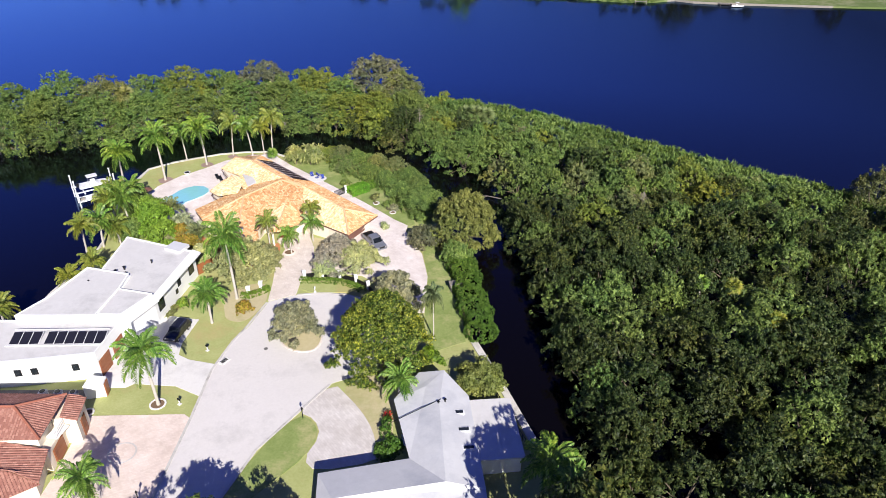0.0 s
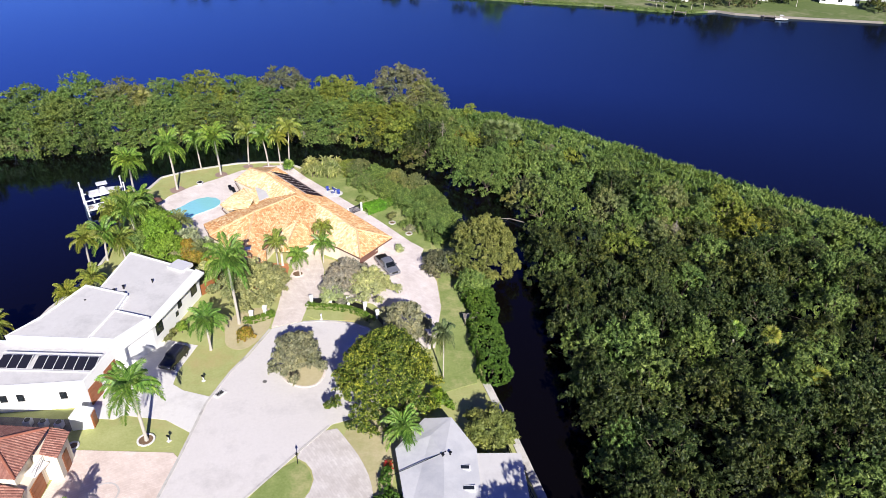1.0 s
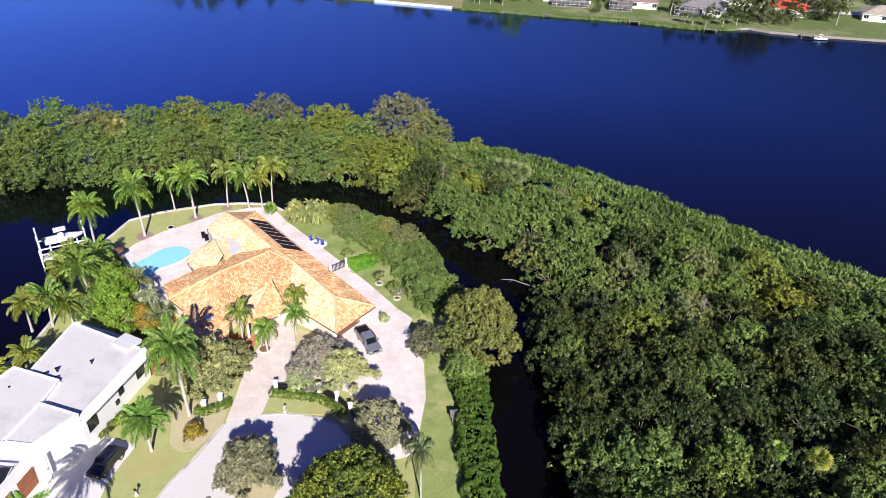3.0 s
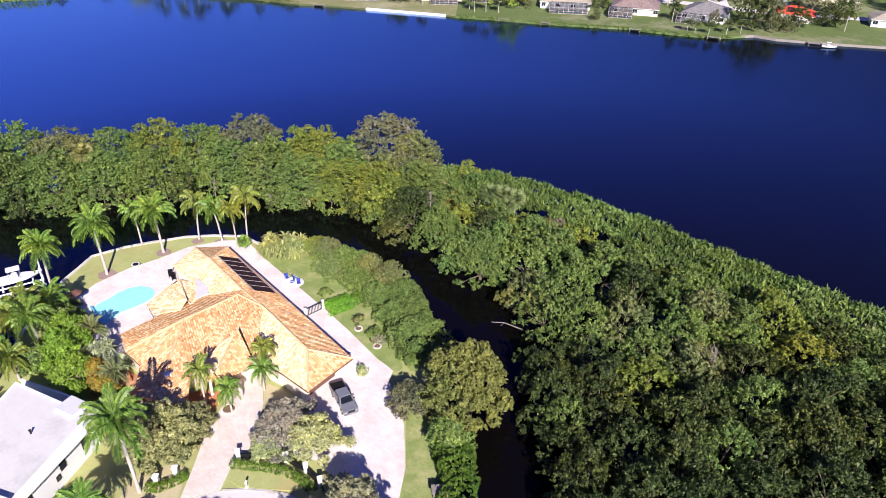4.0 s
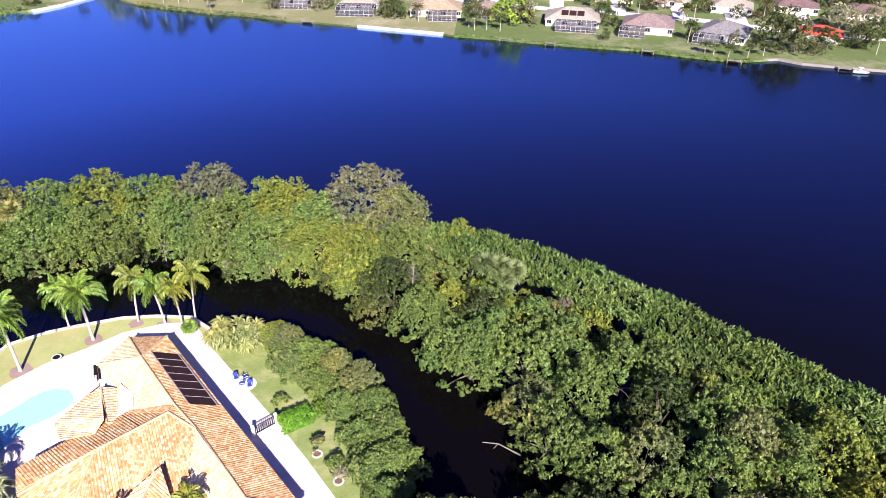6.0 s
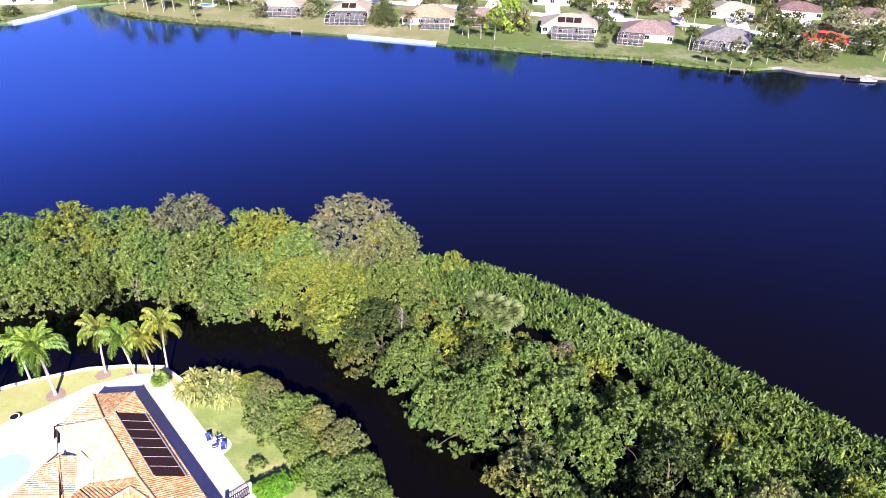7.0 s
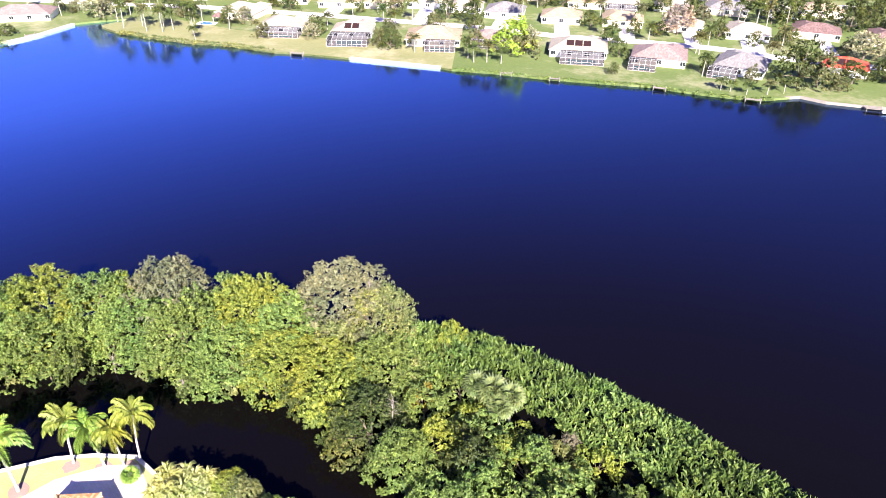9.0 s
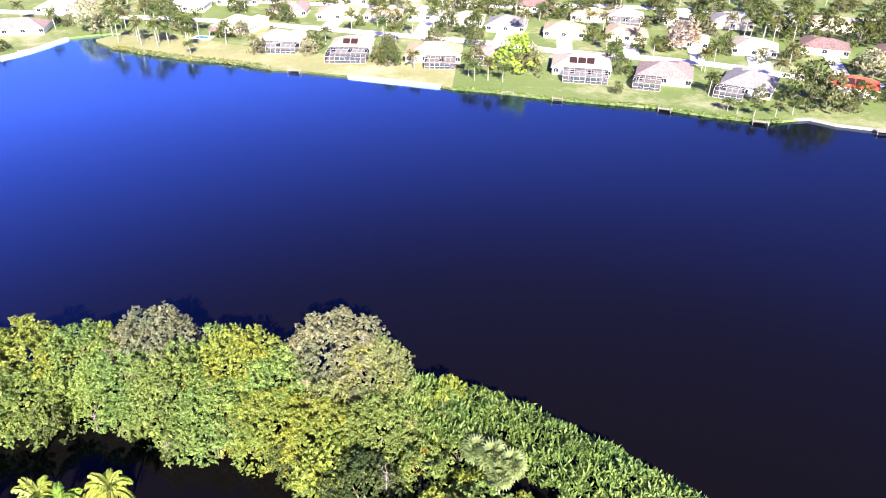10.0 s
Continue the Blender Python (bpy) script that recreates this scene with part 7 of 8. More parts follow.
# spiky clumps of strap leaves
def strap_clump(label, x, y, seed, heads, long, deep, high, material):
    t = thing("screw_pine_clump", label, "shrub", pose(x, y, 0))
    r = np.random.default_rng(seed)
    v, f = [], []
    for cx, cy, cz in [(r.uniform(-long, long), r.uniform(-deep, deep), r.uniform(0.3, 1.0) * high) for _ in range(heads)]:
        for k in range(34):
            a, up = r.uniform(0, 6.28), r.uniform(-0.1, 1.2)
            L = r.uniform(1.1, 2.1)
            d = np.array([math.cos(a) * math.cos(up), math.sin(a) * math.cos(up), math.sin(up)])
            s = np.array([-math.sin(a), math.cos(a), 0]) * 0.11
            o = np.array([cx, cy, cz])
            b = len(v)
            tip = o + d * L + np.array([0, 0, -0.35 * L])
            mid = o + d * L * 0.55 + np.array([0, 0, 0.05])
            v += [tuple(o - s), tuple(mid - s), tuple(tip), tuple(mid + s), tuple(o + s)]
            f += [(b, b + 1, b + 3, b + 4), (b + 1, b + 2, b + 3)]
    link("leaves", mesh_of("leaves", v, f), material, t)
    bm = bmesh.new()
    for k in range(9):
        px, py = r.uniform(-long, long) * 0.8, r.uniform(-deep, deep) * 0.8
        tube([(px, py, -0.2), (px + 0.1, py, high * 0.35), (px + 0.3, py + 0.1, high * 0.65)], [0.1, 0.08, 0.06], 6, bm)
    part("stems", bm, M_BARK, t)


strap_clump("clump of spiky yellow-green strap leaves", -32.4, 141.0, 77, 52, 3.5, 2.1, 2.9, L_STRAP)
strap_clump("pale silvery strap-leaved plants beside the villa", -49.4, 110.4, 78, 16, 1.6, 1.3, 2.6, L_PALESTRAP)
strap_clump("pale silvery strap-leaved plants beside the villa", -46.2, 107.4, 79, 16, 1.5, 1.3, 2.2, L_PALESTRAP)

hedge("box_hedge", "bright green clipped box hedge beside the gate", "hedge", [(-21.0, 125.4), (-17.8, 128.2)], 2.3, 1.5, 9000, 0.2, L_BOX, 22, loose=False)
shrub("garden_shrub", "bright green round shrub beside the hedge", -16.9, 128.8, 1.1, 1.8, 900, 0.3, L_HEDGE, 23)
shrub("garden_shrub", "small dark shrub in a stone ring", -15.4, 123.2, 0.8, 1.6, 600, 0.3, L_OLIVE, 24)
shrub("garden_shrub", "small dark shrub in a stone ring", -12.4, 120.4, 1.1, 1.9, 700, 0.3, L_OAK, 25)
shrub("garden_shrub", "feathery grey shrub on the lawn", -11.4, 119.0, 0.8, 1.5, 600, 0.3, L_GREY, 26)
shrub("garden_shrub", "yellow-green round shrub at the garage corner", -12.6, 112.2, 0.75, 1.1, 600, 0.28, L_LIME, 27)
shrub("garden_shrub", "small leafy shrubs on the lawn", -22.6, 130.2, 0.9, 1.2, 500, 0.3, L_OAK, 28)

# ---- canal side trees and hedge ----
CANAL = tree_kind(61, 5.4, 8.2, 1.2, 130, 0.75, 22000, 0.24, L_STRAW, per=10, fill=0.3, tight=True, trunk=0.28, name="canal_tree", label="large dusty olive-green tree leaning over the canal", category="tree")
CANAL.matrix_world = placed(2.2, 107.2, 0, 20, (1.12, 1.16, 1.22))
t = tree_kind(62, 3.0, 4.0, 0.6, 50, 0.6, 5200, 0.28, L_DUST, trunk=0.14, name="canal_tree", label="thin grey-green tree beside the driveway")
t.matrix_world = placed(-4.6, 106.4, 0, 70)
t = tree_kind(63, 3.0, 4.6, 0.6, 50, 0.65, 5600, 0.36, L_OAK, trunk=0.14, name="canal_tree", label="green tree on the canal bank")
t.matrix_world = placed(0.6, 100.6, 0, 170)
hedge("canal_hedge", "tall dense dark green hedge along the canal", "hedge", [(1.6, 99.6), (2.8, 92.0), (3.7, 86.4), (4.8, 79.2)], 4.0, 2.6, 33000, 0.24, L_DARKHEDGE, 64)
t = tree_kind(65, 3.4, 4.6, 0.9, 60, 0.65, 6800, 0.34, L_STRAW, trunk=0.14, name="canal_tree", label="bushy olive and russet tree beside the seawall")
t.matrix_world = placed(4.4, 69.0, 0, 30)

# ---- front garden trees ----
t = tree_kind(70, 6.7, 11.2, 1.4, 300, 0.62, 50000, 0.25, L_CLUSIA, per=14, trunk=0.36, tight=True, name="broad_tree", label="large round tree with glossy yellow-green leaf clusters", jitter=0.4)
t.matrix_world = placed(-9.1, 74.2, 0, 0)
GREYT = tree_kind(71, 3.1, 5.0, 0.8, 90, 0.45, 16000, 0.21, L_GREY, M_GREYBRANCH, trunk=0.12, name="grey_tree", label="fine-leaved grey-green tree in the round bed", wide=0.4)
GREYT.matrix_world = placed(-22.2, 80.3, 0.1, 0, (1.08, 1.5, 1.12))
put_copy(GREYT, -19.2, 99.0, 0, 80, (1.3, 1.2, 1.15), "grey-brown fine-leaved tree beside the forecourt", material=L_TAUPE)
put_copy(GREYT, -8.2, 88.2, 0, 150, (1.3, 1.2, 1.18), "grey-green fine-leaved tree by the court", material=L_GREY)
put_copy(GREYT, -33.4, 95.4, 0, 210, (1.5, 1.4, 1.4), "olive fine-leaved tree beside the entrance drive", material=L_DUSTY)
put_copy(GREYT, -31.2, 98.6, 0, 280, (0.95, 0.9, 0.9), "olive fine-leaved tree beside the entrance drive", material=L_DUSTY)
put_copy(GREYT, -15.2, 97.6, 0, 20, (1.15, 1.15, 1.15), "lime-green feathery tree in the forecourt", material=L_LIME)
put_copy(GREYT, -20.8, 96.6, 0, 120, (0.7, 0.65, 0.6), "pale green feathery shrub in the forecourt", material=L_LIME)
hedge("low_hedge", "low clipped green hedge along the forecourt wall", "hedge", [(-24.5, 94.2), (-22.2, 94.1), (-19.9, 94.1), (-17.4, 93.8), (-15.2, 92.7), (-13.6, 91.4)], 0.9, 0.8, 5200, 0.18, L_HEDGE, 72, loose=False)
hedge("low_hedge", "low bright hedge under the olive tree", "hedge", [(-32.9, 89.7), (-31.4, 89.8), (-30.0, 90.8), (-29.0, 92.0)], 0.9, 0.7, 3400, 0.18, L_HEDGE, 73, loose=False)
shrub("croton_shrub", "round yellow and olive shrub in a sandy bed", -31.6, 86.2, 1.3, 1.5, 1300, 0.28, L_CROTON, 74)
shrub("garden_shrub", "bright green shrub below the broad tree", -2.8, 74.6, 1.6, 2.4, 1200, 0.4, L_HEDGE, 75)
shrub("garden_shrub", "dark leafy shrub at the low house's corner", -6.6, 58.4, 1.5, 1.7, 1500, 0.3, L_DARKHEDGE, 76)
hedge("low_hedge", "dark hedge along the low house's wall", "hedge", [(-7.2, 60.2), (-7.4, 63.6)], 1.0, 1.1, 900, 0.28, L_DARKHEDGE, 78)
shrub("flowering_shrub", "small shrub with red flowers by the low house", -7.4, 64.2, 0.6, 0.9, 300, 0.22, L_RED, 79)
for i, (x, y) in enumerate(((-41.9, 84.6), (-41.7, 85.9), (-41.6, 87.2))):
    shrub("topiary_ball", "clipped round bush beside the white wall", x, y, 0.6, 1.1, 420, 0.22, L_OLIVE, 80 + i)
shrub("garden_shrub", "small palm-like shrub by the white driveway", -40.9, 86.2, 0.7, 2.2, 420, 0.34, L_FROND, 84)

# ---- planting between the white house and the villa ----
for i, (x, y, r, h, m, lab) in enumerate(((-53.4, 108.6, 3.2, 6.6, L_BRIGHT, "bright green leafy thicket beside the white house"), (-55.6, 112.6, 2.8, 6.0, L_BRIGHT, "bright green leafy thicket near the pool"), (-50.2, 105.6, 2.5, 5.6, L_BRIGHT, "bright green leafy shrubs"),
                                            (-47.6, 106.2, 1.8, 3.4, L_CROTON, "yellow-orange croton shrub beside the villa"), (-45.6, 103.6, 1.7, 3.0, L_CROTON, "yellow-orange croton shrub beside the villa"), (-42.8, 101.2, 1.7, 2.8, L_LIME, "yellow-green shrub by the villa"),
                                            (-58.6, 116.4, 2.6, 4.6, L_OAK, "green thicket by the pool deck"),
                                            (-61.0, 120.4, 1.6, 2.8, L_OLIVE, "green shrubs at the pool deck"), (-57.6, 107.6, 2.4, 4.2, L_OAK, "dark green thicket by the seawall"), (-36.4, 100.2, 1.4, 2.2, L_OLIVE, "olive shrub before the villa"))):
    shrub("thicket", lab, x, y, r, h, int(2200 * r), 0.3, m, 90 + i)
wall_g = thing("garden_wall", "white stuccoed garden wall behind the white house", "wall")
part("wall_run", ribbon([(-56.5, 103.2), (-49.0, 101.2), (-43.2, 99.0)], 0.25, 0, 2.0), M_WHITE, wall_g)
fence_ = thing("wood_gate_fence", "warm brown timber fence beside the white house", "fence")
for i in range(9):
    q = Vector((-41.6, 95.8)).lerp(Vector((-39.4, 98.8)), (i + 0.5) / 9)
    s = part("board", box(0.4, 0.06, 1.9), M_WOODDOOR, fence_)
    s.matrix_local = pose(q.x, q.y, 0, 0, 0, 54)

# ---- palms ----
ROYAL = palm_kind(1, 7.6, 3.6, 24, L_FROND, (-0.3, 0.0), label="tall royal palm with a pale trunk", leaflets=34, leaflet=1.0)
ROYAL.matrix_world = placed(-36.9, 65.5, 0.05, 0)
COCO = palm_kind(2, 6.9, 3.1, 18, L_FROND, (0.7, 0.3), trunk=0.15, label="slender coconut palm on the point", shaft=False, leaflets=30, leaflet=0.9, droop=1.05, hang=0.6)
COCO.matrix_world = placed(-45.3, 144.4, 0.05, 200)
BUSHY = palm_kind(3, 4.0, 3.4, 24, L_FROND, (0.5, 0.2), trunk=0.16, label="bushy palm with arching fronds", shaft=False, leaflets=30, leaflet=0.9, droop=0.8)
BUSHY.matrix_world = placed(-61.2, 104.2, 0.0, 40, (1, 1, 1.15))


def palm(src, x, y, h, base_h, turn, k, label, group="", m=None, z=0.0):
    o = put_copy(src, x, y, z, turn, (k, k, h / base_h), label, group=group)
    if m:
        for c in o.children:
            if c.name.startswith(("frond", "crown")) and not c.name.startswith("crownshaft"):
                c.material_slots[0].link = "OBJECT"
                c.material_slots[0].material = m
    return o


palm(ROYAL, -33.4, 89.2, 10.9, 8.2, 60, 1.0, "very tall royal palm with a pale trunk beside the drive")
palm(ROYAL, -35.4, 82.9, 5.4, 8.2, 120, 0.85, "young royal palm on the lawn")
palm(ROYAL, -54.0, 139.2, 8.2, 8.2, 20, 1.0, "royal palm on the sandy point", "palms on the point")
palm(ROYAL, -60.2, 131.3, 9.3, 8.2, 75, 1.0, "royal palm beside the pool deck", "palms on the point")
palm(ROYAL, -65.6, 124.6, 8.6, 8.2, 165, 0.95, "royal palm beside the dock", "palms on the point")
palm(COCO, -49.7, 144.4, 7.0, 6.9, 10, 0.95, "slender coconut palm on the point", "palms on the point", L_FRONDGOLD)
palm(COCO, -42.8, 144.8, 6.6, 6.9, 250, 0.8, "slender coconut palm on the point", "palms on the point", L_FRONDGOLD)
palm(COCO, -41.2, 146.0, 7.6, 6.9, 30, 0.9, "slender coconut palm on the point", "palms on the point", L_FRONDGOLD)
palm(COCO, -59.1, 141.4, 6.4, 6.9, 120, 0.9, "slender coconut palm on the point", "palms on the point")
palm(COCO, -63.6, 102.8, 5.2, 6.9, 300, 1.0, "leaning coconut palm at the seawall", m=L_FRONDGOLD)
for x, y, h, tr, k, m in ((-62.4, 111.4, 4.8, 100, 1.0, L_FRONDGOLD), (-59.6, 112.0, 5.6, 220, 1.1, None), (-64.0, 115.6, 4.6, 330, 1.0, L_FRONDGOLD), (-61.6, 118.0, 4.2, 15, 0.95, None), (-58.4, 105.0, 3.6, 145, 0.9, L_FRONDGOLD), (-57.6, 93.4, 3.4, 60, 0.8, L_FRONDGOLD), (-59.8, 90.8, 2.8, 200, 0.75, L_FRONDGOLD),
                           (-65.0, 80.4, 3.8, 270, 0.9, L_FRONDGOLD), (-51.6, 112.4, 3.2, 80, 0.75, L_SILVER), (-44.4, 105.4, 2.4, 140, 0.7, L_SILVER)):
    palm(BUSHY, x, y, h, 4.0, tr, k, "bushy yellow-green palm by the seawall" if m else "bushy green palm by the seawall", m=m)
def entrance_palm(seed, x, y, height, lean, length, fronds, gold):
    t = palm_kind(seed, height, length, fronds, L_FRONDGOLD if gold else L_FROND, lean, trunk=0.12, label="short palm before the villa's entrance", shaft=False, leaflets=20, leaflet=0.62, droop=1.0, hang=0.5, width=0.09)
    t.matrix_world = placed(x, y, 0.05, seed * 35)


entrance_palm(41, -25.2, 108.5, 5.4, (0.0, 0.9), 1.9, 17, True)
entrance_palm(42, -24.8, 107.2, 3.5, (0.1, 0.2), 2.2, 20, False)
entrance_palm(43, -31.5, 103.6, 5.6, (0.1, 0.1), 2.3, 18, True)
entrance_palm(44, -27.7, 102.9, 3.7, (0.0, 0.1), 2.1, 18, False)
palm(COCO, -2.2, 80.0, 7.0, 6.9, 75, 0.6, "slim palm on the side lawn", m=L_SILVER)
palm(BUSHY, -6.2, 66.4, 3.9, 4.0, 10, 0.85, "green palm at the low house's corner")
palm(BUSHY, -38.6, 49.2, 4.2, 4.0, 20, 0.9, "dark green palm by the salmon forecourt")
palm(BUSHY, 11.8, 52.6, 5.2, 4.0, 200, 1.15, "large bright green palm by the canal")
palm(BUSHY, 13.8, 48.6, 4.6, 4.0, 90, 1.05, "large bright green palm by the canal")

# trees behind the start of the flight, whose tops and shadows reach the road
t = tree_kind(120, 4.6, 9.6, 2.0, 60, 1.0, 8000, 0.36, L_OAK, trunk=0.25, name="street_tree", label="leafy street tree whose shadow falls on the road")
t.matrix_world = placed(-22.6, 42.6, 0, 0)
put_copy(t, -16.0, 41.0, 0, 130, (1.0, 1.0, 0.95))
put_copy(t, -28.4, 38.0, 0, 230, (0.9, 0.9, 1.05))
put_copy(t, 12.6, 39.4, 0, 60, (1.35, 1.35, 1.95), "leafy tree whose shadow falls on the metal roof", material=L_MANGROVE)
put_copy(t, 17.0, 40.0, 0, 160, (1.1, 1.1, 1.5), "leafy tree whose shadow falls on the metal roof", material=L_MANGROVE)
put_copy(t, -9.0, 38.0, 0, 260, (1.0, 1.0, 0.9))

# ---- far shore trees ----
FT = [tree_kind(140 + i, 4.2, 7.0, 1.2, 40, 1.0, 1900, 0.42, m, trunk=0.2, name="garden_tree", label=lab) for i, (m, lab) in enumerate(((L_FARTREE, "green garden tree across the lake"), (L_FAROLIVE, "olive garden tree across the lake"), (L_GREY, "thin grey garden tree across the lake")))]
FP = palm_kind(8, 6.5, 2.9, 18, L_FARPALM, (0.3, 0.2), trunk=0.12, joined=True, label="garden palm across the lake", leaflets=10, leaflet=1.0, shaft=False, width=0.2)
for o in FT:
    o.matrix_world = placed(0, 700, -0.3)
FT[0].matrix_world = placed(-48.0, 351, -0.3, 0, (1.1, 1.1, 1.1))
FT[1].matrix_world = placed(3.0, 344.0, -0.3, 0, (1.3, 1.3, 1.3))
FT[2].matrix_world = placed(-176.0, 372.0, -0.3, 0, (1.9, 1.9, 1.7))
FP.matrix_world = placed(-126.0, 352.0, -0.3)
G = "garden trees across the lake"
for i, (x, y, k, h, m) in enumerate(((-46, 343, 0.9, 0.9, L_FARTREE), (-50, 346, 0.9, 0.8, L_FAROLIVE), (-15.5, 351, 0.8, 0.8, L_FAROLIVE), (-1.2, 344.5, 1.65, 1.6, L_LIMETREE), (5.0, 347.5, 0.8, 1.2, L_GREY), (36.6, 345, 0.8, 0.8, L_FARTREE), (33.4, 324.8, 0.42, 0.5, L_FARTREE), (64.5, 331.5, 0.5, 0.8, L_FARTREE),
                                       (91.5, 323.5, 1.75, 1.7, L_FARTREE), (97.0, 321.0, 1.4, 1.4, L_FAROLIVE), (103.0, 318.0, 0.7, 0.5, L_FAROLIVE), (109.5, 326.0, 1.1, 0.9, L_FARTREE), (121.0, 330.0, 1.0, 1.0, L_FARTREE), (128.0, 338.0, 1.2, 1.1, L_FARTREE), (77.2, 322.5, 0.55, 0.7, L_FAROLIVE), (123.0, 355.0, 1.6, 1.3, L_GREY), (133.0, 352.0, 1.4, 1.3, L_GREY),
                                       (62.0, 380.0, 1.6, 1.5, L_PINKTREE), (-30.5, 393, 1.1, 1.0, L_FARTREE), (-20.5, 388.0, 1.0, 1.1, L_FARTREE), (-17.5, 372.0, 0.9, 1.0, L_FARTREE), (28.5, 386.0, 0.9, 0.8, L_FARTREE), (55.0, 377.0, 0.7, 0.7, L_FARTREE), (100.0, 371.0, 0.8, 0.8, L_FARTREE), (77.0, 376.0, 0.8, 1.0, L_FARTREE), (104.0, 404.0, 1.2, 1.2, L_FARTREE),
                                       (112.0, 408.0, 1.4, 1.3, L_FARTREE), (122.0, 402.0, 1.3, 1.5, L_FARTREE), (132.0, 396.0, 1.4, 1.5, L_FARTREE), (143.0, 400.0, 1.5, 1.4, L_FARTREE), (150.0, 390.0, 1.4, 1.5, L_FARTREE), (72.0, 409.0, 1.1, 1.2, L_FARTREE), (60.0, 420.0, 1.3, 1.1, L_FARTREE), (26.0, 425.0, 1.2, 0.9, L_FARTREE), (18.0, 424.0, 1.2, 0.9, L_FARTREE), (10.0, 425.0, 1.2, 0.9, L_FARTREE),
                                       (-16.0, 424.0, 1.3, 1.2, L_FARTREE), (-24.0, 421.0, 1.2, 1.1, L_FARTREE), (-54.0, 397.0, 0.9, 0.9, L_FAROLIVE), (-97.0, 351.0, 0.7, 0.7, L_FAROLIVE), (-78.5, 353.0, 0.85, 0.8, L_GREY), (-101.5, 397.0, 0.9, 0.9, L_FARTREE), (-108.0, 405.0, 1.2, 1.0, L_FARTREE), (-140.0, 380.0, 1.2, 0.9, L_FAROLIVE), (-148.0, 388.0, 1.2, 0.9, L_FARTREE),
                                       (-158.0, 400.0, 1.2, 1.0, L_FARTREE), (-168.0, 404.0, 1.3, 1.0, L_FAROLIVE), (-188.0, 385.0, 1.4, 1.2, L_GREY), (-196.0, 340.0, 0.8, 0.5, L_FARTREE), (-183.0, 402.0, 1.3, 1.1, L_FARTREE), (-130.0, 412.0, 1.1, 1.0, L_FARTREE), (-68.0, 427.0, 1.1, 1.0, L_FARTREE), (-33.0, 436.0, 1.2, 1.1, L_FARTREE), (84.0, 440.0, 1.5, 1.3, L_FARTREE),
                                       (104.0, 440.0, 1.5, 1.3, L_FARTREE), (120.0, 436.0, 1.5, 1.3, L_FARTREE), (62.0, 446.0, 1.4, 1.2, L_FARTREE), (30.0, 446.0, 1.4, 1.2, L_FARTREE), (150.0, 425.0, 1.6, 1.4, L_FARTREE), (-90.0, 433.0, 1.2, 1.0, L_FARTREE), (-150.0, 440.0, 1.4, 1.2, L_FARTREE), (-200.0, 430.0, 1.4, 1.2, L_FARTREE), (160.0, 360.0, 1.5, 1.4, L_FARTREE), (158.0, 318.0, 1.5, 1.4, L_FARTREE))):
    src = FT[2] if m in (L_GREY, L_PINKTREE) else FT[i % 2]
    lab = {L_LIMETREE.name: "bright lime-green tree on the far shore", L_PINKTREE.name: "leafless pinkish-grey tree across the lake", L_GREY.name: "thin grey garden tree across the lake"}.get(m.name, "green garden tree across the lake")
    put_copy(src, x, y, -0.3, i * 71, (k * 1.12, k * 1.12, h * 1.2), lab, group=G, material=m)
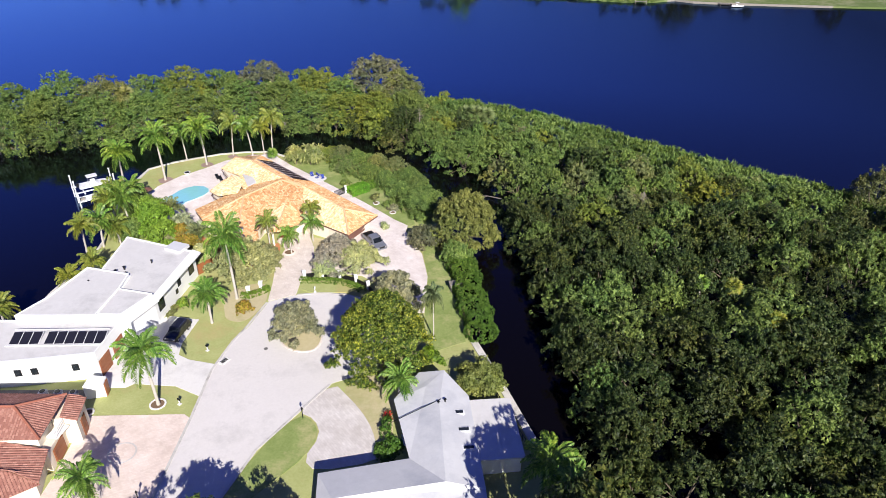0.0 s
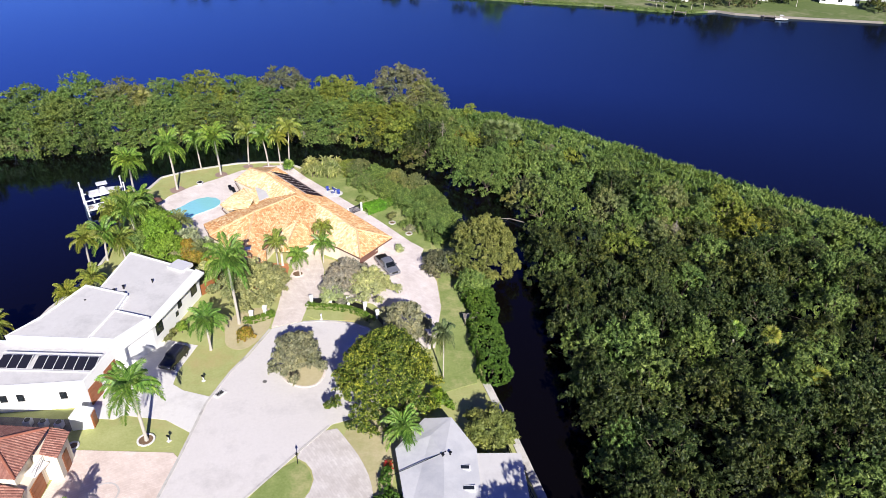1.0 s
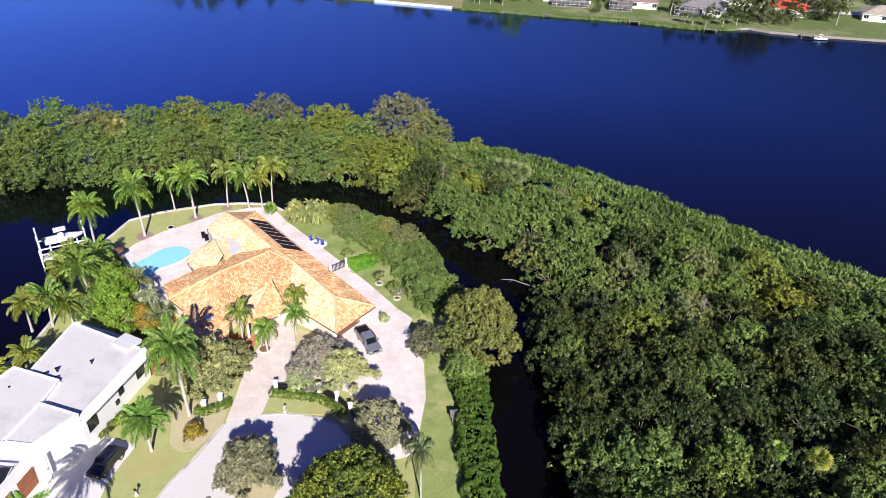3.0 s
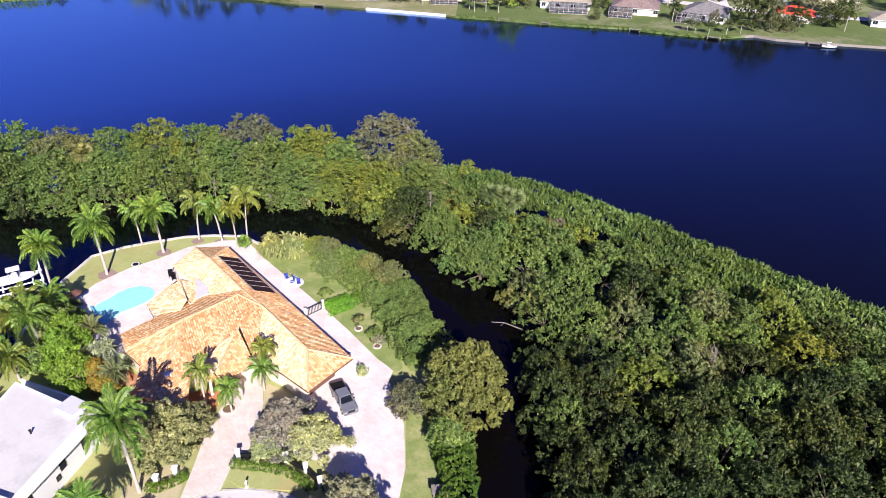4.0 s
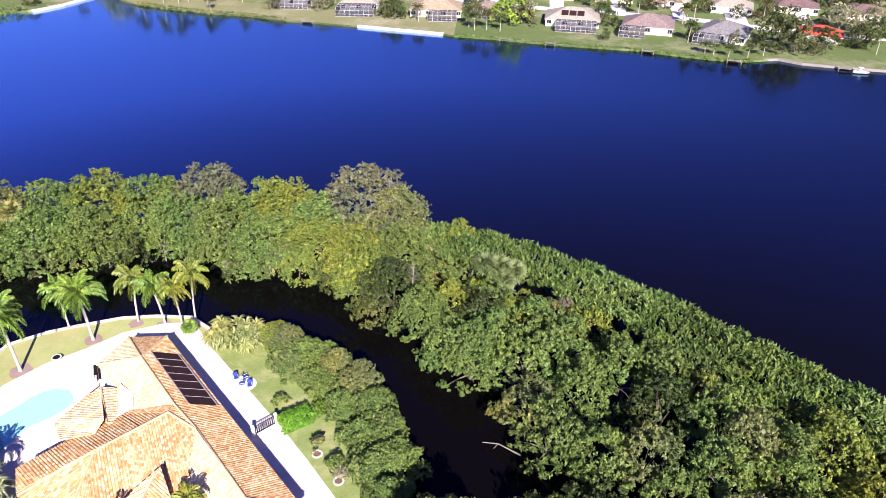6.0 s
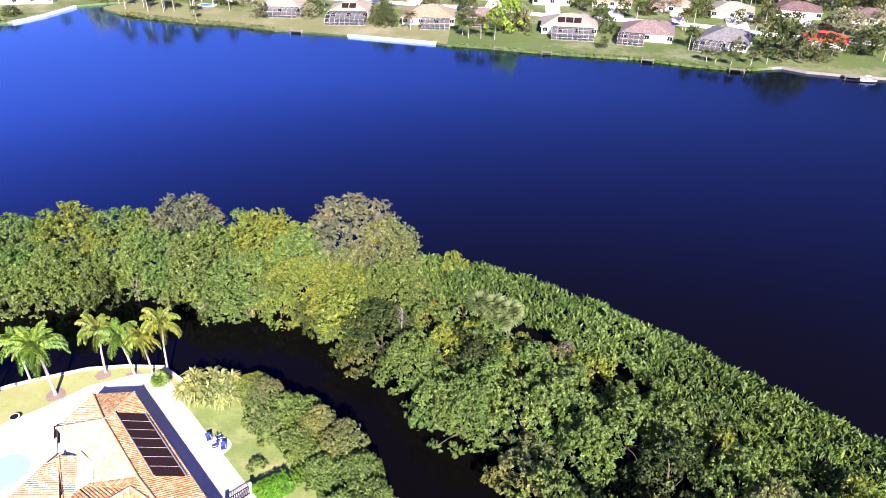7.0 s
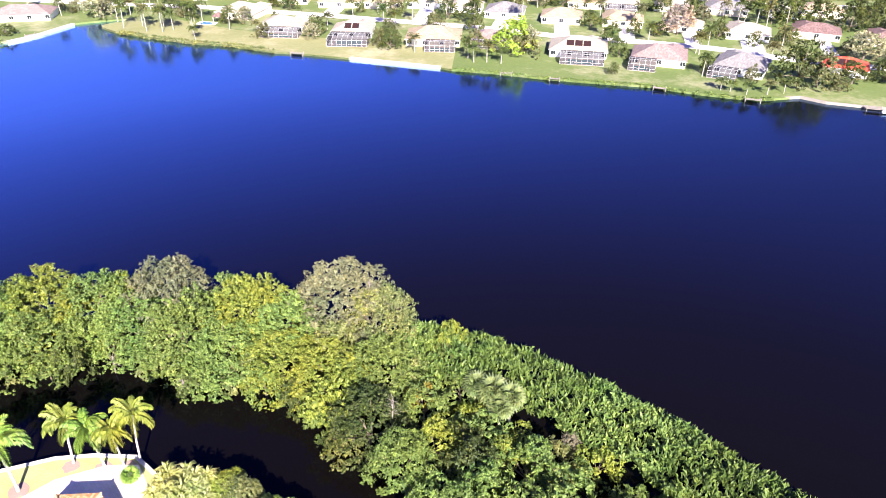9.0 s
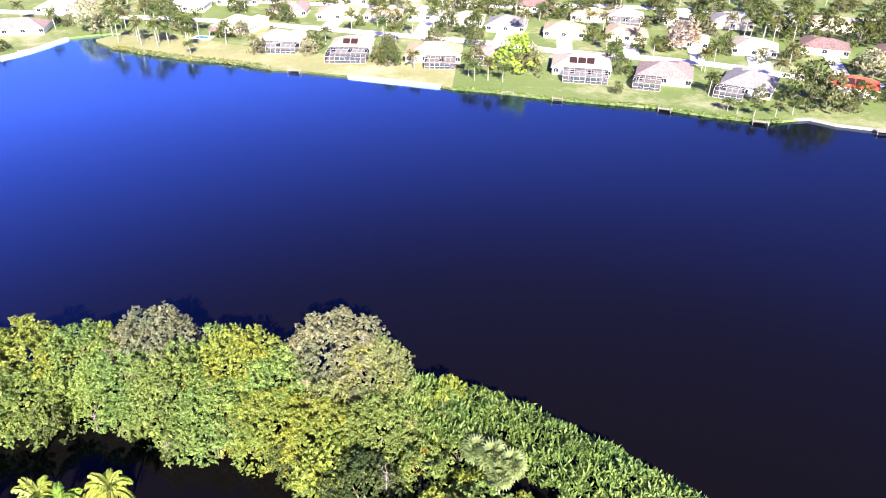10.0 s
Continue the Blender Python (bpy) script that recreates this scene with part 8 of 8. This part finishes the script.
for i, (x, y, h) in enumerate(((-157.5, 357, 8), (-151.5, 361, 7), (-146, 353.5, 8), (-139, 353, 8), (-136.5, 357, 6), (-142, 360, 7), (-131, 372, 8), (-114.5, 360.5, 7), (-36.5, 340.5, 5), (-16.5, 336.0, 6), (-14.0, 331.5, 5), (-9.5, 332.0, 6), (-4.5, 331.0, 5), (62.6, 327.0, 6), (66.0, 353, 6), (70.5, 361.0, 7), (34.5, 351.0, 6), (97.0, 362.0, 7),
                                (49.5, 366.5, 6), (-19.0, 384.0, 9), (0.5, 384.5, 10), (-44.0, 381.0, 9), (-54.5, 374.0, 7), (-57.0, 393.0, 8), (-70.0, 385.0, 7), (-37.0, 392.0, 8), (83.0, 400.0, 8), (90.0, 402.0, 8), (97.0, 400.0, 9), (100.0, 396.0, 8), (109.0, 400.0, 9), (124.5, 322.0, 6), (-160.0, 385, 8), (-165.0, 366.0, 8), (-152.0, 377.0, 8), (28.0, 404.0, 6), (33.0, 375.0, 5),
                                (-122, 345.0, 4), (-101.5, 356.5, 4), (68.5, 312.0, 3), (73.0, 310.0, 3), (79.5, 311.0, 3.4), (85.0, 313.0, 3.4), (66.0, 313.5, 3))):
    palm(FP, x, y, h, 6.5, i * 53, 1.0 if h > 4.5 else 0.8, "garden palm across the lake", "palms across the lake", [None, None, L_FAROLIVE][i % 3], -0.3)
rng = np.random.default_rng(5)
HOUSES = [o.matrix_world.translation for o in bpy.data.objects if o.name.startswith("lake_house")]
made = 0
for _ in range(2600):
    x, y = rng.uniform(-215, 165), rng.uniform(345, 470)
    line = 388 - 0.16 * (x + 86) if x > -86 else 393
    if made >= 150 or abs(y - line) < 6 or y < line - 32 or any(abs(x - h.x) < 12 and abs(y - h.y) < 12 for h in HOUSES) or (-184 < x < -150 and y < 376):
        continue
    made += 1
    if made % 3 == 0 or made % 5 == 0:
        palm(FP, x, y, rng.uniform(5, 9), 6.5, rng.uniform(0, 360), 1.0, "garden palm across the lake", "palms across the lake", [None, L_FAROLIVE][made % 2], -0.3)
    else:
        k = rng.uniform(0.5, 1.1)
        put_copy(FT[made % 2], x, y, -0.3, rng.uniform(0, 360), (k, k, k * rng.uniform(0.8, 1.2)), "green garden tree across the lake", group=G, material=[L_FARTREE, L_FAROLIVE, L_FARTREE, L_DUST][made % 4])
# reeds and low growth along the far bank
hedge("shore_growth", "shaggy green growth along the far bank", "shrubs", [(-156, 350.6), (-142.3, 346.4), (-121.7, 341.0), (-106.2, 340), (-96, 337), (-86.8, 333.8)], 2.4, 0.9, 3600, 0.6, L_OLIVE, 150, -0.7)
hedge("shore_growth", "green growth along the far bank", "shrubs", [(-20.7, 322.8), (-7.4, 321.7), (9.3, 318.2), (27.2, 316.1), (42.8, 314.9), (59, 309.7), (74.8, 306.4), (81, 308)], 1.4, 0.6, 5200, 0.45, L_OAK, 151, -0.6)
hedge("shore_growth", "green growth beside the inlet", "shrubs", [(-215, 318.4), (-200, 326), (-192, 331)], 5.0, 2.0, 1500, 0.7, L_OAK, 152, -0.6)
